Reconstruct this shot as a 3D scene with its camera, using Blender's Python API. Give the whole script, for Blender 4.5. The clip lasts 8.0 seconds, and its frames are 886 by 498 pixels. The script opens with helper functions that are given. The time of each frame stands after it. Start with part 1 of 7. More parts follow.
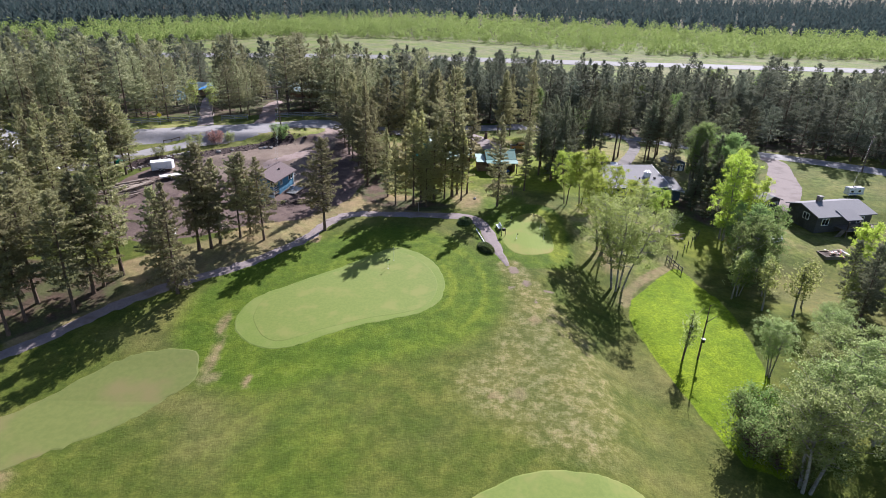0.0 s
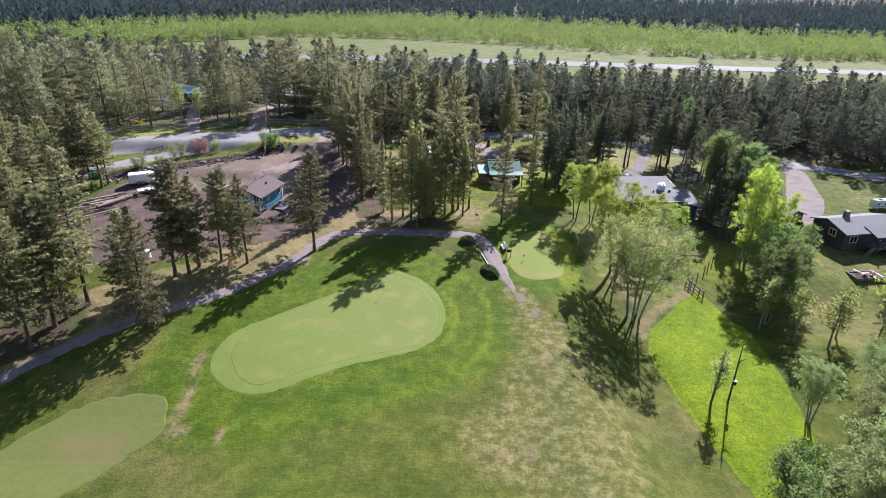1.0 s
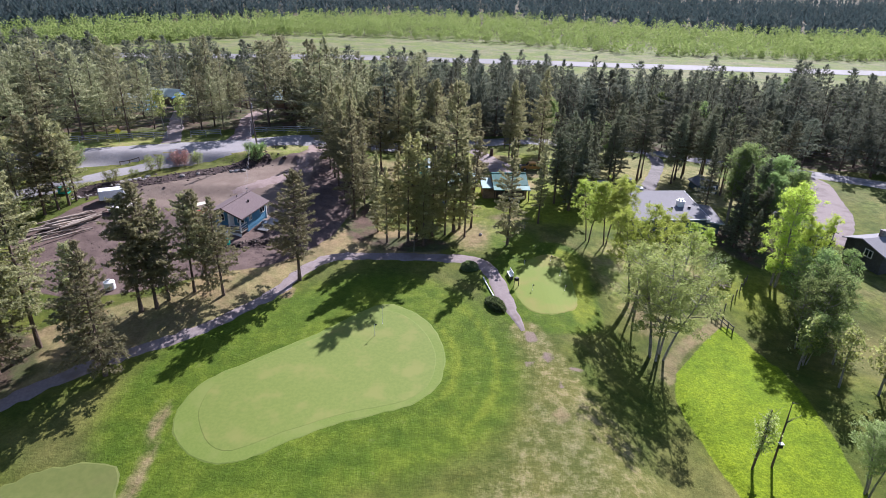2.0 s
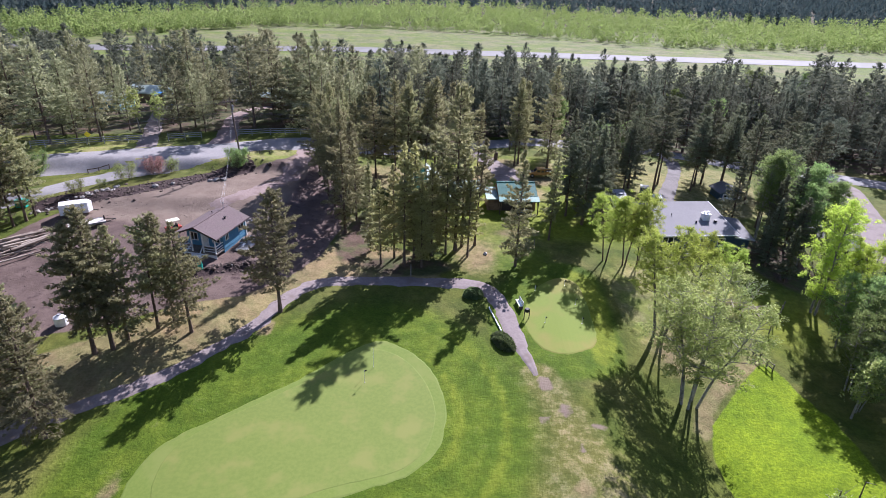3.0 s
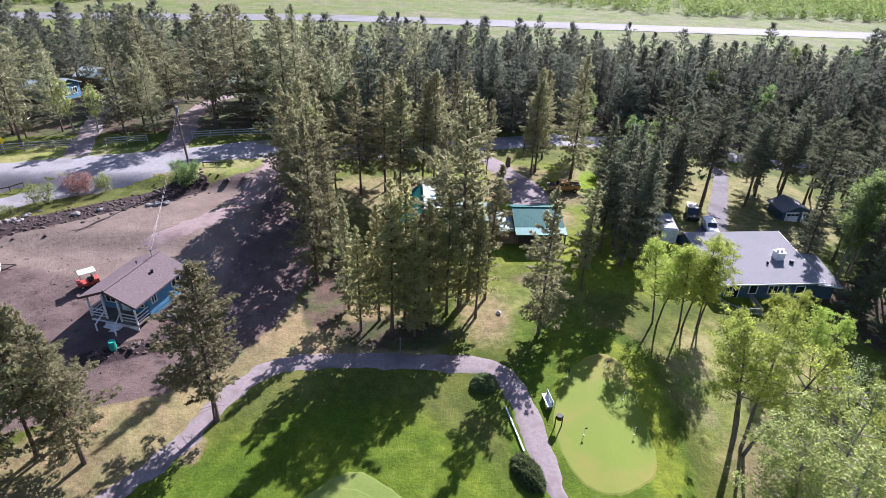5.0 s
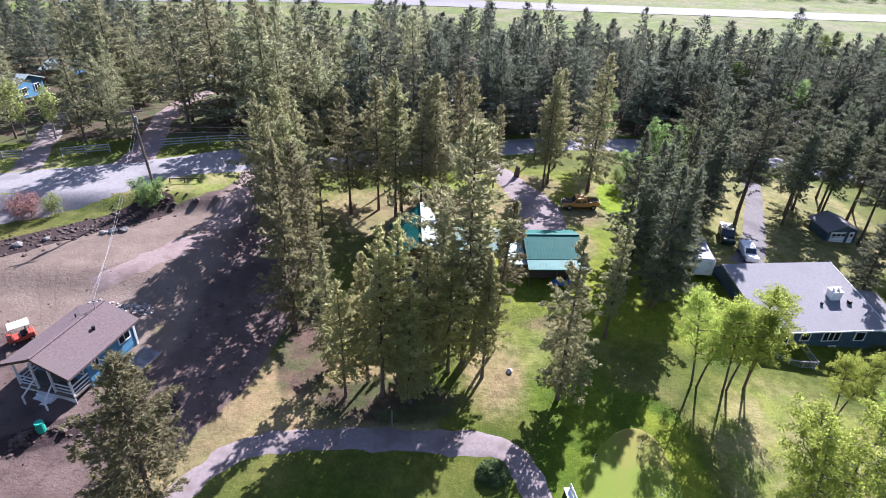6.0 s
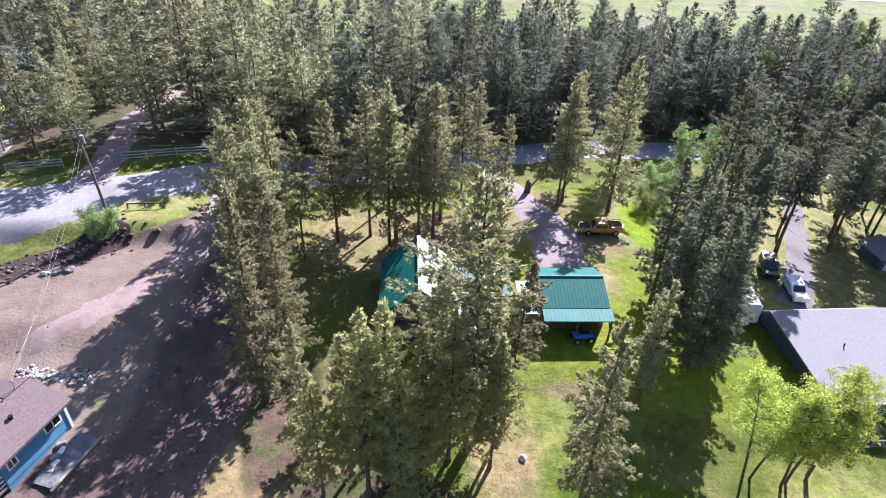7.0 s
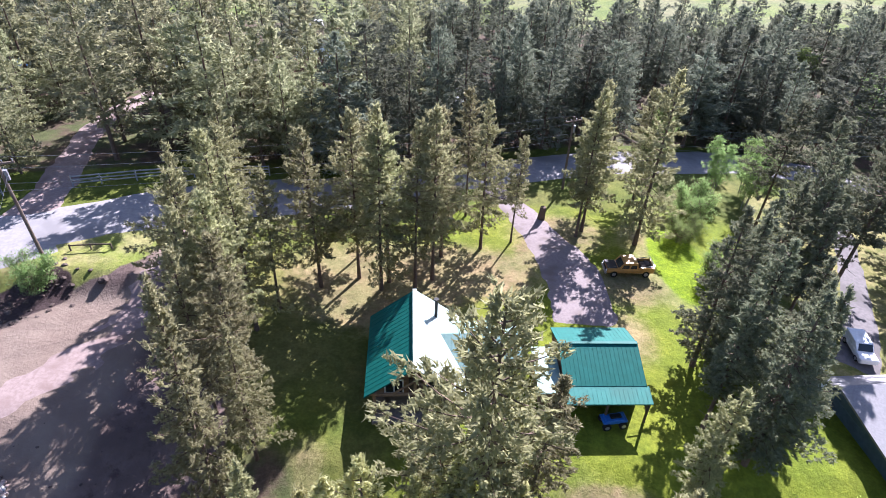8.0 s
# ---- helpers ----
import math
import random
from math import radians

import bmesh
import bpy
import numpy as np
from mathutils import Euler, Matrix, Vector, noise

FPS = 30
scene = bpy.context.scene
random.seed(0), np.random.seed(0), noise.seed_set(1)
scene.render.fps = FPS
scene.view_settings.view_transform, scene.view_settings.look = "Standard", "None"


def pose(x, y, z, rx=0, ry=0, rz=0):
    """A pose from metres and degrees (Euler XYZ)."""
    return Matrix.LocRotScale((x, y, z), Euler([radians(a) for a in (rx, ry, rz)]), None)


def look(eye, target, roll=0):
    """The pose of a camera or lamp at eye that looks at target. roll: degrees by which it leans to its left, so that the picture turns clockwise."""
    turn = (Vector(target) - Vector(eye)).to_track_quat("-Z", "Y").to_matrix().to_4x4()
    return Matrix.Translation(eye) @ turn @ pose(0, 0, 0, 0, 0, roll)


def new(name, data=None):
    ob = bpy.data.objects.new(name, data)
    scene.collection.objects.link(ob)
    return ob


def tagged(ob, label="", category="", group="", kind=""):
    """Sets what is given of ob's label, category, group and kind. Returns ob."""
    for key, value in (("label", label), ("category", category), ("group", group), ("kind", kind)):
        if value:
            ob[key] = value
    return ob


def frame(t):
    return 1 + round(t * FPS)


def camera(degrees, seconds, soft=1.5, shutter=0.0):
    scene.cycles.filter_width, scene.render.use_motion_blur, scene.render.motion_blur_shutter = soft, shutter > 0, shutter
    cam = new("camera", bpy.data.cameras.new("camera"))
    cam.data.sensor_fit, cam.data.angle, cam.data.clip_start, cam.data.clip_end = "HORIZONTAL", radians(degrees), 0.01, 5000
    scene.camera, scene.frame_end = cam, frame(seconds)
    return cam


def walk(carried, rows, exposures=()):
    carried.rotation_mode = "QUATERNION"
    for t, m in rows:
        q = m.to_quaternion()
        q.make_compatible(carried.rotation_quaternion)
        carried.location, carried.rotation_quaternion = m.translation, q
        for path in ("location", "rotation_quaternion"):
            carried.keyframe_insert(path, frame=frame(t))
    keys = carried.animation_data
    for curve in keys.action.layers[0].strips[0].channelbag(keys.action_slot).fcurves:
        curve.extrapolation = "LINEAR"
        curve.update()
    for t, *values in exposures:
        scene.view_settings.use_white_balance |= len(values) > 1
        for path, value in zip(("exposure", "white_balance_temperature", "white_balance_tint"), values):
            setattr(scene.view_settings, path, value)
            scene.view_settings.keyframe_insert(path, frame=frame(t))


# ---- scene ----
cam = camera(73.74, 8.0, 0.9)
PATH = [  # seconds, eye, then degrees: pitch down, lean, yaw
    (0.0, 0.00, 0.00, 36.00, -24.64, 1.62, -0.66),
    (0.5, -0.04, 3.75, 35.95, -24.69, 1.64, -0.70),
    (1.0, -0.07, 7.81, 35.92, -24.70, 1.67, -0.70),
    (1.5, -0.06, 12.20, 35.92, -24.73, 1.71, -0.70),
    (3.0, -0.13, 26.54, 35.72, -25.80, 1.76, -0.75),
    (3.5, -0.10, 31.42, 35.68, -26.53, 1.80, -0.73),
    (4.0, -0.07, 36.53, 35.71, -27.33, 1.84, -0.74),
    (4.5, -0.05, 41.82, 35.74, -28.17, 1.87, -0.72),
    (6.0, -0.03, 58.19, 36.10, -31.00, 1.95, -0.59),
    (6.5, -0.02, 63.73, 36.27, -32.10, 1.99, -0.53),
    (7.0, 0.01, 69.03, 36.41, -33.20, 2.03, -0.45),
    (7.5, 0.03, 74.48, 36.42, -34.21, 2.06, -0.33),
    (8.0, -0.01, 80.00, 36.29, -35.17, 2.10, -0.25),
]
walk(cam, [(t, pose(x, y, z, 0, 0, yaw) @ pose(0, 0, 0, 90 + pitch) @ pose(0, 0, 0, 0, 0, roll)) for t, x, y, z, pitch, roll, yaw in PATH], [(0.0, 1.15, 5870, 19), (3.0, 1.25, 5650, 25), (4.5, 1.37, 5640, 26), (6.0, 1.65, 5620, 25), (8.0, 1.93, 5640, 26)])

# ---- light ----
SUN_AZ, SUN_EL = 26.5, 35.5  # degrees from +y towards +x, and above the horizon
sun_way = Vector((math.sin(radians(SUN_AZ)) * math.cos(radians(SUN_EL)), math.cos(radians(SUN_AZ)) * math.cos(radians(SUN_EL)), math.sin(radians(SUN_EL))))
world = bpy.data.worlds.new("sky")
scene.world = world
world.use_nodes = True
sky = world.node_tree.nodes.new("ShaderNodeTexSky")
sky.sky_type, sky.sun_disc = "NISHITA", False
sky.sun_elevation, sky.sun_rotation = radians(SUN_EL), radians(SUN_AZ)
background = world.node_tree.nodes["Background"]
world.node_tree.links.new(sky.outputs["Color"], background.inputs["Color"])
background.inputs["Strength"].default_value = 0.062
sun_data = bpy.data.lights.new("sun", "SUN")
sun_data.energy, sun_data.angle, sun_data.color = 5.0, radians(0.5), (1.0, 0.95, 0.87)
sun = new("sun", sun_data)
sun.matrix_world = look(sun_way * 300, (0, 0, 0))


# ---- materials ----
def shader(name):
    m = bpy.data.materials.new(name)
    m.use_nodes = True
    return m, m.node_tree.nodes, m.node_tree.links, m.node_tree.nodes["Principled BSDF"]


def noise_node(nodes, links, scale, detail=4.0, space="Object", rough=0.55):
    co = nodes.new("ShaderNodeTexCoord")
    n = nodes.new("ShaderNodeTexNoise")
    n.inputs["Scale"].default_value, n.inputs["Detail"].default_value, n.inputs["Roughness"].default_value = scale, detail, rough
    links.new(co.outputs[space], n.inputs["Vector"])
    return n.outputs["Fac"]


def spread(nodes, links, value, low, high):
    """Stretches a value from low..high to 0..1."""
    r = nodes.new("ShaderNodeMapRange")
    r.interpolation_type = "SMOOTHSTEP"
    r.inputs["From Min"].default_value, r.inputs["From Max"].default_value = low, high
    links.new(value, r.inputs["Value"])
    return r.outputs["Result"]


def blend(nodes, links, fac, a, b, way="MIX"):
    m = nodes.new("ShaderNodeMix")
    m.data_type, m.blend_type = "RGBA", way
    for value, slot in ((fac, 0), (a, 6), (b, 7)):
        if isinstance(value, (int, float)):
            m.inputs[slot].default_value = value
        elif isinstance(value, tuple):
            m.inputs[slot].default_value = (*value, 1)
        else:
            links.new(value, m.inputs[slot])
    return m.outputs[2]


def bump(nodes, links, bsdf, height, strength, distance):
    b = nodes.new("ShaderNodeBump")
    b.inputs["Strength"].default_value, b.inputs["Distance"].default_value = strength, distance
    links.new(height, b.inputs["Height"])
    links.new(b.outputs["Normal"], bsdf.inputs["Normal"])


def surface(name, a, b, c=None, rough=0.8, metal=0.0, fine=8.0, coarse=0.6, relief=0.3, depth=0.02, gloss=0.3, own=0.0):
    """A worn surface: two colours mixed by fine grain, a third in coarse stains."""
    m, nodes, links, bsdf = shader(name)
    grain = noise_node(nodes, links, fine)
    stain = noise_node(nodes, links, coarse, 3.0)
    colour = blend(nodes, links, spread(nodes, links, grain, 0.3, 0.7), a, b)
    if c:
        colour = blend(nodes, links, spread(nodes, links, stain, 0.48, 0.68), colour, c)
    if own:
        info = nodes.new("ShaderNodeObjectInfo")
        hsv = nodes.new("ShaderNodeHueSaturation")
        value = nodes.new("ShaderNodeMapRange")
        value.inputs["To Min"].default_value, value.inputs["To Max"].default_value = 1 - own, 1 + own
        links.new(info.outputs["Random"], value.inputs["Value"])
        links.new(value.outputs["Result"], hsv.inputs["Value"])
        links.new(colour, hsv.inputs["Color"])
        colour = hsv.outputs["Color"]
    links.new(colour, bsdf.inputs["Base Color"])
    bsdf.inputs["Roughness"].default_value, bsdf.inputs["Metallic"].default_value = rough, metal
    bsdf.inputs["Specular IOR Level"].default_value = gloss
    bump(nodes, links, bsdf, grain, relief, depth)
    return m


def leaf_material(name, a, b, c, through_light=0.3, rough=0.55, gloss=0.4, hue=0.02):
    m, nodes, links, bsdf = shader(name)
    info = nodes.new("ShaderNodeObjectInfo")
    grain = noise_node(nodes, links, 1.6, 3.0)
    colour = blend(nodes, links, spread(nodes, links, grain, 0.3, 0.7), a, b)
    island = nodes.new("ShaderNodeNewGeometry")
    colour = blend(nodes, links, spread(nodes, links, island.outputs["Random Per Island"], 0.55, 1.0), colour, c)
    hsv = nodes.new("ShaderNodeHueSaturation")
    for slot, low, high in (("Value", 0.72, 1.3), ("Hue", 0.5 - hue, 0.5 + hue)):
        r = nodes.new("ShaderNodeMapRange")
        r.inputs["To Min"].default_value, r.inputs["To Max"].default_value = low, high
        links.new(info.outputs["Random"], r.inputs["Value"])
        links.new(r.outputs["Result"], hsv.inputs[slot])
    links.new(colour, hsv.inputs["Color"])
    links.new(hsv.outputs["Color"], bsdf.inputs["Base Color"])
    bsdf.inputs["Roughness"].default_value, bsdf.inputs["Specular IOR Level"].default_value = rough, gloss
    thin = nodes.new("ShaderNodeBsdfTranslucent")
    bright = nodes.new("ShaderNodeHueSaturation")
    bright.inputs["Value"].default_value, bright.inputs["Saturation"].default_value = 1.9, 1.05
    links.new(hsv.outputs["Color"], bright.inputs["Color"])
    links.new(bright.outputs["Color"], thin.inputs["Color"])
    mix = nodes.new("ShaderNodeMixShader")
    mix.inputs[0].default_value = through_light
    out = nodes["Material Output"]
    links.new(bsdf.outputs[0], mix.inputs[1])
    links.new(thin.outputs[0], mix.inputs[2])
    links.new(mix.outputs[0], out.inputs["Surface"])
    return m


NEEDLES = leaf_material("pine_needles", (0.182, 0.179, 0.095), (0.224, 0.219, 0.116), (0.278, 0.266, 0.152), 0.46, 0.85, 0.06)
NEEDLES_FAR = leaf_material("fir_needles", (0.092, 0.104, 0.074), (0.12, 0.13, 0.09), (0.16, 0.166, 0.118), 0.32, 0.85, 0.06)
# Lighter pine needles: sunlight through the front crowns is put into the colour.
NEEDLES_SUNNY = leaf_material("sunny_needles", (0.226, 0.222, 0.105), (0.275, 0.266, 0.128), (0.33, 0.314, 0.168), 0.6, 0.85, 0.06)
# Paler olive tone carries the side light on the western wood.
NEEDLES_SIDELIT = leaf_material("sidelit_olive_needles", (0.16, 0.166, 0.094), (0.202, 0.204, 0.115), (0.258, 0.252, 0.154), 0.44, 0.85, 0.06)
# Darker needles for eastern trees: their backlit shade is put into the colour.
NEEDLES_DARK_BACKLIT = leaf_material("dark_backlit_needles", (0.106, 0.118, 0.074), (0.138, 0.146, 0.09), (0.182, 0.184, 0.116), 0.34, 0.85, 0.06)
# Bluish tint puts the distance haze into the needle colour.
FAR_WOOD_HAZY = leaf_material("hazy_far_needles", (0.034, 0.052, 0.053), (0.046, 0.062, 0.058), (0.066, 0.08, 0.07), 0.22, 0.8, 0.1)
LEAVES = leaf_material("cottonwood_leaves", (0.19, 0.23, 0.075), (0.23, 0.268, 0.09), (0.285, 0.306, 0.14), 0.54, 0.7, 0.12)
LEAVES_YELLOW = leaf_material("poplar_leaves", (0.225, 0.275, 0.045), (0.265, 0.312, 0.055), (0.31, 0.34, 0.1), 0.56, 0.7, 0.12)
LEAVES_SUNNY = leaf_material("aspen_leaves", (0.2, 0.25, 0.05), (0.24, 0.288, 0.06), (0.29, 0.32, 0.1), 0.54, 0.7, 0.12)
LEAVES_DARK = leaf_material("broad_leaves", (0.108, 0.158, 0.056), (0.14, 0.19, 0.066), (0.185, 0.222, 0.092), 0.54, 0.7, 0.12)
LEAVES_GREY = leaf_material("willow_leaves", (0.15, 0.185, 0.07), (0.19, 0.222, 0.086), (0.24, 0.258, 0.13), 0.48, 0.75, 0.1)
LEAVES_PINK = leaf_material("blossom", (0.249, 0.124, 0.116), (0.290, 0.158, 0.141), (0.249, 0.199, 0.149), 0.3, 0.6, 0.3)
SCRUB = leaf_material("scrub_leaves", (0.135, 0.205, 0.062), (0.185, 0.258, 0.08), (0.255, 0.315, 0.125), 0.45, 0.7, 0.12)
BARK = surface("pine_bark", (0.09, 0.062, 0.045), (0.15, 0.105, 0.078), (0.06, 0.045, 0.036), 0.95, 0, 9, 0.7, 0.6, 0.05)
BARK_MID = surface("grey_brown_bark", (0.1, 0.085, 0.07), (0.17, 0.15, 0.125), (0.07, 0.058, 0.048), 0.92, 0, 7, 0.7, 0.5, 0.03)
BARK_PALE = surface("cottonwood_bark", (0.2, 0.18, 0.15), (0.32, 0.3, 0.26), (0.1, 0.085, 0.07), 0.9, 0, 7, 0.7, 0.5, 0.03)
GREEN_TURF = surface("putting_turf", (0.122, 0.162, 0.026), (0.144, 0.182, 0.032), (0.172, 0.188, 0.042), 0.85, 0, 3, 0.35, 0.1, 0.01)
TEE_TURF = surface("tee_turf", (0.1, 0.122, 0.026), (0.12, 0.138, 0.032), (0.148, 0.13, 0.046), 0.88, 0, 2.0, 0.14, 0.25, 0.015)
COLLAR_TURF = surface("collar_turf", (0.118, 0.164, 0.024), (0.138, 0.182, 0.03), (0.152, 0.186, 0.038), 0.88, 0, 4, 0.4, 0.25, 0.015)
PRACTICE_TURF = surface("practice_turf", (0.118, 0.166, 0.012), (0.146, 0.188, 0.016), (0.185, 0.17, 0.03), 0.85, 0, 12, 0.16, 0.15, 0.01)
PATH_GRAVEL = surface("path_gravel", (0.19, 0.155, 0.15), (0.24, 0.2, 0.192), (0.16, 0.128, 0.115), 0.95, 0, 4, 0.5, 0.4, 0.02)
ASPHALT = surface("worn_asphalt", (0.213, 0.201, 0.201), (0.259, 0.246, 0.242), (0.181, 0.172, 0.172), 0.9, 0, 3, 0.25, 0.2, 0.01)
RUNWAY = surface("runway_concrete", (0.15, 0.144, 0.142), (0.18, 0.172, 0.17), (0.13, 0.128, 0.118), 0.85, 0, 0.6, 0.05, 0.1, 0.01)
TRACK_SOIL = surface("track_soil", (0.2, 0.148, 0.132), (0.26, 0.2, 0.182), (0.17, 0.12, 0.105), 0.95, 0, 4, 0.5, 0.4, 0.03)
WOOD_OLD = surface("weathered_wood", (0.143, 0.123, 0.104), (0.207, 0.181, 0.155), (0.097, 0.081, 0.065), 0.9, 0, 9, 1.2, 0.4, 0.01)
WOOD_DARK = surface("dark_stained_wood", (0.06, 0.045, 0.035), (0.1, 0.075, 0.055), None, 0.8, 0, 8, 1, 0.3, 0.01)
WOOD_BROWN = surface("brown_wood", (0.2, 0.13, 0.08), (0.28, 0.19, 0.12), (0.14, 0.09, 0.06), 0.85, 0, 8, 1, 0.3, 0.01)
WHITE_PAINT = surface("white_paint", (0.74, 0.74, 0.74), (0.82, 0.82, 0.81), (0.62, 0.61, 0.59), 0.6, 0, 6, 0.8, 0.1, 0.005)
RAIL_PAINT = surface("rail_paint", (0.25, 0.25, 0.258), (0.32, 0.32, 0.33), (0.19, 0.185, 0.18), 0.75, 0, 6, 0.8, 0.1, 0.005)
BLUE_SIDING = surface("blue_siding", (0.083, 0.224, 0.349), (0.108, 0.266, 0.398), (0.083, 0.207, 0.315), 0.7, 0, 3, 0.5, 0.2, 0.01)
NAVY_SIDING = surface("slate_blue_siding", (0.05, 0.085, 0.12), (0.07, 0.11, 0.15), (0.045, 0.07, 0.1), 0.7, 0, 3, 0.5, 0.2, 0.01)
DARK_SIDING = surface("dark_grey_siding", (0.06, 0.06, 0.055), (0.085, 0.085, 0.08), (0.05, 0.05, 0.045), 0.75, 0, 3, 0.5, 0.2, 0.01)
MAUVE_SHINGLE = surface("mauve_shingle", (0.110, 0.081, 0.081), (0.149, 0.113, 0.113), (0.129, 0.100, 0.097), 0.92, 0, 6, 0.35, 0.4, 0.015)
GREY_SHINGLE = surface("grey_shingle", (0.2, 0.194, 0.2), (0.245, 0.238, 0.243), (0.21, 0.205, 0.21), 0.92, 0, 6, 0.35, 0.25, 0.012, 0.15)
GREEN_METAL = surface("green_metal", (0.004, 0.098, 0.08), (0.006, 0.118, 0.097), (0.006, 0.106, 0.086), 0.6, 0.0, 2, 0.4, 0.06, 0.004, 0.15)
# Pale far roofs, and sun glare put into the log house's east slope.
PALE_SUNLIT_METAL = surface("pale_and_sunlit_metal", (0.349, 0.432, 0.398), (0.415, 0.498, 0.465), (0.332, 0.390, 0.365), 0.36, 0.1, 2, 0.5, 0.08, 0.004, 0.7)
MINT_METAL = surface("faded_mint_metal", (0.16, 0.265, 0.232), (0.2, 0.31, 0.275), (0.15, 0.235, 0.21), 0.5, 0.1, 2, 0.5, 0.08, 0.004, 0.4)
# Green roof metal again, with the sun's sheen put into a paler colour.
TEAL_SHEET = surface("sunlit_teal_sheet", (0.02, 0.165, 0.135), (0.03, 0.195, 0.16), (0.03, 0.15, 0.12), 0.5, 0.0, 2, 0.4, 0.06, 0.004, 0.3)
LOG_WALL = surface("log_wall", (0.2, 0.12, 0.07), (0.28, 0.18, 0.1), (0.14, 0.085, 0.05), 0.8, 0, 5, 0.8, 0.4, 0.02)
LOG_PALE = surface("peeled_log", (0.272, 0.220, 0.175), (0.356, 0.298, 0.246), (0.162, 0.116, 0.090), 0.9, 0, 6, 0.8, 0.3, 0.02, own=0.35)
SOIL_DARK = surface("dark_soil", (0.05, 0.036, 0.03), (0.085, 0.062, 0.052), (0.12, 0.09, 0.075), 0.97, 0, 3, 0.5, 0.9, 0.12)
STONE = surface("stone", (0.216, 0.199, 0.183), (0.332, 0.307, 0.282), (0.133, 0.116, 0.108), 0.9, 0, 5, 1.0, 0.5, 0.03, own=0.3)
RUBBLE_PALE = surface("pale_rubble", (0.4, 0.37, 0.34), (0.5, 0.47, 0.44), (0.3, 0.26, 0.24), 0.92, 0, 6, 1.2, 0.5, 0.02, own=0.2)
RUBBLE_PINK = surface("pink_rubble", (0.3, 0.22, 0.19), (0.38, 0.29, 0.25), (0.24, 0.18, 0.16), 0.92, 0, 6, 1.2, 0.5, 0.02, own=0.25)
SHEETING = surface("plastic_sheeting", (0.09, 0.095, 0.1), (0.2, 0.205, 0.21), (0.05, 0.05, 0.05), 0.35, 0, 1.8, 0.9, 0.9, 0.08, 0.5)
STEEL = surface("galvanised_steel", (0.4, 0.41, 0.42), (0.5, 0.51, 0.52), None, 0.4, 0.8, 8, 1, 0.1, 0.005, 0.5)
BLACK_METAL = surface("black_metal", (0.012, 0.012, 0.013), (0.022, 0.022, 0.022), None, 0.6, 0.2, 8, 1, 0.1, 0.005)
RUBBER = surface("rubber", (0.012, 0.012, 0.012), (0.022, 0.022, 0.022), None, 0.9, 0, 9, 1, 0.2, 0.005)
GOLD_PAINT = surface("golden_yellow_paint", (0.415, 0.207, 0.042), (0.465, 0.241, 0.058), (0.349, 0.183, 0.050), 0.35, 0.1, 4, 1.5, 0.03, 0.002, 0.6)
BLUE_PAINT = surface("blue_paint", (0.02, 0.12, 0.4), (0.03, 0.15, 0.46), None, 0.4, 0, 4, 1, 0.05, 0.003, 0.5)
CYAN_TARP = surface("blue_tarpaulin", (0.03, 0.22, 0.6), (0.05, 0.28, 0.68), (0.02, 0.17, 0.5), 0.5, 0, 3, 0.9, 0.4, 0.04, 0.4)
RED_PAINT = surface("red_paint", (0.38, 0.05, 0.03), (0.45, 0.07, 0.04), None, 0.45, 0, 4, 1, 0.05, 0.003, 0.5)
YELLOW_SIGN = surface("yellow_sign", (0.8, 0.62, 0.02), (0.86, 0.68, 0.03), None, 0.5, 0, 6, 1, 0.02, 0.002)
TEAL_PLASTIC = surface("teal_plastic", (0.02, 0.3, 0.22), (0.03, 0.36, 0.27), None, 0.5, 0, 4, 1, 0.2, 0.01)
GREY_PLASTIC = surface("grey_plastic", (0.2, 0.2, 0.21), (0.27, 0.27, 0.28), None, 0.5, 0, 4, 1, 0.1, 0.01)
POLE_WOOD = surface("pole_wood", (0.13, 0.095, 0.075), (0.19, 0.145, 0.115), (0.1, 0.07, 0.055), 0.9, 0, 6, 0.6, 0.3, 0.01)
WIRE = surface("bare_cable", (0.16, 0.16, 0.165), (0.22, 0.22, 0.225), None, 0.55, 0.4, 9, 1, 0.0, 0.001, 0.4)
GLASS, _n, _l, _b = shader("window_glass")
_b.inputs["Base Color"].default_value = (0.02, 0.025, 0.03, 1)
_b.inputs["Roughness"].default_value, _b.inputs["Specular IOR Level"].default_value = 0.06, 0.7


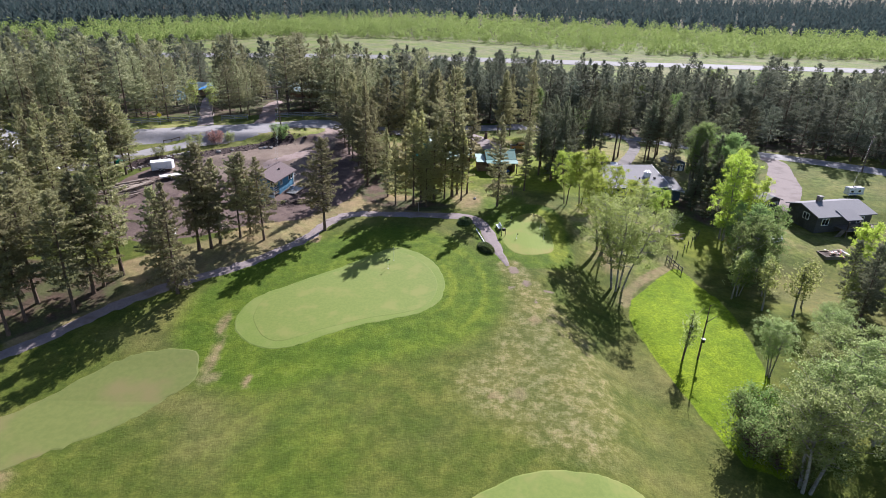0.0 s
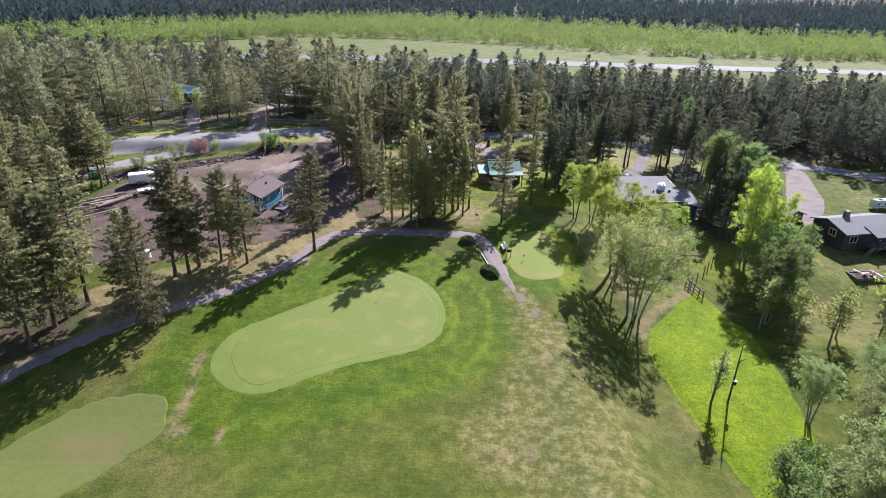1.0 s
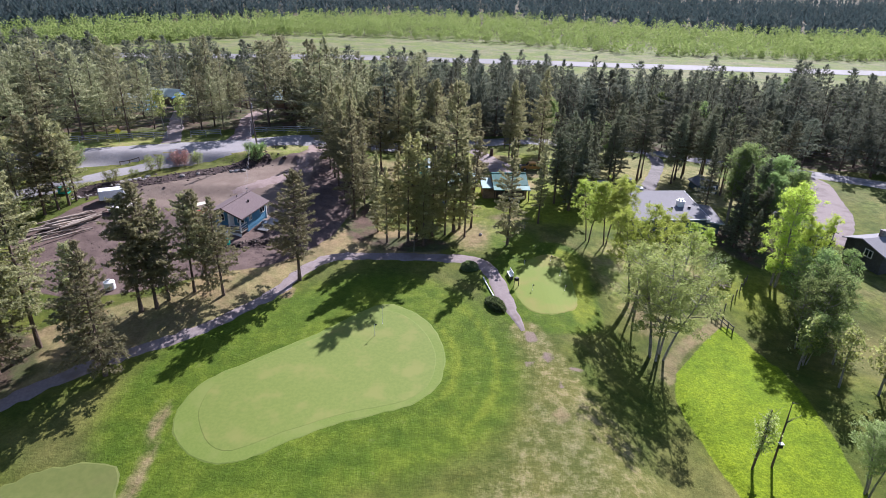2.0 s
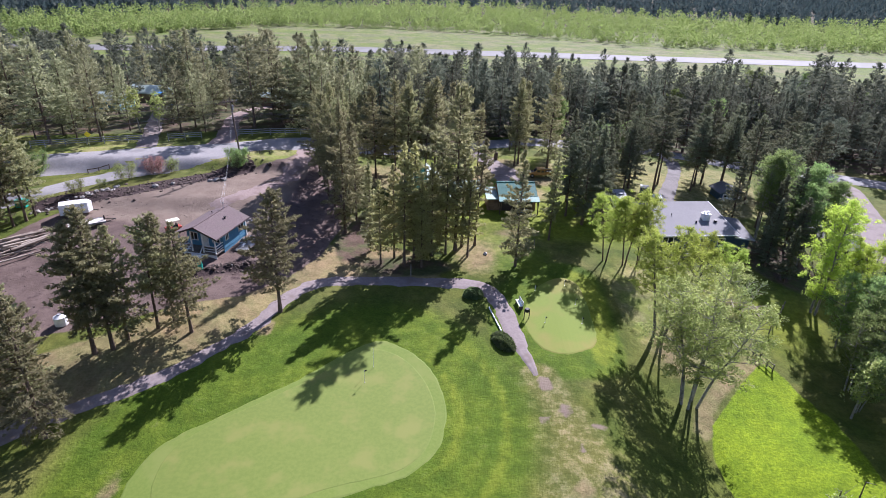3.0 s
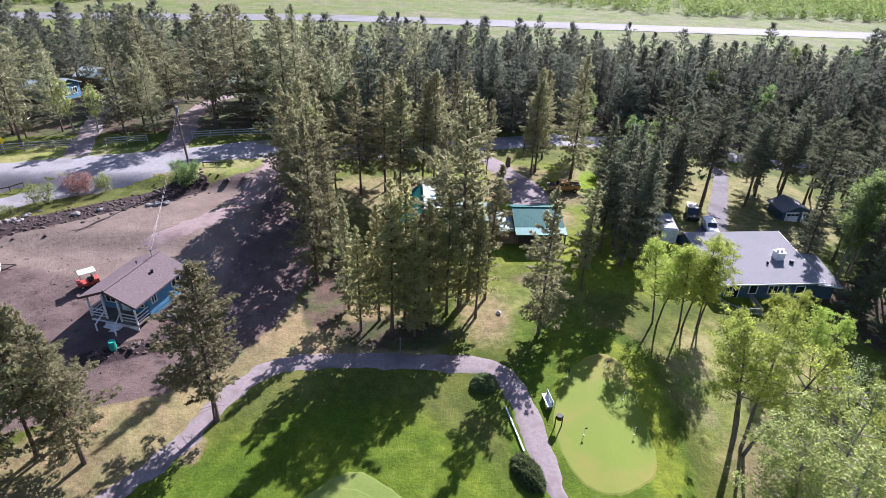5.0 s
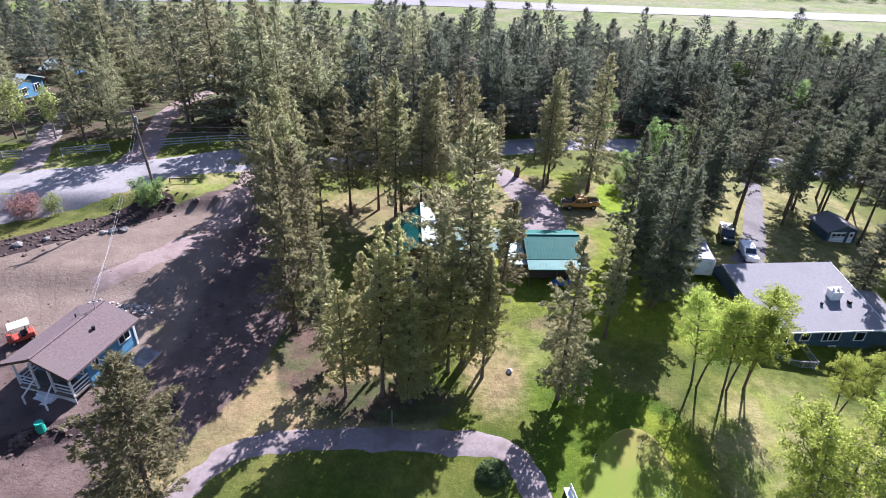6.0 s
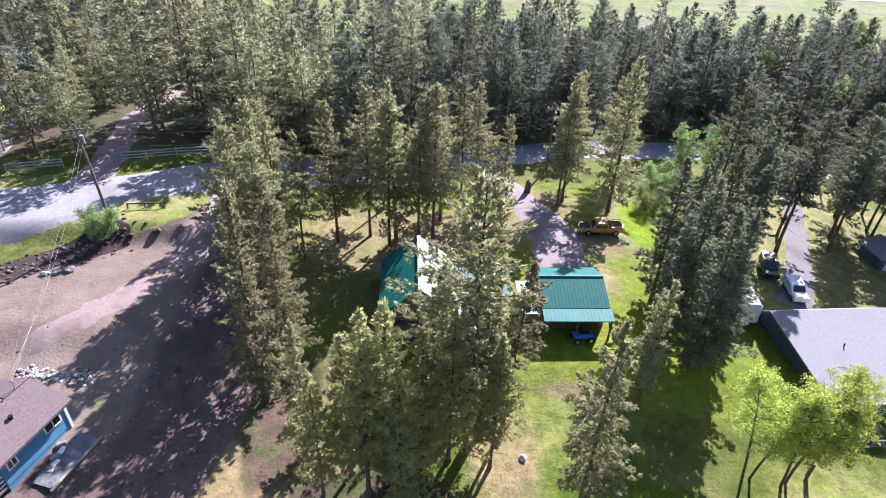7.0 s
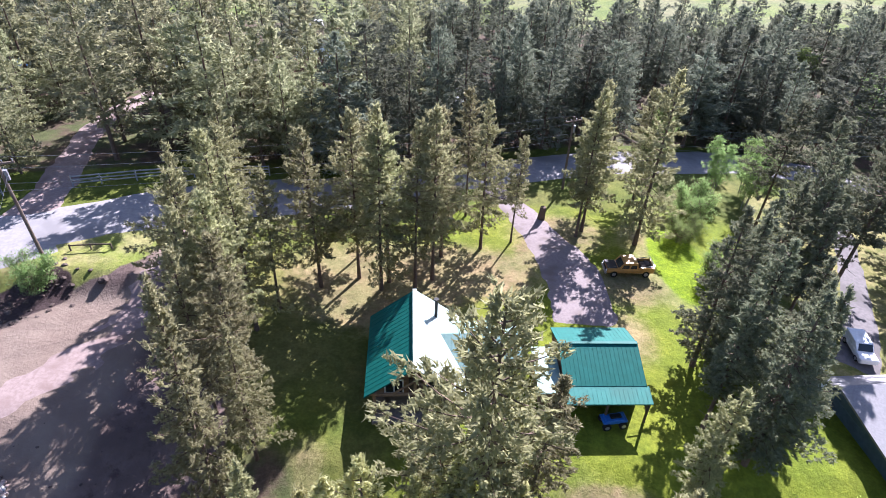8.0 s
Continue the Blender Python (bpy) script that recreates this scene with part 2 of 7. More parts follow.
def ground_material():
    """Grass, bare soil, worn turf and woodland floor, blended by the masks that the ground carries."""
    m, nodes, links, bsdf = shader("ground")
    fine = noise_node(nodes, links, 4.2, 6.0, "Object", 0.7)
    mid = noise_node(nodes, links, 0.35, 5.0, "Object", 0.6)
    big = noise_node(nodes, links, 0.06, 3.0, "Object")
    speck = noise_node(nodes, links, 0.9, 7.0, "Object", 0.75)

    def mask(name, low=0.35, high=0.65, rag=0.5, by=None):
        a = nodes.new("ShaderNodeAttribute")
        a.attribute_name = name
        n = nodes.new("ShaderNodeMath")
        n.operation = "MULTIPLY_ADD"
        links.new(by or speck, n.inputs[0])
        n.inputs[1].default_value = rag
        off = nodes.new("ShaderNodeMath")
        off.operation = "SUBTRACT"
        links.new(a.outputs["Fac"], off.inputs[0])
        off.inputs[1].default_value = rag * 0.5
        links.new(off.outputs[0], n.inputs[2])
        return spread(nodes, links, n.outputs[0], low, high)

    grain = spread(nodes, links, fine, 0.3, 0.7)
    grass = blend(nodes, links, spread(nodes, links, mid, 0.35, 0.65), (0.066, 0.09, 0.011), (0.098, 0.112, 0.018))
    grass = blend(nodes, links, spread(nodes, links, big, 0.45, 0.7), grass, (0.126, 0.122, 0.036))
    shade = blend(nodes, links, spread(nodes, links, fine, 0.34, 0.66), (0.84, 0.85, 0.83), (1.12, 1.11, 1.12))
    tuft = blend(nodes, links, spread(nodes, links, speck, 0.38, 0.62), (0.8, 0.82, 0.78), (1.14, 1.13, 1.15))
    sweep = blend(nodes, links, spread(nodes, links, noise_node(nodes, links, 0.14, 5.0, "Object", 0.7), 0.36, 0.64), (0.8, 0.86, 0.8), (1.14, 1.08, 1.1))
    lush = blend(nodes, links, spread(nodes, links, mid, 0.4, 0.65), (0.068, 0.11, 0.007), (0.096, 0.136, 0.01))
    lush = blend(nodes, links, spread(nodes, links, speck, 0.55, 0.8), lush, (0.115, 0.131, 0.033))
    colour = blend(nodes, links, mask("lush", 0.2, 0.8, 0.3), grass, lush)
    colour = blend(nodes, links, mask("stripe", 0.2, 0.9, 0.35), colour, (0.148, 0.18, 0.015))
    worn = blend(nodes, links, spread(nodes, links, speck, 0.42, 0.68), (0.122, 0.126, 0.03), (0.215, 0.186, 0.088))
    colour = blend(nodes, links, mask("worn", 0.15, 1.0, 0.8), colour, worn)
    pale_lawn = blend(nodes, links, spread(nodes, links, mid, 0.38, 0.62), (0.175, 0.2, 0.042), (0.225, 0.208, 0.085))
    colour = blend(nodes, links, mask("pale", 0.2, 0.8, 0.6), colour, pale_lawn)
    dry = blend(nodes, links, spread(nodes, links, mid, 0.4, 0.6), (0.205, 0.158, 0.08), (0.205, 0.175, 0.078))
    colour = blend(nodes, links, mask("dry", 0.25, 0.85, 0.8), colour, dry)
    rough = blend(nodes, links, spread(nodes, links, fine, 0.25, 0.75), (0.108, 0.166, 0.003), (0.165, 0.232, 0.005))
    colour = blend(nodes, links, mask("rough", 0.35, 0.6, 0.35), colour, rough)
    floor = blend(nodes, links, spread(nodes, links, mid, 0.4, 0.6), (0.09, 0.062, 0.045), (0.07, 0.078, 0.03))
    colour = blend(nodes, links, mask("woodland", 0.35, 0.65, 0.6, mid), colour, floor)
    field = blend(nodes, links, spread(nodes, links, big, 0.35, 0.65), (0.152, 0.152, 0.07), (0.115, 0.15, 0.03))
    colour = blend(nodes, links, mask("field", 0.3, 0.7, 0.3), colour, field)
    for tone in (shade, tuft, sweep):
        colour = blend(nodes, links, 1.0, colour, tone, "MULTIPLY")
    soil = blend(nodes, links, spread(nodes, links, mid, 0.35, 0.65), (0.1, 0.071, 0.061), (0.145, 0.105, 0.09))
    soil = blend(nodes, links, spread(nodes, links, speck, 0.5, 0.7), soil, (0.066, 0.044, 0.042))
    pale = blend(nodes, links, spread(nodes, links, mid, 0.35, 0.7), (0.165, 0.124, 0.098), (0.206, 0.16, 0.126))
    soil = blend(nodes, links, mask("packed", 0.3, 0.7, 0.5), soil, pale)
    colour = blend(nodes, links, mask("soil", 0.4, 0.6, 0.45), colour, soil)
    dark = blend(nodes, links, grain, (0.035, 0.024, 0.022), (0.064, 0.044, 0.042))
    colour = blend(nodes, links, mask("topsoil", 0.4, 0.6, 0.5), colour, dark)
    links.new(colour, bsdf.inputs["Base Color"])
    bsdf.inputs["Roughness"].default_value, bsdf.inputs["Specular IOR Level"].default_value = 0.95, 0.15
    add = nodes.new("ShaderNodeMath")
    add.operation = "ADD"
    links.new(fine, add.inputs[0])
    links.new(speck, add.inputs[1])
    bump(nodes, links, bsdf, add.outputs[0], 0.75, 0.1)
    return m


GROUND = ground_material()


# ---- shapes ----
def ease(v):
    v = np.clip(v, 0, 1)
    return v * v * (3 - 2 * v)


def bank_line(x):
    return 114.5 + 0.09 * (x + 30)


def ground_height(x, y):
    """The lie of the land: a fairway, a levelled plot cut into the slope on the west, a dip on the east."""
    x, y = np.asarray(x, float), np.asarray(y, float)
    mid = np.interp(y, [30, 50, 65, 75, 88, 97, 101, 104, 135, 200, 320, 450, 1100, 2500], [-0.3, 0, 0.5, 0.9, 1.4, 1.8, 1.95, 2.7, 2.7, 0.5, -0.5, -1, 4, 160])
    west = ease((-x - 6) / 24)
    z = mid + west * np.interp(y, [45, 50, 70, 90, 110, 124, 150, 220], [-1.6, -1.2, 0.8, 2.0, 2.8, 2.8, 2.8, 0])
    z = z + 1.5 * west * ease((y - bank_line(x)) / 3) * (1 - ease((y - 140) / 60))
    z = z - 3.2 * ease((x - 13) / 11) * (1 - ease((y - 68) / 25))
    z = z - np.clip(0.11 * (x - 20), 0, 4.7) * ease((y - 62) / 20) * (1 - ease((y - 160) / 60))
    edge = x - np.interp(y, [36, 44, 53, 58, 66, 70], [29.8, 27.6, 26.0, 25.2, 24.9, 26.0])  # the mown edge above the rough
    z = z - 0.4 * np.exp(-((edge / 0.55) ** 2)) * ease((y - 34) / 6) * ease((71 - y) / 5)
    along = (x + 24.5) * 0.9 + (y - 87.6) * 0.43  # a low ridge of pushed-up soil
    across = -(x + 24.5) * 0.43 + (y - 87.6) * 0.9
    z = z + 0.55 * np.exp(-(across / 0.7) ** 2) * ease((5.5 - np.abs(along)) / 2) * (0.8 + 0.25 * np.sin(along * 3.1))
    z = z - 0.16 * np.exp(-(((x - 1.0) / 2.6) ** 2 + ((y - 50.5) / 0.8) ** 2))  # an old hollow in the fairway
    return z


def gz(x, y):
    return float(ground_height(x, y))


def link_mesh(name, verts, faces, material, parent=None, label="", smooth=False):
    me = bpy.data.meshes.new(name)
    me.from_pydata([tuple(v) for v in verts], [], [tuple(f) for f in faces])
    if material:
        me.materials.append(material)
    if smooth:
        me.shade_smooth()
    me.update()
    ob = new(name, me)
    if parent:
        ob.parent = parent
    if label:
        ob["label"] = label
    return ob


def part(name, bm, material, parent, label="", smooth=False):
    me = bpy.data.meshes.new(name)
    bmesh.ops.recalc_face_normals(bm, faces=bm.faces)
    bm.to_mesh(me)
    bm.free()
    me.materials.append(material)
    if smooth:
        me.shade_smooth()
    ob = new(name, me)
    if parent:
        ob.parent = parent
    if label:
        ob["label"] = label
    return ob


def thing(name, m, label, category, group="", kind=""):
    ob = new(name)
    ob.empty_display_size = 0.3
    ob.matrix_world = m
    return tagged(ob, label, category, group, kind)


def box(bm, x0, x1, y0, y1, z0, z1, bevel=0.0, m=None):
    v = [bm.verts.new((x, y, z)) for x in (x0, x1) for y in (y0, y1) for z in (z0, z1)]
    fs = [bm.faces.new([v[i] for i in q]) for q in ((0, 1, 3, 2), (4, 6, 7, 5), (0, 4, 5, 1), (2, 3, 7, 6), (0, 2, 6, 4), (1, 5, 7, 3))]
    if m is not None:
        bmesh.ops.transform(bm, matrix=m, verts=v)
    if bevel:
        es = list({e for f in fs for e in f.edges})
        bmesh.ops.bevel(bm, geom=es, offset=bevel, segments=1, affect="EDGES")


def boxes(*rows, bevel=0.0):
    bm = bmesh.new()
    for r in rows:
        box(bm, *r, bevel=bevel)
    return bm


def prism(bm, pts, off):
    """A solid: a flat outline drawn along a way."""
    a = [bm.verts.new(p) for p in pts]
    b = [bm.verts.new(Vector(p) + Vector(off)) for p in pts]
    bm.faces.new(a)
    bm.faces.new(b[::-1])
    for i in range(len(a)):
        j = (i + 1) % len(a)
        bm.faces.new((a[i], b[i], b[j], a[j]))


def beam(bm, a, b, w, h=None):
    """A square bar from a to b."""
    a, b = Vector(a), Vector(b)
    q = (b - a).to_track_quat("Z", "Y").to_matrix().to_4x4()
    h = h or w
    box(bm, -w / 2, w / 2, -h / 2, h / 2, 0, (b - a).length, 0, Matrix.Translation(a) @ q)


def rod(bm, a, b, r0, r1=None, sides=8):
    a, b = Vector(a), Vector(b)
    q = (b - a).to_track_quat("Z", "Y").to_matrix()
    r1 = r0 if r1 is None else r1
    ring = [[bm.verts.new(p + q @ Vector((math.cos(k * 6.28319 / sides) * r, math.sin(k * 6.28319 / sides) * r, 0))) for k in range(sides)] for p, r in ((a, r0), (b, r1))]
    bm.faces.new(ring[0])
    bm.faces.new(ring[1])
    for k in range(sides):
        j = (k + 1) % sides
        bm.faces.new((ring[0][k], ring[0][j], ring[1][j], ring[1][k]))


def tube_np(points, radii, sides=6):
    """Vertices and faces of a tapered bent tube."""
    points, radii = np.asarray(points, float), np.asarray(radii, float)
    way = np.gradient(points, axis=0)
    way /= np.linalg.norm(way, axis=1, keepdims=True) + 1e-9
    u = np.cross(way, [0.31, 0.87, 0.11])
    u /= np.linalg.norm(u, axis=1, keepdims=True) + 1e-9
    w = np.cross(way, u)
    a = np.arange(sides) * 2 * np.pi / sides
    v = points[:, None] + radii[:, None, None] * (np.cos(a)[None, :, None] * u[:, None] + np.sin(a)[None, :, None] * w[:, None])
    f = [(i * sides + k, i * sides + (k + 1) % sides, (i + 1) * sides + (k + 1) % sides, (i + 1) * sides + k) for i in range(len(points) - 1) for k in range(sides)]
    return v.reshape(-1, 3), f


def curve_through(pts, step=1.0, closed=False):
    """A smooth line (Catmull-Rom) through points in the plan."""
    p = np.asarray(pts, float)
    n = len(p)
    out = []
    for i in range(n if closed else n - 1):
        if closed:
            a, b, c, d = p[(i - 1) % n], p[i], p[(i + 1) % n], p[(i + 2) % n]
        else:
            a, b, c, d = p[max(i - 1, 0)], p[i], p[i + 1], p[min(i + 2, n - 1)]
        k = max(2, int(np.linalg.norm(c - b) / step))
        t = np.arange(k)[:, None] / k
        out.append(0.5 * (2 * b + (c - a) * t + (2 * a - 5 * b + 4 * c - d) * t**2 + (3 * b - a - 3 * c + d) * t**3))
    if not closed:
        out.append(p[-1:])
    return np.concatenate(out)


def inside_depth(x, y, poly):
    """How far a place lies inside an outline (outside: minus), in metres."""
    poly = np.asarray(poly, float)
    best = np.full(np.shape(x), 1e9)
    inside = np.zeros(np.shape(x), bool)
    for (ax, ay), (bx, by) in zip(poly, np.roll(poly, -1, 0)):
        t = np.clip(((x - ax) * (bx - ax) + (y - ay) * (by - ay)) / ((bx - ax) ** 2 + (by - ay) ** 2 + 1e-9), 0, 1)
        best = np.minimum(best, np.hypot(x - ax - t * (bx - ax), y - ay - t * (by - ay)))
        cross = (ay > y) != (by > y)
        inside ^= cross & (x < (bx - ax) * (y - ay) / np.where(by == ay, 1e-9, by - ay) + ax)
    return np.where(inside, best, -best)


def line_distance(x, y, pts):
    pts = np.asarray(pts, float)
    best = np.full(np.shape(x), 1e9)
    for (ax, ay), (bx, by) in zip(pts[:-1], pts[1:]):
        t = np.clip(((x - ax) * (bx - ax) + (y - ay) * (by - ay)) / ((bx - ax) ** 2 + (by - ay) ** 2 + 1e-9), 0, 1)
        best = np.minimum(best, np.hypot(x - ax - t * (bx - ax), y - ay - t * (by - ay)))
    return best


# ---- plan of the ground ----
GREEN_A = [(-20.8, 58.4), (-20.1, 56.8), (-19.2, 55.4), (-17.9, 54.3), (-16.5, 54.1), (-14.9, 54.8), (-12.9, 56.0), (-10.8, 57.0), (-8.3, 58.2), (-5.6, 59.1), (-3.2, 59.9), (-1.5, 61.1), (-0.4, 62.9), (0.1, 65.6), (-0.1, 68.1), (-1.0, 70.7), (-2.6, 73.2), (-4.3, 74.6), (-6.2, 75.1), (-8.2, 73.7), (-10.2, 71.6), (-12.5, 69.3), (-15.2, 67.0), (-17.1, 65.5), (-18.8, 64.0), (-20.2, 62.4), (-20.9, 60.4)]
COLLAR_A = [(-6.0, 76.4), (-4.0, 75.9), (-1.6, 73.9), (0.1, 71.0), (0.9, 68.0), (1.0, 65.6), (0.4, 62.7), (-0.9, 60.7), (-2.9, 59.2), (-5.2, 58.3), (-7.8, 57.4), (-10.3, 56.1), (-12.6, 54.7), (-15.1, 53.2), (-17.3, 52.8), (-19.2, 53.4), (-21.2, 54.9), (-22.5, 56.9), (-22.6, 59.5), (-21.8, 61.9), (-20.4, 63.5), (-18.4, 65.0), (-15.3, 67.6), (-12.4, 70.2), (-8.5, 74.5)]
GREEN_B = [(-24.3, 50.2), (-24.9, 51.8), (-26.4, 52.8), (-28.4, 52.9), (-31.1, 52.1), (-33.2, 50.6), (-34.9, 48.6), (-36.4, 46.4), (-38.4, 44.0), (-40.6, 41.4), (-40.0, 38.4), (-36.8, 36.2), (-34.0, 37.9), (-31.4, 39.9), (-29.0, 41.8), (-27.0, 43.9), (-25.3, 46.2), (-24.3, 48.2)]
GREEN_C = [(3.0, 32.6), (5.2, 34.4), (7.3, 35.6), (10.0, 36.1), (12.6, 35.9), (15.0, 35.4), (17.4, 34.0), (18.0, 30.0), (15.0, 26.5), (9.0, 25.5), (4.0, 28.0)]
GREEN_D = [(15.2, 89.9), (13.9, 89.4), (12.5, 88.1), (11.4, 86.5), (10.6, 84.6), (9.9, 82.4), (9.7, 80.2), (10.1, 77.9), (11.1, 76.0), (12.4, 75.3), (13.9, 75.5), (15.4, 76.4), (16.5, 77.5), (17.1, 79.2), (17.15, 82.0), (17.2, 85.2), (17.0, 88.0), (16.2, 89.5)]
PATH_LINE = [(-60.0, 40.0), (-52.0, 45.8), (-45.5, 51.2), (-42.0, 54.6), (-38.9, 58.4), (-35.2, 62.2), (-30.6, 65.6), (-26.8, 68.0), (-24.4, 69.9), (-22.4, 72.1), (-20.8, 74.3), (-18.9, 77.1), (-17.7, 79.8), (-16.9, 82.2), (-15.6, 84.6), (-13.2, 87.0), (-8.4, 88.2), (-3.5, 88.3), (0.4, 88.2), (3.9, 88.1), (6.1, 86.8), (7.6, 82.7), (8.1, 79.0), (8.9, 75.3), (9.8, 71.6)]
ROAD_LINE = [(-150.0, 96.0), (-95.0, 104.0), (-72.0, 110.0), (-59.0, 114.0), (-48.0, 118.2), (-38.0, 121.5), (-28.0, 126.0), (-20.0, 131.5), (-11.0, 137.3), (0.0, 142.5), (12.0, 146.5), (27.0, 151.0), (42.0, 155.0), (60.0, 153.5), (76.0, 147.0), (88.0, 140.5), (102.0, 131.0), (125.0, 116.0), (160.0, 100.0)]
SPUR_LINE = [(-84.0, 92.0), (-70.0, 97.0), (-62.0, 100.6), (-56.0, 104.4), (-51.8, 108.8), (-47.0, 112.9), (-42.0, 115.6), (-37.0, 118.3), (-33.0, 121.2)]
DRIVE_A = [(-22.5, 126.5), (-22.2, 121.0), (-23.5, 114.0), (-26.5, 107.5), (-31.0, 102.0)]
DRIVE_B = [(49.5, 152.0), (49.2, 146.5), (47.2, 140.0), (43.8, 132.0), (40.6, 125.0), (37.6, 119.0), (34.5, 114.5)]
DRIVE_C = [(4.5, 143.5), (8.0, 136.0), (10.4, 130.0), (12.0, 126.0), (12.6, 121.0), (12.4, 117.0)]
DRIVE_D = [(80.0, 145.0), (80.2, 136.0), (76.5, 127.0), (72.5, 118.0), (68.0, 110.5), (63.5, 104.5)]
DRIVE_E = [(-37.2, 124.0), (-38.0, 130.5), (-39.5, 137.0), (-41.2, 145.0), (-41.0, 156.0), (-38.0, 170.0)]
DRIVE_F = [(-48.5, 121.5), (-52.0, 132.0), (-57.0, 146.0), (-62.0, 162.0), (-67.0, 178.0)]
PLOT = [(-55.0, 86.0), (-52.5, 96.0), (-49.0, 103.5), (-43.6, 106.9), (-37.0, 111.6), (-29.0, 115.6), (-25.0, 119.0), (-22.8, 126.0), (-19.8, 126.5), (-18.5, 119.0), (-14.8, 113.0), (-13.2, 101.0), (-14.6, 93.0), (-17.6, 86.5), (-21.5, 82.5), (-26.5, 80.5), (-33.0, 76.5), (-40.0, 74.0), (-47.0, 76.0)]
ROUGH = [(25.0, 66.0), (26.4, 69.4), (28.5, 71.8), (32.0, 75.6), (35.4, 78.9), (36.8, 78.0), (37.6, 74.5), (38.8, 71.0), (38.6, 66.0), (38.0, 60.0), (37.2, 55.0), (36.0, 50.0), (34.5, 44.0), (31.5, 38.5), (28.6, 40.5), (27.6, 44.5), (26.9, 48.3), (26.1, 53.1), (25.3, 58.2), (24.9, 62.5)]
WORN = [(8.9, 70.4), (11.3, 70.6), (14.5, 64.0), (18.0, 58.0), (19.0, 50.0), (18.0, 42.0), (15.0, 36.0), (9.7, 38.0), (2.9, 44.0), (1.5, 47.5), (5.5, 53.0), (8.2, 59.0), (9.1, 64.0)]
BANK_FOOT = [(-53.3, 101.5), (-49.0, 103.8), (-43.8, 106.0), (-39.2, 109.3), (-34.9, 112.5), (-30.6, 115.6)]
RUN_NEAR = [(-400.0, 235.0), (-145.0, 277.0), (-85.0, 287.0), (-42.0, 294.0), (50.0, 293.0), (140.0, 291.0), (400.0, 288.0), (700.0, 286.0)]


def build_ground():
    dense_x, dense_y = np.arange(-62, 72.01, 0.75), np.arange(28, 140.01, 0.75)
    xs = np.concatenate([[-3500, -2200, -1400, -900, -600, -420, -320, -250, -200, -170, -150, -130, -115, -105], np.arange(-98, -62, 1.5), dense_x, np.arange(73.5, 110, 1.5), [114, 120, 130, 142, 160, 185, 220, 270, 340, 450, 600, 900, 1400, 2200, 3500]])
    ys = np.concatenate([[-600, -250, -120, -60, -25, -5, 8, 18, 24], dense_y, np.arange(141.5, 175, 1.5), np.arange(178, 240, 3), [245, 252, 260, 270, 280, 290, 300, 312, 325, 340, 360, 390, 430, 480, 550, 650, 800, 1000, 1300, 1700, 2300, 3200, 4400]])
    gx, gy = np.meshgrid(xs, ys)
    z = ground_height(gx, gy)
    near = (np.abs(gx) < 110) & (gy < 200)
    rng = np.random.default_rng(4)
    lumps = rng.normal(0, 1, gx.shape)
    plot = inside_depth(gx, gy, PLOT)
    z = z + near * (0.006 + 0.04 * ease((plot + 1) / 2)) * lumps
    nx, ny = len(xs), len(ys)
    verts = np.stack([gx, gy, z], -1).reshape(-1, 3)
    i = (np.arange(ny - 1)[:, None] * nx + np.arange(nx - 1)).ravel()
    ob = link_mesh("ground", verts, np.stack([i, i + 1, i + 1 + nx, i + nx], 1).tolist(), GROUND, smooth=True)
    tagged(ob, "mown golf fairway grass running into bare soil and woodland floor", "ground", kind="structure")
    x, y = verts[:, 0], verts[:, 1]
    green = inside_depth(x, y, curve_through(GREEN_A, 1, True))
    practice = inside_depth(x, y, curve_through(GREEN_D, 1, True))
    masks = {}
    d = -green
    masks["lush"] = np.maximum(ease((13 - d) / 9) * (y < 90), ease((5.5 + practice) / 3) * 1.0) * ease((22 - x) / 4)
    masks["lush"] = np.maximum(masks["lush"], 0.5 * ease((4 - x) / 16) * ease((56 - y) / 6) * ease((y - 22) / 12) * ease((x + 30) / 18))
    masks["lush"] = np.maximum(masks["lush"], 0.8 * ease(1.2 - np.hypot((x - 10.5) / 7, (y - 95) / 8)))
    ring = np.maximum(np.exp(-(((d - 2.0) / 0.5) ** 2)) * 0.5, 0.35 * np.exp(-(((d - 6.2) / 0.9) ** 2)))
    masks["stripe"] = ring * ease((x + 4) / 4) * ease((y - 50) / 10) * (y < 86) + 0.16 * (1 + np.sin(d * 3.3)) * ease((d - 1.2) / 0.6) * ease((8.5 - d) / 1.5) * ease((x + 1) / 4) * ease((y - 52) / 8) * (y < 84) + np.maximum(0, ease((3.2 + practice) / 1.5) * ease((x - 15) / 2)) + 0.9 * ease(1 - np.hypot((x - 21) / 6, (y - 130) / 9))
    masks["worn"] = np.maximum(ease((inside_depth(x, y, WORN) + 3) / 7), 0)
    trail = line_distance(x, y, [(10.0, 72.0), (12.0, 66.0), (13.2, 60.0), (12.4, 54.0), (11.0, 48.0)])
    masks["worn"] = np.maximum(masks["worn"], ease((2.4 - trail) / 1.6) * 1.2)
    dry = ease(1.2 - np.hypot((x + 5) / 13, (y - 122) / 9)) + ease(1.2 - np.hypot((x - 12) / 8, (y - 131) / 6)) * 0.8
    beside = y - np.interp(x, [p[0] for p in PATH_LINE[:18]], [p[1] for p in PATH_LINE[:18]])
    dry = np.maximum(dry, ease((6.0 - np.abs(line_distance(x, y, PATH_LINE[4:17]) - 4.0)) / 2) * ease((beside + 0.4) / 1.0))
    dry = np.maximum(dry, 0.8 * ease(1.2 - np.hypot((x - 5.0) / 4.2, (y - 95) / 7)))
    dry = np.maximum(dry, ease(1.1 - np.hypot((x + 11) / 5, (y - 93) / 7)))
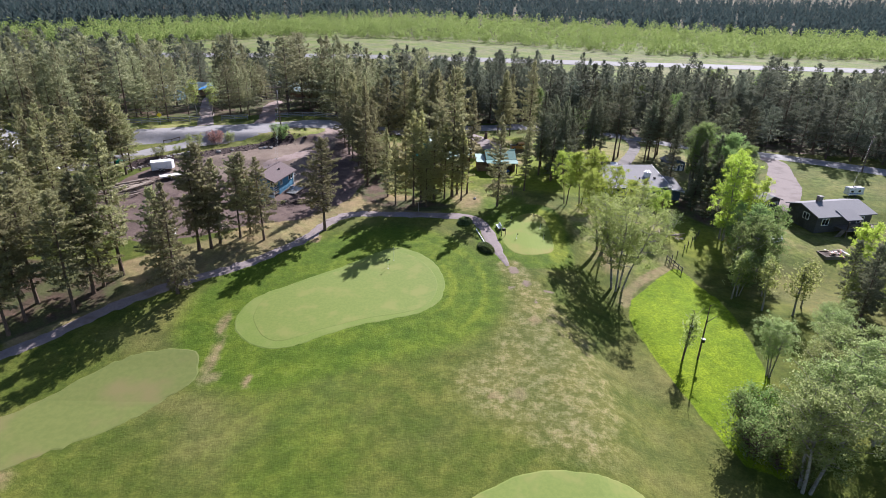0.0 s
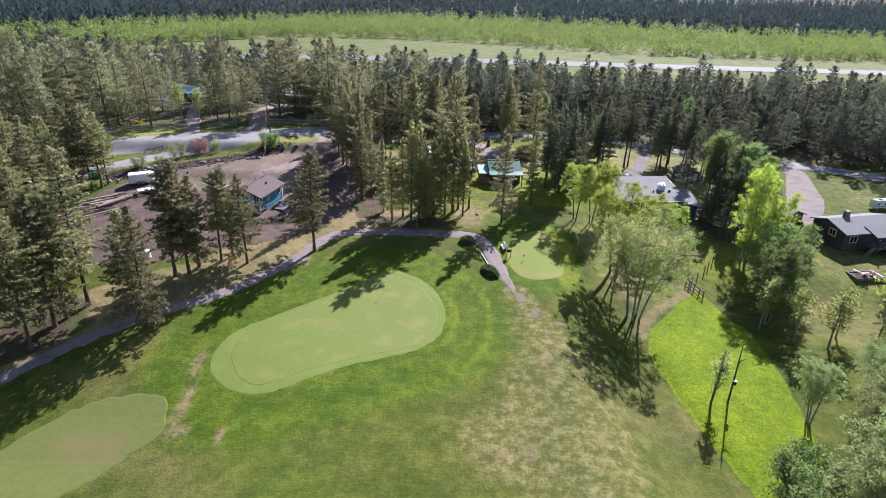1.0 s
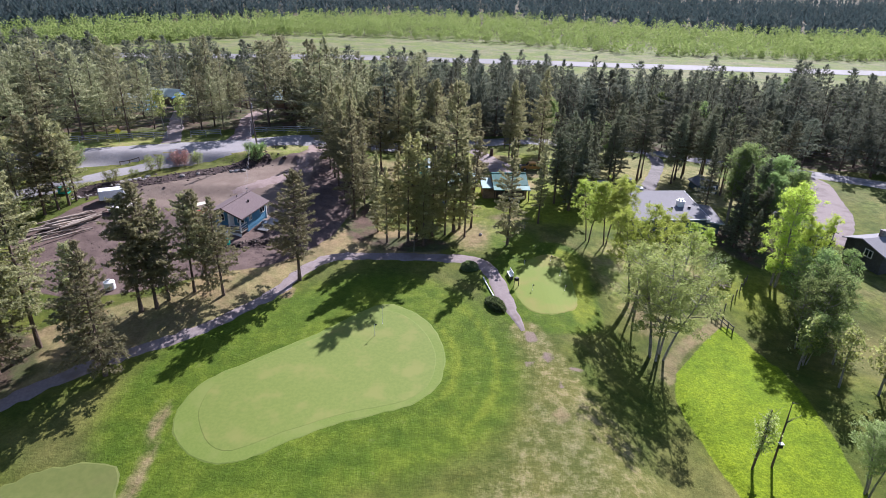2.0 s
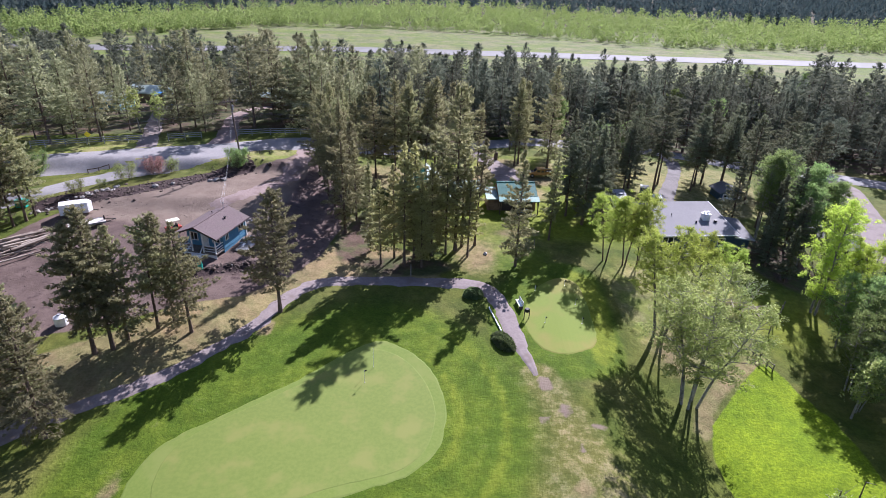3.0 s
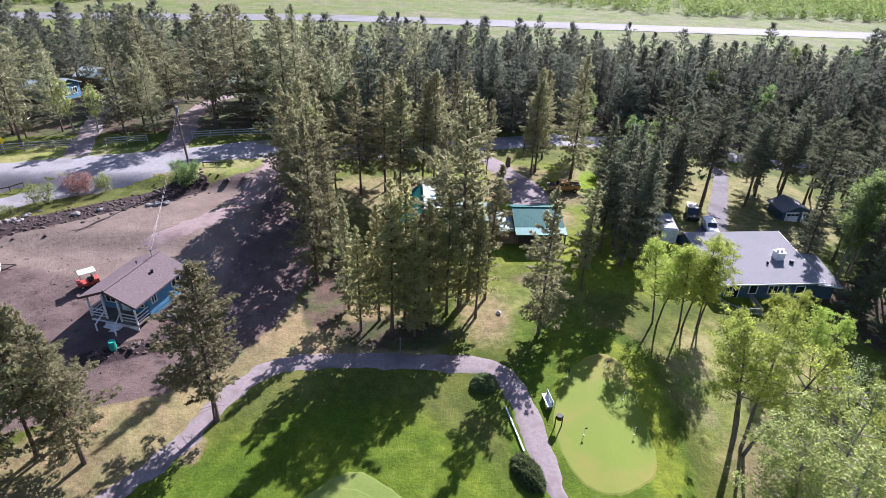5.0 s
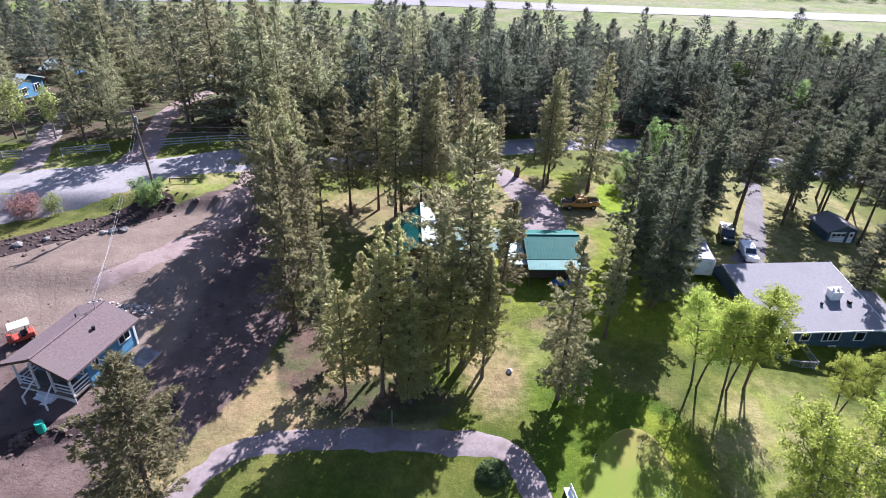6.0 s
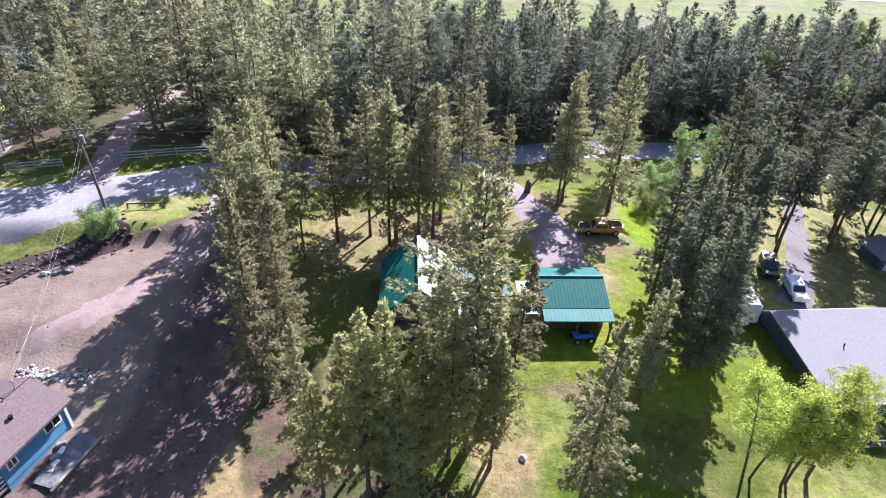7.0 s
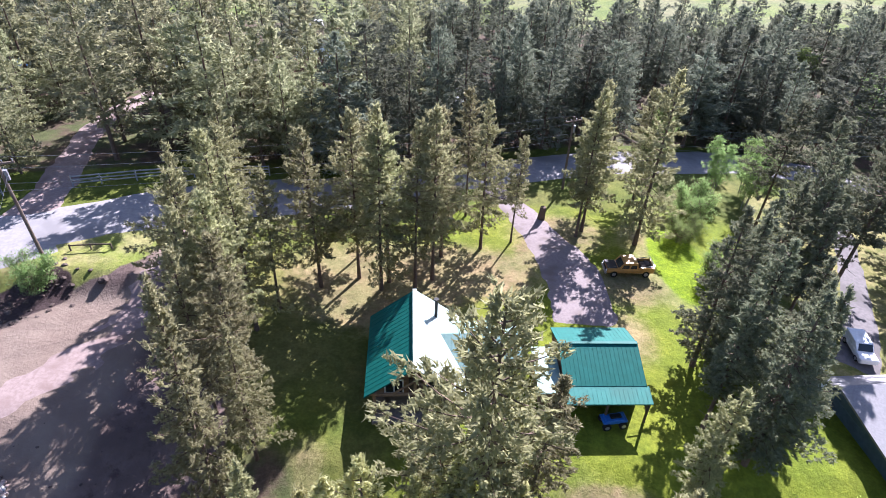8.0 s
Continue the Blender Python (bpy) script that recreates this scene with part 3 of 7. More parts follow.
    dry = np.maximum(dry, ease(1.1 - np.hypot((x - 26) / 5, (y - 79) / 7)) * 0.8)
    dry = np.maximum(dry, ease(1.2 - np.hypot((x - 0.5) / 14, (y - 124) / 6.5)))
    dry = np.maximum(dry, ease(1.2 - np.hypot((x + 8.5) / 2.4, (y - 102) / 5)) * 0.7)
    dry = np.maximum(dry, ease(1.2 - np.hypot((x - 11) / 5, (y - 101.6) / 1.3)) * 0.9)
    dry = np.maximum(dry, ease(1.2 - np.hypot((x - 20) / 4.5, (y - 131) / 5)) * 0.6)
    dry = np.maximum(dry, ease(1.1 - np.hypot((x - 16) / 3.5, (y - 116) / 6)) * 0.8)
    for cx, cy, rx, ry in ((-23.2, 51.2, 0.7, 3.8), (-22.7, 48.5, 1.3, 1.1), (-23.9, 57.2, 0.7, 2.4), (-18.6, 47.8, 0.6, 1.1), (-38, 35.5, 4, 2)):
        dry = np.maximum(dry, ease((1.9 - np.hypot((x - cx) / rx, (y - cy) / ry)) / 1.6) * 0.75)
    dry = np.maximum(dry, 0.8 * ease(1.3 - np.hypot((x - 17) / 5.5, (y - 122.5) / 4)))
    for cx, cy, rx, ry in ((8.3, 45.7, 0.7, 1.1), (6.0, 45.4, 0.9, 0.6), (11.5, 58.6, 0.8, 0.9), (-17.4, 77.6, 0.6, 1.4)):
        dry = np.maximum(dry, ease(1.6 - np.hypot((x - cx) / rx, (y - cy) / ry)))
    track = line_distance(x, y, [(35.6, 79.4), (32.2, 77.2), (28.6, 74.0), (26.2, 71.0), (25.0, 68.4)])
    dry = np.maximum(dry, 0.9 * ease((1.3 - track) / 0.9))
    masks["dry"] = dry
    masks["rough"] = np.maximum(ease((inside_depth(x, y, ROUGH) + 0.5) / 1.0), ease(1.3 - np.hypot((x - 23.5) / 3.6, (y - 127) / 8)))
    wood = ease((x + 34 + (y - 62) * 0.3) / -8) * ease((70 + (-x - 40) * 0.1 - y) / 4) * ease((y - 53 - (x + 45) * 0.95) / 3)
    north = ease((y - 149 - np.interp(x, [-100, -30, 0, 40, 100], [-30, -16, -2, 9, -6])) / 4) * ease((235 - y) / 18)
    masks["woodland"] = np.maximum(wood, north)
    east = ease((inside_depth(x, y, [(30, 112), (44, 112), (62, 122), (60, 146), (38, 146), (30, 130)]) + 1) / 2)
    masks["dry"] = np.maximum(masks["dry"], 0.5 * east)
    masks["woodland"] = np.maximum(masks["woodland"], 0.9 * ease(1.2 - np.hypot((x + 4) / 9, (y - 92) / 3.4)))
    pale = np.maximum(ease(1.3 - np.hypot((x - 29) / 10, (y - 86) / 12)), 0.5 * ease(1.3 - np.hypot((x - 8) / 9, (y - 99) / 7)))
    masks["pale"] = np.maximum(pale, 0.9 * ease(1.25 - np.hypot((x - 22) / 5, (y - 128) / 12))) * (1 - ease((practice + 4.5) / 2))
    masks["pale"] = np.maximum(masks["pale"], 0.55 * east)
    masks["pale"] = np.maximum(masks["pale"], 0.45 * ease(1.3 - np.hypot((x - 64) / 16, (y - 90) / 12)))
    masks["pale"] = np.maximum(masks["pale"], 0.4 * ease(1.3 - np.hypot((x - 86) / 9, (y - 122) / 14)))
    dry = np.maximum(masks["dry"], ease(1.3 - np.hypot((x - 10.5) / 4.5, (y - 127.5) / 4.0)))
    masks["dry"] = np.maximum(dry, ease(1.3 - np.hypot((x + 5.0) / 9.0, (y - 118.5) / 3.5)))
    verge = ease((y - bank_line(x) + 1.0) / 2) * ease((-22 - x) / 3) * ease((128 - y) / 4)
    masks["pale"] = np.maximum(masks["pale"], 0.75 * verge)
    masks["woodland"] = np.maximum(masks["woodland"], ease(1.25 - np.hypot((x - 53) / 6, (y - 60) / 7)))
    masks["woodland"] = np.maximum(masks["woodland"], 0.95 * ease(1.3 - np.hypot((x + 11) / 3.2, (y - 98) / 8)))
    # Dark floor colour here stands for the deep shade under the grove.
    masks["woodland"] = np.maximum(masks["woodland"], ease(1.3 - np.hypot((x - 48) / 6, (y - 100) / 9)))
    masks["field"] = ease((y - 212) / 16) * (1 - ease((y - 400) / 80))
    masks["woodland"] = np.maximum(masks["woodland"], ease((y - 400) / 80))
    masks["dry"] = np.maximum(masks["dry"], 0.95 * ease(1.3 - np.hypot((x + 90) / 190, (y - 352) / 36)))
    bank = ease((2.3 - line_distance(x, y, BANK_FOOT)) / 1.2)
    plot = plot.ravel()
    masks["soil"] = ease((plot + 1.0) / 2) * (1 - ease((y - bank_line(x) - 1.5) / 1.5) * (x < -26))
    weeds = 0.5 * ease(1.5 - np.hypot((x + 23.6) / 0.9, (y - 97.4) / 1.7))
    masks["rough"] = np.maximum(masks["rough"], 0.9 * weeds)
    masks["soil"] = masks["soil"] * (1 - weeds)
    for cx, cy, rx, ry in ((10.3, 70.6, 1.1, 1.4), (11.6, 67.2, 0.9, 1.2), (14.2, 65.4, 1.2, 0.7), (12.2, 62.8, 0.8, 0.6), (9.6, 66.0, 0.6, 0.8)):
        masks["soil"] = np.maximum(masks["soil"], 0.62 * ease(1.5 - np.hypot((x - cx) / rx, (y - cy) / ry)))
    ridge = np.exp(-((-(x + 24.5) * 0.43 + (y - 87.6) * 0.9) / 1.3) ** 2) * ease((7 - np.abs((x + 24.5) * 0.9 + (y - 87.6) * 0.43)) / 2)
    masks["topsoil"] = np.maximum(bank, ridge)
    masks["packed"] = np.maximum(ease((y - 92 + 0.25 * (x + 30)) / 6), ease((3 - line_distance(x, y, DRIVE_A)) / 2)) * ease((116 - y - 2.0 * np.maximum(x + 22, 0)) / 6 + 0.5)
    masks["packed"] = np.maximum(masks["packed"] * ease((-x - 19) / 5), ease((3 - line_distance(x, y, DRIVE_A)) / 2))
    lawn = ease((y - 96) / 6) * ease((x + 8) / 8) * ease((44 - x) / 10) * ease((140 - y) / 6)
    masks["lush"] = masks["lush"] * (1 - 0.5 * lawn)
    masks["stripe"] = np.maximum(masks["stripe"], 0.75 * lawn)
    masks["stripe"] = np.maximum(masks["stripe"], 0.7 * ease(1.2 - np.hypot((x - 40) / 12, (y - 86) / 11)))
    masks["packed"] = np.maximum(masks["packed"], ease((x - 6) / 2) * (y < 75))
    for name, values in masks.items():
        a = ob.data.attributes.new(name, "FLOAT", "POINT")
        a.data.foreach_set("value", np.clip(values, 0, 1).astype(np.float32))
    return ob


def drape(name, outline, step, lift, material, label, jag=0.0, category="lawn"):
    """A sheet that follows the ground inside an outline."""
    from mathutils import geometry
    edge = curve_through(outline, step, True)
    rng = np.random.default_rng(len(name))
    edge = edge + rng.normal(0, jag, edge.shape)
    lo, hi = edge.min(0), edge.max(0)
    gx, gy = np.meshgrid(np.arange(lo[0], hi[0], step), np.arange(lo[1], hi[1], step))
    gx, gy = gx.ravel(), gy.ravel()
    keep = inside_depth(gx, gy, edge) > step * 0.5
    pts = [Vector(p) for p in edge] + [Vector(p) for p in np.stack([gx[keep], gy[keep]], 1)]
    vs, _, fs, *_ = geometry.delaunay_2d_cdt(pts, [], [list(range(len(edge)))], 1, 1e-5)
    xy = np.array([tuple(v) for v in vs])
    z = ground_height(xy[:, 0], xy[:, 1]) + lift
    n = len(edge)
    verts = np.c_[xy, z].tolist()
    low = len(verts)
    mid = xy.mean(0)
    for p in xy[:n]:  # a rim that runs out flat into the turf
        q = p + (p - mid) / np.linalg.norm(p - mid) * 0.3
        verts.append((q[0], q[1], gz(*q) - 0.03))
    faces = list(fs) + [(i, (i + 1) % n, low + (i + 1) % n, low + i) for i in range(n)]
    ob = link_mesh(name, verts, faces, material)
    return tagged(ob, label, category, kind="structure")


def ribbon(name, line, width, lift, material, label, category, jag=0.06, step=1.0, across=6):
    """A way along a line, following the ground, with ragged edges."""
    p = curve_through(line, step)
    way = np.gradient(p, axis=0)
    way /= np.linalg.norm(way, axis=1, keepdims=True)
    side = np.stack([way[:, 1], -way[:, 0]], 1)
    rng = np.random.default_rng(len(name) + len(line))
    width = np.interp(np.linspace(0, 1, len(p)), np.linspace(0, 1, len(np.atleast_1d(width))), np.atleast_1d(width))
    verts, faces = [], []
    for i in range(len(p)):
        for k in range(across + 1):
            s = (k / across - 0.5) * width[i] + (rng.normal(0, jag) if k in (0, across) else 0)
            x, y = p[i] + side[i] * s
            sunk = 0.1 if k in (0, across) or i in (0, len(p) - 1) else 0.0
            verts.append((x, y, gz(x, y) + lift - sunk))
    for i in range(len(p) - 1):
        for k in range(across):
            a = i * (across + 1) + k
            faces.append((a, a + 1, a + across + 2, a + across + 1))
    return tagged(link_mesh(name, verts, faces, material, smooth=True), label, category, kind="structure")


build_ground()
drape("green_collar", COLLAR_A, 0.7, 0.02, COLLAR_TURF, "lighter mown collar of grass round the golf green", 0.05, "lawn")
drape("golf_green", GREEN_A, 0.7, 0.035, GREEN_TURF, "large kidney-shaped pale golf putting green", 0.02, "golf green")
drape("golf_green", GREEN_B, 0.7, 0.03, TEE_TURF, "smaller pale mown tee beside the tree line", 0.13, "golf green")
drape("golf_green", GREEN_C, 0.7, 0.03, GREEN_TURF, "rounded pale golf green in the open fairway", 0.03, "golf green")
drape("golf_green", GREEN_D, 0.5, 0.03, PRACTICE_TURF, "small yellow-green practice green beside the gravel path", 0.03, "golf green")
ribbon("path", PATH_LINE, [1.9, 1.9, 1.9, 1.9, 1.9, 1.9, 1.9, 1.9, 1.8, 1.8, 1.7, 1.7, 1.8, 1.9, 2.1, 2.2, 2.4, 2.4, 2.3, 2.0, 0.4], 0.07, PATH_GRAVEL, "pale gravel cart path winding along the golf course", "path", 0.14, 0.8)
ribbon("road", ROAD_LINE, 6.6, 0.1, ASPHALT, "sun-bleached grey asphalt road in the shade of pines", "road", 0.08, 1.5)
ribbon("road_spur", SPUR_LINE, [3.6, 3.6, 4.0, 5.0], 0.085, ASPHALT, "pale gravel side lane joining the asphalt road", "road", 0.12, 1.0)
ribbon("driveway", DRIVE_A, [5.0, 3.4, 3.0, 3.0, 2.4], 0.05, TRACK_SOIL, "packed earth track running down to the levelled plot", "driveway", 0.3, 0.8)
ribbon("driveway", DRIVE_B, [4.0, 3.0, 2.8, 3.2, 4.0], 0.06, surface("dark_gravel", (0.12, 0.108, 0.108), (0.16, 0.145, 0.142), (0.1, 0.09, 0.088), 0.92, 0, 3, 0.25, 0.3, 0.015), "narrow grey driveway between pine trunks", "driveway", 0.1)
ribbon("driveway", DRIVE_C, [3.0, 3.4, 4.6, 6.4, 6.0], 0.06, PATH_GRAVEL, "short gravel driveway leading to the green-roofed garage", "driveway", 0.2)
ribbon("driveway", DRIVE_D, [4.5, 5.0, 6.0, 7.5, 7.5, 5.0], 0.06, surface("yard_gravel", (0.185, 0.15, 0.14), (0.225, 0.19, 0.178), (0.155, 0.126, 0.115), 0.95, 0, 4, 0.4, 0.3, 0.02), "wide gravel yard and driveway beside the dark house", "driveway", 0.1)
ribbon("driveway", DRIVE_E, [5.0, 3.4, 3.4, 4.0], 0.06, TRACK_SOIL, "dirt driveway leading into the pine wood", "driveway", 0.2)
ribbon("driveway", DRIVE_F, [4.0, 3.0, 3.0, 3.0], 0.06, PATH_GRAVEL, "shaded driveway leading into the pine wood", "driveway", 0.2)
run = np.array(RUN_NEAR)
verts, faces = [], []
line = curve_through(RUN_NEAR, 12.0)
for k, q in enumerate(line):
    for s in (0, 6, 12, 18):
        verts.append((q[0] + 0.05 * s, q[1] + 2 + s, gz(q[0], q[1] + s) + 0.12))
for i in range(len(line) - 1):
    faces += [(i * 4 + k, i * 4 + k + 1, i * 4 + k + 5, i * 4 + k + 4) for k in range(3)]
tagged(link_mesh("runway", verts, faces, RUNWAY), "long pale airstrip runway across a grassy field", "runway", kind="structure")


# ---- trees ----
def blades(centre, way, length, width, rng, level=0.0):
    """Slim leaf triangles: one for each centre; level turns them face up."""
    n = len(centre)
    side = np.cross(way, rng.normal(0, 1, (n, 3)) * (1 - 0.45 * level) + [0, 0, 1.3 * level])
    side /= np.linalg.norm(side, axis=1, keepdims=True) + 1e-9
    length, width = np.broadcast_to(length, n)[:, None], np.broadcast_to(width, n)[:, None]
    a = centre - way * length * 0.35
    v = np.stack([a + side * width * 0.5, a - side * width * 0.5, centre + way * length * 0.65], 1)
    return v.reshape(-1, 3)


def unit(v):
    return v / (np.linalg.norm(v, axis=-1, keepdims=True) + 1e-9)


def conifer_arrays(seed, tall, bare, reach, branches, tufts, per, size, sticks=True, lean=0.0, ragged=0.35, blunt=0.72):
    rng = np.random.default_rng(seed)
    k = 9
    t = np.linspace(0, 1, k)
    wander = np.cumsum(rng.normal(0, 0.012 * tall / 15, (k, 2)), 0) + np.outer(t**1.4, [lean, lean * 0.4])
    stem = np.c_[wander, t * tall]
    radius = 0.0102 * tall * (1 - t * 0.93) + 0.02
    radius[0] *= 1.35
    wood_v, wood_f = tube_np(stem, radius, 7)
    wood = [(wood_v, wood_f)]
    leaf = []
    at = lambda h: np.array([np.interp(h, stem[:, 2], stem[:, 0]), np.interp(h, stem[:, 2], stem[:, 1]), h])
    lumps = rng.uniform(0.55, 1.25, 9)
    gap = rng.uniform(0, 6.28, 3)
    for b in range(branches):
        u = (b + rng.uniform(0, 1)) / branches
        if rng.uniform() < 0.08:
            continue
        h = tall * (bare + (1 - bare) * u**0.9)
        az = b * 2.39996 + rng.normal(0, 0.35)
        shape = min(1.0, 0.62 + 2.2 * u) * (1 - u) ** blunt + 0.05
        long = reach * shape * (1 - ragged + 2 * ragged * rng.uniform()) * (0.7 + 0.3 * lumps[int(u * 8.99)])
        long *= 1 + 0.25 * math.cos(az - gap[0] + u * 3)
        rise = np.interp(u, [0, 0.4, 0.8, 1], [-0.3, -0.02, 0.35, 0.9]) + rng.normal(0, 0.1)
        way = unit(np.array([math.cos(az), math.sin(az), rise]))
        flat = np.array([-math.sin(az), math.cos(az), 0])
        start = at(h)
        tip = start + way * long + np.array([0, 0, 0.14 * long])
        if sticks and long > 0.5:
            wood.append(tube_np([start, (start + tip) / 2 - [0, 0, 0.05 * long], tip], [0.045, 0.025, 0.008], 3))
        n = max(3, int(tufts * long / reach + 1))
        s = 0.2 + 0.8 * ((np.arange(n) + rng.uniform(0, 1, n)) / n) ** 0.85
        spread_out = rng.uniform(-1, 1, n) * (1.1 - s) * long * 0.55
        spot = start + way * (s * long)[:, None] + np.c_[np.zeros((n, 2)), 0.14 * long * s**2]
        spot = spot + flat * spread_out[:, None] + rng.normal(0, 0.05, (n, 3))
        fan = unit(way + flat * (spread_out / (long + 0.1) * 1.6)[:, None] + [0, 0, 0.12])
        spot, fan = np.repeat(spot, per, 0), np.repeat(fan, per, 0)
        d = unit(fan * 0.75 + rng.normal(0, 0.5, (n * per, 3)) + [0, 0, 0.12])
        leaf.append(blades(spot + rng.normal(0, size * 0.22, (n * per, 3)), d, size * rng.uniform(0.65, 1.3, n * per), size * rng.uniform(0.26, 0.42, n * per), rng, 0.8))
        if not sticks:
            continue
        m = max(2, n // 2)  # broader inner sprays close to the stem
        w = rng.uniform(0.12, 0.7, m)
        inner = start + way * (w * long)[:, None] + flat * (rng.uniform(-0.4, 0.4, m) * long * (1 - w))[:, None]
        leaf.append(blades(inner, unit(way + rng.normal(0, 0.4, (m, 3))), size * rng.uniform(1.1, 1.6, m), size * rng.uniform(0.55, 0.85, m), rng, 0.6))
    crown_base = tall * bare
    if sticks:
        for b in range(14):  # dead lower twigs
            h = rng.uniform(0.35, 1.0) * crown_base
            az = rng.uniform(0, 6.28)
            wood.append(tube_np([at(h), at(h) + np.array([math.cos(az), math.sin(az), -0.25]) * rng.uniform(0.4, 1.1)], [0.022, 0.006], 3))
    spot = np.repeat(at(tall)[None] + np.c_[np.zeros((4, 2)), np.linspace(-0.5, 0.0, 4)], per, 0)
    d = unit(rng.normal(0, 0.35, spot.shape) + [0, 0, 1.0])
    leaf.append(blades(spot, d, size * 0.9, size * 0.25, rng))
    return wood, np.concatenate(leaf)


def gather(pieces):
    verts, faces, base = [], [], 0
    for v, f in pieces:
        verts.append(v)
        faces += [tuple(i + base for i in q) for q in f]
        base += len(v)
    return np.concatenate(verts), faces


def leaf_mesh(name, v, material):
    """A mesh of loose triangles."""
    n = len(v) // 3
    me = bpy.data.meshes.new(name)
    me.vertices.add(len(v))
    me.vertices.foreach_set("co", np.asarray(v, np.float32).ravel())
    me.loops.add(len(v))
    me.loops.foreach_set("vertex_index", np.arange(len(v), dtype=np.int32))
    me.polygons.add(n)
    me.polygons.foreach_set("loop_start", np.arange(0, len(v), 3, dtype=np.int32))
    me.materials.append(material)
    me.update(calc_edges=True)
    return me


def wood_mesh(name, pieces, material):
    v, f = gather(pieces)
    me = bpy.data.meshes.new(name)
    me.from_pydata(v.tolist(), [], f)
    me.materials.append(material)
    me.shade_smooth()
    return me


def conifer_kind(seed, material, **shape):
    wood, leaf = conifer_arrays(seed, 15.0, **shape)
    return wood_mesh("trunk", wood, BARK), leaf_mesh("crown", leaf, material)


def leaf_copy(me, material):
    """The same crown with its needles in another tone."""
    other = me.copy()
    other.materials[0] = material
    return other


def plant_tree(kind, x, y, tall, label, category, group, unit_height=15.0, wide=1.0, turn=None, name="pine_tree", rng=random):
    """One tree of a kind, stood on the ground at x, y."""
    ob = thing(name, Matrix.Identity(4), label, category, group)
    s = tall / unit_height
    ob.matrix_world = Matrix.LocRotScale((x, y, gz(x, y) - 0.08), Euler((0, 0, rng.uniform(0, 6.28) if turn is None else radians(turn))), (s * wide, s * wide, s))
    for n, me in zip(("trunk", "crown"), kind):
        p = new(n, me)
        p.parent = ob
    return ob


PINES = [conifer_kind(11 + i, NEEDLES, bare=b, reach=r, branches=n, tufts=24, per=9, size=0.29, lean=l, blunt=bl) for i, (b, r, n, l, bl) in enumerate([(0.14, 3.0, 90, 0.2, 0.74), (0.24, 2.8, 82, -0.3, 0.66), (0.2, 2.4, 88, 0.0, 0.8), (0.36, 2.9, 68, 0.5, 0.56), (0.1, 2.8, 96, 0.1, 0.8)])]
SLIM = [conifer_kind(31 + i, NEEDLES, bare=b, reach=r, branches=n, tufts=17, per=9, size=0.29, lean=l) for i, (b, r, n, l) in enumerate([(0.08, 2.1, 115, 0.1), (0.26, 2.0, 95, -0.2), (0.45, 2.2, 65, 1.2)])]
FOREST = [conifer_kind(51 + i, NEEDLES_FAR, bare=b, reach=r, branches=n, tufts=13, per=5, size=0.54, sticks=False, blunt=bl, ragged=0.42) for i, (b, r, n, bl) in enumerate([(0.18, 3.6, 72, 0.66), (0.12, 3.3, 80, 0.75), (0.28, 3.7, 64, 0.55), (0.22, 3.1, 72, 0.66), (0.1, 3.7, 80, 0.8)])]
# Same forest crowns, lightened in colour where the sun strikes from the side.
FOREST_SIDELIT = [(trunk, leaf_copy(crown, NEEDLES_SIDELIT)) for trunk, crown in FOREST]
# Shaded copy of the pines for the side towards the sun.
DARK_PINES = [(trunk, leaf_copy(crown, NEEDLES_DARK_BACKLIT)) for trunk, crown in PINES]
# Lit copy of the pines, brightened by needle colour alone.
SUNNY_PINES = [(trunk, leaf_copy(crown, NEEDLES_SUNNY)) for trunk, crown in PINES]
DARK_SLIM = [(trunk, leaf_copy(crown, NEEDLES_DARK_BACKLIT)) for trunk, crown in SLIM]

PINE_LABEL = "tall olive-green pine with a ragged crown and bare lower trunk"
STAND_WEST = [(-39.5, 66.3, 18.0), (-31.2, 62.7, 14.0), (-46.6, 60.3, 15.5), (-46.0, 57.0, 15.0), (-41.5, 58.8, 14.5), (-41.1, 62.4, 15.0), (-40.6, 63.8, 14.0), (-46.4, 54.6, 14.5), (-50.8, 62.0, 15.5), (-52.0, 57.0, 16.0), (-55.0, 63.0, 15.0), (-50.0, 68.0, 14.0), (-56.5, 70.0, 16.0), (-60.0, 60.0, 16.0), (-62.0, 68.0, 15.0), (-33.0, 64.6, 12.5), (-52.5, 50.5, 14.5), (-65.0, 62.0, 15.0)]
ROW_PLOT = [(-30.6, 73.0, 14.5), (-29.9, 74.5, 12.0), (-32.0, 72.4, 13.5), (-27.7, 76.3, 11.7), (-26.6, 77.6, 11.9), (-24.3, 76.0, 11.9), (-16.6, 80.5, 13.7)]
STAND_LANE = [(-54.1, 95.7, 13.2), (-53.4, 97.2, 13.0), (-53.2, 98.8, 11.5), (-55.0, 94.0, 12.5), (-57.0, 97.0, 13.0), (-58.5, 93.0, 12.5), (-56.0, 91.0, 12.0), (-60.0, 85.0, 13.0), (-63.0, 89.0, 14.0), (-66.5, 82.0, 14.0), (-58.0, 79.0, 13.0), (-69.0, 76.0, 15.0), (-72.0, 86.0, 14.0), (-64.0, 74.0, 14.0), (-61.0, 96.0, 14.0), (-65.0, 94.5, 15.0), (-68.5, 91.0, 15.0), (-60.5, 89.0, 14.0), (-56.5, 86.5, 14.5), (-57.5, 82.5, 14.0), (-53.5, 78.0, 13.5), (-61.5, 79.0, 15.0), (-66.0, 86.5, 15.0)]
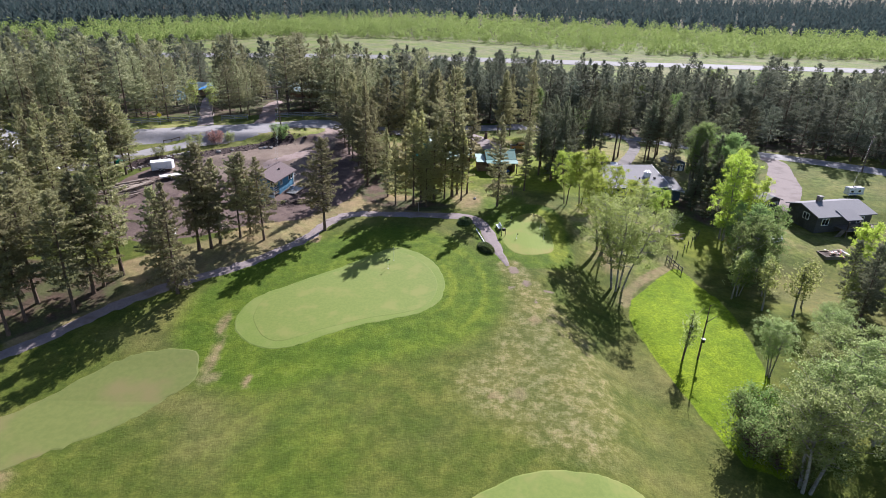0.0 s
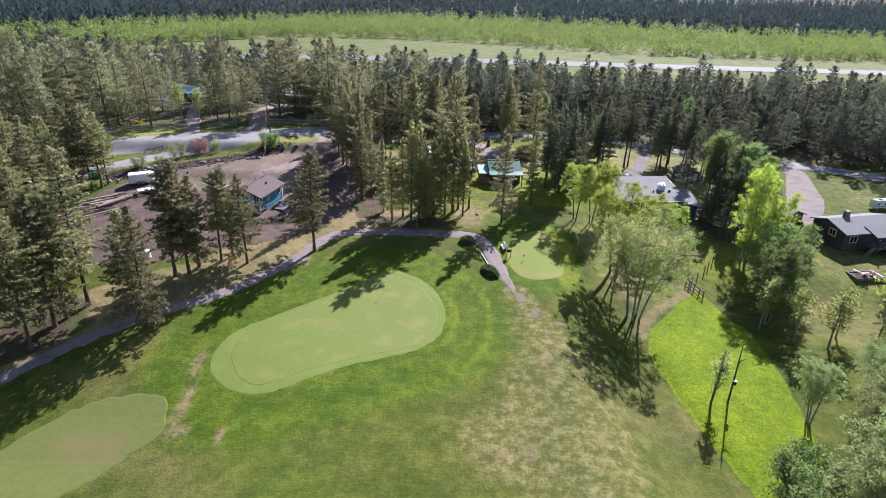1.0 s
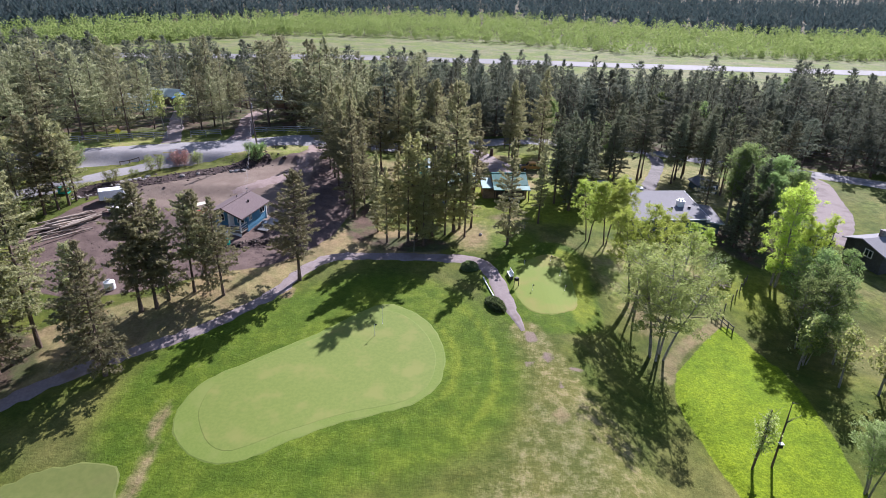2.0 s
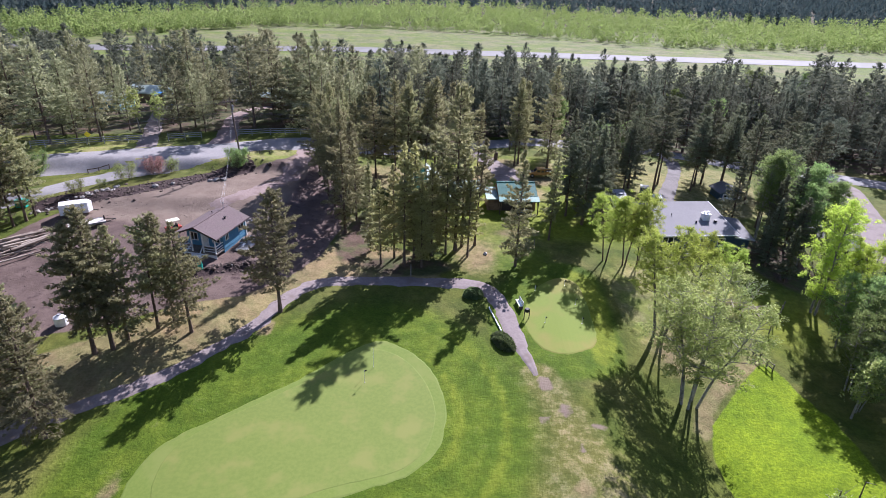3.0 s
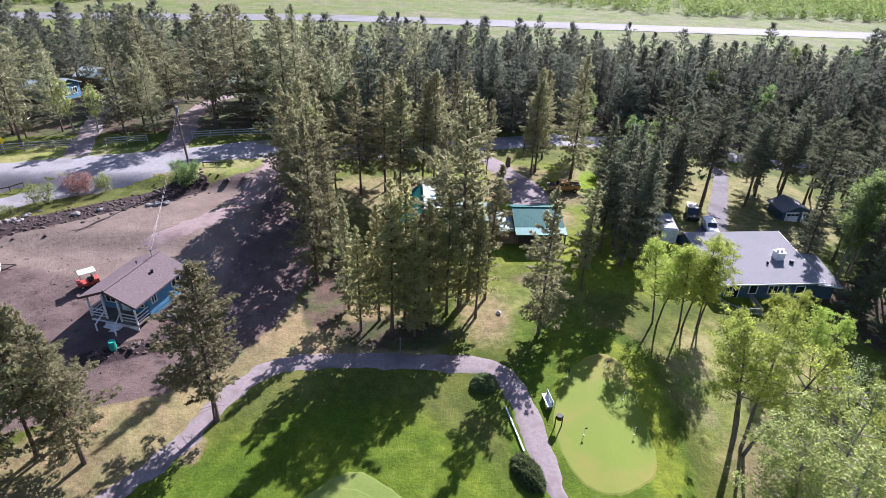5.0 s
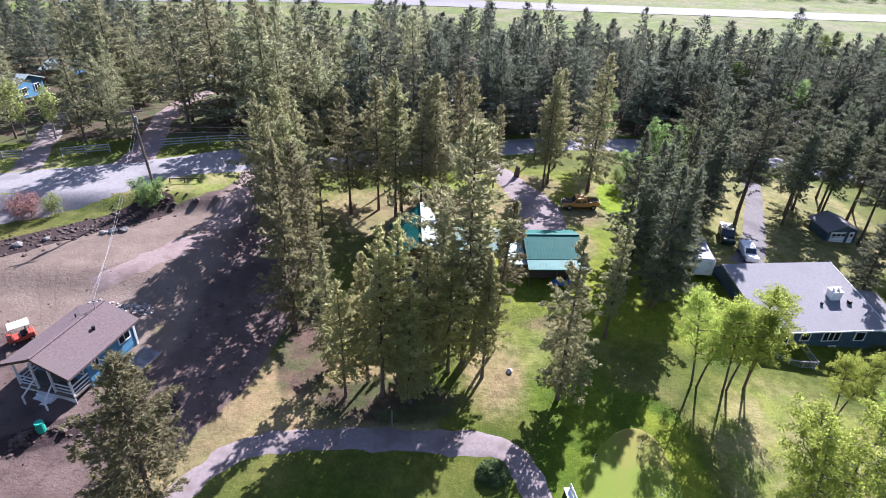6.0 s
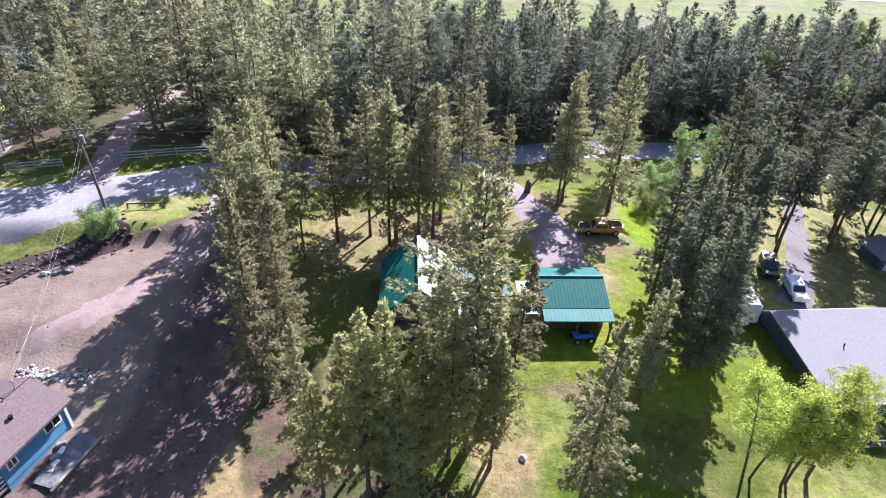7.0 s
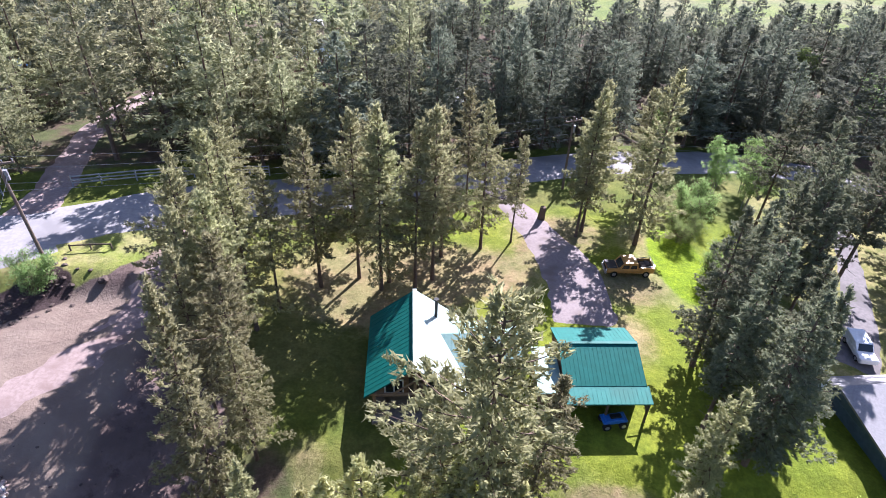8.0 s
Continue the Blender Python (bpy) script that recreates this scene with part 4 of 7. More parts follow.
STAND_MID = [(-12.5, 99.8, 18.0), (-8.6, 95.6, 11.9), (-4.1, 92.5, 15.5), (-2.9, 93.4, 15.2), (-0.7, 94.8, 12.5), (-5.4, 94.0, 12.5), (1.1, 95.4, 13.0), (2.4, 96.5, 21.5), (3.3, 97.6, 16.0), (5.0, 98.0, 14.4), (9.9, 92.7, 15.0), (15.3, 100.1, 12.3), (-0.3, 103.0, 7.5), (0.4, 98.6, 14.0), (3.9, 94.8, 12.0), (-7.0, 92.4, 11.0), (-1.9, 91.9, 12.0)]
STAND_HOUSE = [(20.6, 104.2, 14.6), (18.8, 107.0, 12.5), (23.6, 108.0, 13.0), (33.0, 124.0, 14.5), (22.6, 105.6, 14.2), (21.0, 109.2, 14.6), (20.0, 113.0, 14.4), (25.0, 110.5, 13.0), (22.5, 115.0, 13.2), (25.5, 119.0, 13.2), (28.5, 121.0, 13.2), (31.0, 120.0, 13.0)]
STAND_BACK = [(-10.5, 120.7, 15.0), (-5.2, 121.0, 17.2), (-4.6, 122.2, 15.5), (-0.7, 122.8, 16.7), (0.0, 126.4, 15.0), (3.9, 128.0, 15.2), (7.0, 129.3, 11.5), (13.8, 130.7, 15.6), (14.6, 131.8, 14.0), (19.6, 129.6, 17.8), (-17.6, 113.2, 14.5), (-16.4, 109.6, 14.0), (-14.9, 106.2, 13.5), (-18.9, 116.6, 14.0), (-12.6, 105.6, 13.0), (-15.1, 111.0, 14.5), (-13.6, 108.0, 13.5), (-14.4, 114.5, 15.0), (-13.2, 117.0, 13.0), (-16.8, 118.0, 14.5), (-17.6, 121.0, 13.0), (-11.4, 103.2, 11.5), (2.5, 134.0, 14.0), (22.0, 139.5, 13.0), (16.5, 137.8, 14.0), (-18.6, 125.5, 13.0), (-6.5, 128.6, 14.0), (-7.4, 122.6, 16.0), (-2.2, 121.4, 16.0)]
STAND_EAST = [(38.0, 125.1, 16.5), (40.0, 129.0, 15.0), (36.5, 131.5, 15.0), (34.0, 127.0, 14.0), (35.0, 136.0, 15.0), (45.6, 127.5, 13.5), (47.4, 130.5, 15.0), (49.6, 132.5, 14.0), (52.0, 130.0, 14.0), (54.0, 133.5, 15.0), (51.5, 136.5, 15.0), (57.0, 131.5, 13.0), (60.0, 135.0, 14.0), (56.5, 138.5, 15.0), (63.0, 131.0, 14.0), (66.0, 136.0, 15.0), (54.0, 124.0, 15.0), (57.5, 120.0, 14.0), (69.0, 131.0, 14.0), (62.0, 126.0, 15.0)]
rng_tree = random.Random(5)
for stand, group, kinds in ((STAND_WEST, "pines by the cart path", (1, 0, 3, 1)), (ROW_PLOT, "pines beside the cleared plot", (1, 0, 1, 3)), (STAND_LANE, "pines along the lane", (1, 3, 0, 4)), (STAND_BACK, "pines behind the log house", (1, 0, 3, 1)), (STAND_EAST, "pines along the east drive", (3, 3, 1, 3))):
    for i, (x, y, tall) in enumerate(stand):
        broad = {id(ROW_PLOT): 0.45 if x > -20 else 0.22, id(STAND_WEST): 0.05, id(STAND_BACK): -0.12}.get(id(stand), 0.0)
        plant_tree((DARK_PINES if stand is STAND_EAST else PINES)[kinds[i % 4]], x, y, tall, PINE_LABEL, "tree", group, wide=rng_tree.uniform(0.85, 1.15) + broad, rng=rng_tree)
for i, (x, y, tall) in enumerate(STAND_MID):
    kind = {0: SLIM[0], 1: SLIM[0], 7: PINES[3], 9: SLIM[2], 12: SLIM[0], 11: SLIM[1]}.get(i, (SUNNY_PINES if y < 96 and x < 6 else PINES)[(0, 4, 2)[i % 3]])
    plant_tree(kind, x, y, tall, "young bushy pine with a reddish tip" if i == 12 else PINE_LABEL, "tree", "pines between the green and the log house", wide=0.8 if x < -10 else 0.92, turn=20 if i == 9 else None, rng=rng_tree)
for i, (x, y, tall) in enumerate(STAND_HOUSE):
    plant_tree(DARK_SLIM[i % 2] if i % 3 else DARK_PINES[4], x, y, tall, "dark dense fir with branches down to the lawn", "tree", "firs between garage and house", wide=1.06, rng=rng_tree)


def free_spot(x, y, slack=0.0):
    """True where the wood may grow: off the roads, drives, yards and clearings."""
    for line, w in ((ROAD_LINE, 4.4), (DRIVE_E, 3.2), (DRIVE_F, 3.0), (DRIVE_B, 3.0), (DRIVE_D, 6.0), (DRIVE_C, 3.5)):
        if line_distance(x, y, line) < w + slack:
            return False
    for cx, cy, rx, ry in ((2.1, 163, 6, 6), (-36, 166, 8, 5), (-20, 181, 8, 6), (-29, 211, 14, 10), (-68, 183, 7, 7), (-60, 205, 14, 14), (-75, 130, 9, 5), (-63, 136, 8, 5), (-61, 151, 7, 5), (-69, 152, 6, 5), (-66, 168, 6, 6), (-44, 184, 6, 4), (-38, 190, 5, 12), (-54, 129, 3, 3), (-20, 155, 5, 4), (28, 160, 4, 7), (62, 168, 6, 8), (88, 125, 12, 14), (-75, 168, 6, 5), (-50, 206, 12, 12), (5, 188, 5, 5)):
        if math.hypot((x - cx) / rx, (y - cy) / ry) < 1:
            return False
    return True


placed = []
wood_rng = random.Random(21)
for count, low, high, west, east, gap in ((26, 12.0, 20.0, -82, -24, 14.0), (8, 5.5, 10.0, -26, -14, 7.0), (40, 5.5, 11.0, -16, 62, 9.0), (210, 6.0, 40.0, -125, 150, 9.5), (300, 34.0, 110.0, -125, 150, 7.0)):
    tries, goal = 0, len(placed) + count
    while len(placed) < goal and tries < 15000:
        tries += 1
        x = wood_rng.uniform(west, east)
        road_y = float(np.interp(x, [p[0] for p in ROAD_LINE], [p[1] for p in ROAD_LINE]))
        y = road_y + wood_rng.uniform(low, high)
        if y > 214 or abs(x) > y * 0.86 + 4 or not free_spot(x, y) or (x < -22 and y < road_y + 8.5):
            continue
        if any((x - a) ** 2 + (y - b) ** 2 < gap for a, b, *_ in placed):
            continue
        placed.append((x, y, wood_rng.uniform(8.5, 17.0) - 2.5 * max(0.0, (y - 175) / 40)))
for i, (x, y, tall) in enumerate(placed[:300]):
    plant_tree((FOREST_SIDELIT if x < -12 + 10 * wood_rng.uniform(-1, 1) else FOREST)[i % 5], x, y, tall, "dark green fir in the dense wood beyond the road", "tree", "wood beyond the road", wide=wood_rng.uniform(0.8, 1.4), name="fir_tree", rng=wood_rng)


def joined_wood(name, spots, label, seed, material, kinds=4, **shape):
    """Far trees in one mesh."""
    rng = np.random.default_rng(seed)
    protos = [conifer_arrays(seed + k, 15.0, sticks=False, **shape)[1] for k in range(kinds)]
    out = []
    for i, (x, y, tall) in enumerate(spots):
        v, s, a = protos[i % kinds], tall / 15.0, rng.uniform(0, 6.28)
        c, sn, w = math.cos(a), math.sin(a), rng.uniform(0.85, 1.4)
        out.append(np.c_[(v[:, 0] * c - v[:, 1] * sn) * s * w + x, (v[:, 0] * sn + v[:, 1] * c) * s * w + y, v[:, 2] * s + gz(x, y)])
    ob = new(name, leaf_mesh(name, np.concatenate(out), material))
    return tagged(ob, label, "forest", kind="stuff")


joined_wood("wood_edge", placed[300:], "dense dark conifers along the edge of the airfield", 81, NEEDLES_FAR, bare=0.12, reach=3.5, branches=66, tufts=9, per=4, size=0.72, blunt=0.68, ragged=0.45)
trunk_pieces = [tube_np([(x, y, gz(x, y)), (x, y, gz(x, y) + tall * 0.8)], [0.17, 0.06], 5) for x, y, tall in placed[300:]]
tagged(new("wood_edge_trunks", wood_mesh("wood_edge_trunks", trunk_pieces, BARK)), "slim brown trunks of the conifers along the airfield", "tree trunks", kind="stuff")


def broadleaf_kind(seed, tall, reach, stems, bark, leaves, bare=0.3, dense=1.0, size=0.3, tight=0.55, splay=0.16, stout=1.0, many=1.0):
    """A broad-leaved tree: leaning stems, limbs, twigs and loose clumps of leaves."""
    rng = np.random.default_rng(seed)
    wood, leaf = [], []
    for s in range(stems):
        az = s * 6.283 / stems + rng.normal(0, 0.4)
        k = 8
        t = np.linspace(0, 1, k)
        out = splay * tall * t**1.2 * (0.5 + rng.uniform(0, 0.8)) * (1 if stems > 1 else 0.25)
        high = tall * rng.uniform(0.8, 0.97)
        stem = np.c_[math.cos(az) * (out + 0.12 * stems), math.sin(az) * (out + 0.12 * stems), t * high] + np.c_[np.cumsum(rng.normal(0, 0.011 * tall, (k, 2)), 0) * t[:, None], np.zeros(k)]
        r = 0.011 * tall * (1 - 0.9 * t) + 0.015
        wood.append(tube_np(stem, r / math.sqrt(stems) * 1.25 * stout, 6))
        limbs = int(15 * dense) + 3
        for b in range(limbs):
            u = bare + (1 - bare) * (b + rng.uniform(0, 1)) / limbs
            i = u * (k - 1)
            start = stem[int(i)] + (stem[min(int(i) + 1, k - 1)] - stem[int(i)]) * (i % 1)
            a = b * 2.4 + rng.normal(0, 0.4)
            long = reach * (0.5 + 0.55 * rng.uniform()) * (math.sin(math.pi * min(1, (u - bare) / (1 - bare) * 0.78 + 0.2)) ** 0.7)
            way = unit(np.array([math.cos(a), math.sin(a), rng.uniform(0.25, 0.95)]))
            mid = start + way * long * 0.55 + rng.normal(0, 0.06 * long, 3)
            tip = start + way * long + np.array([0, 0, 0.12 * long]) + rng.normal(0, 0.08 * long, 3)
            wood.append(tube_np([start, mid, tip], [0.05 * (1.2 - u) + 0.025, 0.03, 0.008], 4))
            for c in range(int(4 + 3 * dense)):
                w = rng.uniform(0.35, 1.05)
                spot = (start + (mid - start) * w / 0.55) if w < 0.55 else (mid + (tip - mid) * (w - 0.55) / 0.45)
                spot = spot + rng.normal(0, 0.32 * long ** 0.5, 3)
                n = int(rng.integers(8, 22) * dense * many)
                if rng.uniform() < 0.4:
                    wood.append(tube_np([spot - way * 0.4 - [0, 0, 0.25], spot], [0.014, 0.005], 3))
                p = spot + rng.normal(0, tight * 0.5, (n, 3)) * [1, 1, 0.75]
                d = unit(rng.normal(0, 1, (n, 3)))
                leaf.append(blades(p, d, size * rng.uniform(0.7, 1.3, n), size * rng.uniform(0.6, 0.95, n), rng))
    return wood_mesh("trunk", wood, bark), leaf_mesh("crown", np.concatenate(leaf), leaves)


COTTONWOOD = broadleaf_kind(101, 15.0, 3.4, 5, BARK_PALE, LEAVES, 0.3, 1.2, 0.14, 0.36, 0.15, 1.2, 2.2)
COTTONWOOD_SUNNY = broadleaf_kind(121, 15.0, 3.3, 4, BARK_MID, LEAVES_SUNNY, 0.42, 1.3, 0.14, 0.34, 0.15, 1.4, 2.4)
ASPEN = broadleaf_kind(102, 10.0, 2.4, 2, BARK, LEAVES_SUNNY, 0.36, 1.3, 0.125, 0.33, 0.13, 1.0, 2.6)
POPLAR = broadleaf_kind(103, 16.0, 2.3, 3, BARK_PALE, LEAVES_YELLOW, 0.16, 1.3, 0.155, 0.38, 0.08, 1.0, 2.3)
ALDER = broadleaf_kind(114, 10.0, 2.3, 3, BARK_PALE, LEAVES_DARK, 0.25, 1.0, 0.16, 0.38, 0.12, 1.0, 2.1)
GROVE = broadleaf_kind(115, 15.0, 2.9, 2, BARK_PALE, LEAVES_DARK, 0.34, 1.3, 0.17, 0.42, 0.1, 0.8, 2.0)
THIN = broadleaf_kind(105, 9.0, 1.8, 1, BARK_PALE, LEAVES, 0.35, 0.8, 0.28, 0.6, 0.1)
BIRCH = broadleaf_kind(106, 11.0, 3.0, 3, BARK_PALE, LEAVES_GREY, 0.38, 1.15, 0.15, 0.38, 0.17, 1.4, 2.0)
SHRUB = broadleaf_kind(107, 3.0, 1.0, 6, BARK, LEAVES_DARK, 0.08, 0.8, 0.1, 0.3, 0.26, 1.0, 1.3)
SHRUB_GREY = broadleaf_kind(108, 3.0, 0.8, 6, BARK, LEAVES_GREY, 0.15, 0.45, 0.17, 0.45, 0.22)
SHRUB_PINK = broadleaf_kind(109, 3.0, 0.9, 6, BARK, LEAVES_PINK, 0.2, 0.5, 0.18, 0.5, 0.25)
BARE = broadleaf_kind(110, 5.0, 1.5, 5, BARK_PALE, LEAVES_GREY, 0.2, 0.5, 0.12, 0.4, 0.25)
for kind, unit_tall, spots, name, label, group in (
    (ASPEN, 10.0, [(21.7, 94.8, 9.6), (24.2, 94.5, 10.4), (26.2, 95.2, 9.4), (36.0, 91.0, 6.5), (33.0, 93.0, 7.0)], "aspen_tree", "light green aspen with slender pale stems beside the lawn", "aspens by the blue house"),
    (POPLAR, 16.0, [(46.5, 88.6, 16.6), (49.5, 87.0, 13.0)], "poplar_tree", "upright poplar with bright yellow-green spring leaves", "yellow poplars"),
    (GROVE, 15.0, [(47.8, 107.0, 15.0), (50.2, 109.2, 15.0), (52.0, 105.0, 14.0), (51.0, 101.2, 13.0), (54.2, 103.0, 13.0), (55.0, 108.0, 14.0), (57.2, 105.2, 12.0), (54.0, 99.2, 11.0)], "aspen_tree", "tall leafy tree on bare pale trunks", "tall leafy trees by the yard"),
    (ALDER, 10.0, [(43.3, 75.6, 10.5), (45.8, 78.0, 11.0), (46.2, 82.4, 10.5), (48.6, 79.6, 9.5), (42.2, 72.6, 7.5), (50.5, 84.0, 9.5)], "alder_tree", "slender mid-green alder with several stems", "alders by the lawn"),
    (THIN, 9.0, [(43.5, 68.0, 8.5), (47.0, 66.8, 8.5), (50.0, 70.0, 8.0), (41.0, 71.5, 8.0), (46.0, 73.0, 7.5), (52.5, 66.0, 7.0), (-53.5, 131.0, 9.0), (-50.6, 131.8, 8.0)], "birch_tree", "slender young birch with sparse light green leaves", "slender birches"),
    (BIRCH, 11.0, [(39.0, 47.0, 9.5), (37.0, 53.5, 8.0), (42.5, 51.0, 9.5), (35.8, 42.3, 12.5), (42.0, 43.5, 12.0), (46.0, 47.5, 10.5), (32.2, 37.6, 12.5), (40.0, 37.5, 10.0)], "willow_tree", "spreading grey-green willow with pale crooked limbs", "willows in the hollow"),
    (POPLAR, 16.0, [(60.5, 76.0, 13.0), (63.5, 71.5, 14.0), (67.0, 78.0, 13.0)], "poplar_tree", "upright poplar with bright yellow-green spring leaves", "yellow poplars"),
):
    for x, y, tall in spots:
        plant_tree(kind, x, y, tall, label, "tree", group, unit_tall, rng_tree.uniform(0.92, 1.1), name=name, rng=rng_tree)
plant_tree(COTTONWOOD_SUNNY, 24.6, 81.0, 13.4, "tall many-stemmed cottonwood with fresh yellow-green leaves", "tree", "", 15.0, 1.15, 40, "cottonwood_tree")
plant_tree(COTTONWOOD, 25.0, 72.0, 14.6, "broad many-stemmed cottonwood with thin pale green spring leaves", "tree", "", 15.0, 1.3, 200, "cottonwood_tree")
for x, y, tall in ((30.2, 42.2, 5.6), (31.6, 44.8, 4.4), (31.8, 39.4, 4.0)):
    plant_tree(SHRUB, x, y, tall, "dense fresh green bush at the edge of the rough", "bush", "bushes at the rough", 3.0, 1.0, name="bush", rng=rng_tree)
for i, (x, y, tall) in enumerate(((53.0, 63.5, 11.5), (55.6, 66.5, 12.0), (57.0, 60.5, 12.5), (54.8, 69.5, 10.5), (60.0, 64.0, 13.0))):
    plant_tree(DARK_PINES[(1, 0, 3)[i % 3]], x, y, tall, "dark pine leaning over a shaded yard", "tree", "pines by the shaded yard", wide=0.9, rng=rng_tree)
for i, (x, y, tall) in enumerate(((45.6, 99.4, 10.0), (48.2, 98.2, 11.0), (47.2, 102.6, 12.0), (50.6, 104.2, 12.5), (46.2, 95.4, 8.0), (50.4, 112.4, 13.0), (44.8, 109.6, 12.0))):
    plant_tree(DARK_SLIM[i % 2], x, y, tall, "dark fir in the shade of tall leafy trees", "tree", "firs by the slate-roofed house", wide=1.2, name="fir_tree", rng=rng_tree)
for x, y, tall in ((48, 61, 6), (45, 57, 7), (58, 69, 8), (50, 51, 8), (56, 56, 9), (62, 62, 10), (52, 45, 9), (48, 40, 9)):
    plant_tree(BIRCH, x, y, tall, "leafy tree at the foot of the slope", "tree", "trees at the foot of the slope", 11.0, 1.1, name="broadleaf_tree", rng=rng_tree)
for kind, x, y, tall, label in ((SHRUB_GREY, -50.7, 104.7, 2.0, "small grey-green shrub on the bank"), (SHRUB_GREY, -46.3, 110.1, 2.6, "grey-green shrub on the bank above the plot"), (SHRUB_GREY, -48.6, 107.4, 1.2, "small dry shrub on the bank"), (SHRUB_PINK, -43.4, 112.9, 2.6, "round shrub with dusty pink blossom"), (SHRUB_GREY, -41.2, 114.2, 2.0, "small grey-green shrub on the bank"), (SHRUB, -31.6, 115.8, 3.0, "fresh green shrub at the foot of the utility pole"), (SHRUB, -60.6, 111.4, 3.6, "fresh green shrub beside the lane"), (SHRUB, -63.5, 109.0, 2.6, "low green shrub beside the lane"), (BARE, 37.0, 87.5, 4.5, "leafless grey shrub with tangled twigs"), (BARE, 1.5, 134.5, 4.0, "leafless grey shrub with tangled twigs"), (SHRUB_PINK, -20.0, 168.0, 5.0, "small tree with dusty pink blossom"), (BARE, -6.0, 168.0, 7.0, "small tree with silvery white blossom"), (SHRUB, 25.0, 131.5, 3.0, "fresh green shrub at the edge of the yard"), (SHRUB, 26.5, 125.5, 3.4, "fresh green shrub at the edge of the yard"), (SHRUB, 28.0, 137.0, 4.0, "fresh green shrub by the roadside")):
    plant_tree(kind, x, y, tall, label, "bush", "", 5.0 if kind is BARE else 3.0, 1.0, name="shrub", rng=rng_tree)
for i in range(9):
    x, y = wood_rng.uniform(30, 120), wood_rng.uniform(158, 215)
    plant_tree(ALDER, x, y, wood_rng.uniform(9, 12), "bright green aspen among dark firs", "tree", "aspens in the wood", 10.0, name="aspen_tree", rng=wood_rng)
for x, y, tall in ((35.5, 140.5, 8.5), (33.0, 144.0, 7.5), (37.5, 145.5, 8.0)):
    plant_tree(ALDER, x, y, tall, "bright green young aspen by the roadside", "tree", "aspens in the wood", 10.0, 0.9, name="aspen_tree", rng=wood_rng)
plant_tree(GROVE, 22.5, 138.5, 13.0, "pale green aspen among dark firs", "tree", "aspens in the wood", 15.0, 0.8, name="aspen_tree", rng=wood_rng)


def far_scrub():
    """Young broad-leaved scrub beyond the airfield."""
    rng = np.random.default_rng(7)
    out = []
    for i in range(8200):
        y = 395 + 330 * rng.uniform() ** 1.2
        x = rng.uniform(-0.85, 0.95) * (y + 40)
        edge = np.interp(x, [-500, -214, -170, -100, -30, 41, 102, 240, 700], [300, 303, 322, 398, 408, 386, 351, 347, 350])
        far = np.interp(x, [-600, -235, -207, -126, -40, 60, 150, 225, 300, 600], [330, 345, 405, 500, 580, 568, 532, 482, 470, 480])
        y = edge + (far - edge) * rng.uniform() ** 1.1
        tall = rng.uniform(3.5, 7.0) if rng.uniform() < 0.7 else rng.uniform(8.0, 13.0)
        n = 48
        wide = rng.uniform(1.4, 2.8)
        p = unit(rng.normal(0, 1, (n, 3)) + [0, 0, 0.4]) * rng.uniform(0.6, 1.0, (n, 1)) * [wide, wide, tall * 0.48] + [x, y, tall * 0.48 - 1]
        d = unit(rng.normal(0, 1, (n, 3)) + [0, 0, 0.5])
        out.append(blades(p, d, rng.uniform(0.6, 1.05, n), rng.uniform(0.5, 0.85, n), rng))
    ob = new("far_scrub", leaf_mesh("far_scrub", np.concatenate(out), SCRUB))
    tagged(ob, "bright green young scrub woodland beyond the airfield", "scrub", kind="stuff")


def far_forest():
    """Dark conifer forest filling the valley behind the scrub."""
    rng = np.random.default_rng(8)
    out = []
    for i in range(19000):
        y = 330 + 1600 * rng.uniform() ** 1.8
        x = rng.uniform(-0.85, 0.9) * (y + 40)
        if y < np.interp(x, [-600, -235, -207, -126, -40, 60, 150, 225, 300, 600], [330, 345, 405, 500, 580, 568, 532, 482, 470, 480]):
            continue
        tall = rng.uniform(11, 22)
        n = 9
        t = np.linspace(0.25, 1, n) ** 0.9
        a = rng.uniform(0, 6.28) + np.arange(n) * 2.4
        r = 3.4 * (1.08 - t)
        p = np.c_[x + np.cos(a) * r * 0.4, y + np.sin(a) * r * 0.4, gz(x, y) + t * tall * 0.92 - 1]
        d = unit(np.c_[np.cos(a) * 0.8, np.sin(a) * 0.8, 0.3 + t])
        out.append(blades(p, d, tall * 0.3 * (1.25 - t * 0.6), 3.2 * (1.25 - t), rng))
    ob = new("far_forest", leaf_mesh("far_forest", np.concatenate(out), FAR_WOOD_HAZY))
    tagged(ob, "dark green conifer forest filling the far valley", "forest", kind="stuff")


far_scrub()
far_forest()


# ---- buildings ----
def window(parent, m, w, h, panes=1, name="window", bar=0.09):
    """A framed window, facing the local -y of m, centred there."""
    bm = bmesh.new()
    for x0, x1, z0, z1 in ((-w / 2 - bar, w / 2 + bar, -h / 2 - bar, -h / 2), (-w / 2 - bar, w / 2 + bar, h / 2, h / 2 + bar), (-w / 2 - bar, -w / 2, -h / 2, h / 2), (w / 2, w / 2 + bar, -h / 2, h / 2)):
        box(bm, x0, x1, -0.06, 0.02, z0, z1, 0.008)
    for k in range(1, panes):
        x = -w / 2 + w * k / panes
        box(bm, x - 0.035, x + 0.035, -0.055, 0.02, -h / 2, h / 2)
    ob = part(name, bm, WHITE_PAINT, parent)
    ob.matrix_local = m
    for k in range(panes):
        x0, x1 = -w / 2 + w * k / panes, -w / 2 + w * (k + 1) / panes
        part("pane", boxes((x0, x1, -0.02, 0.01, -h / 2, h / 2)), GLASS, ob)
    return ob


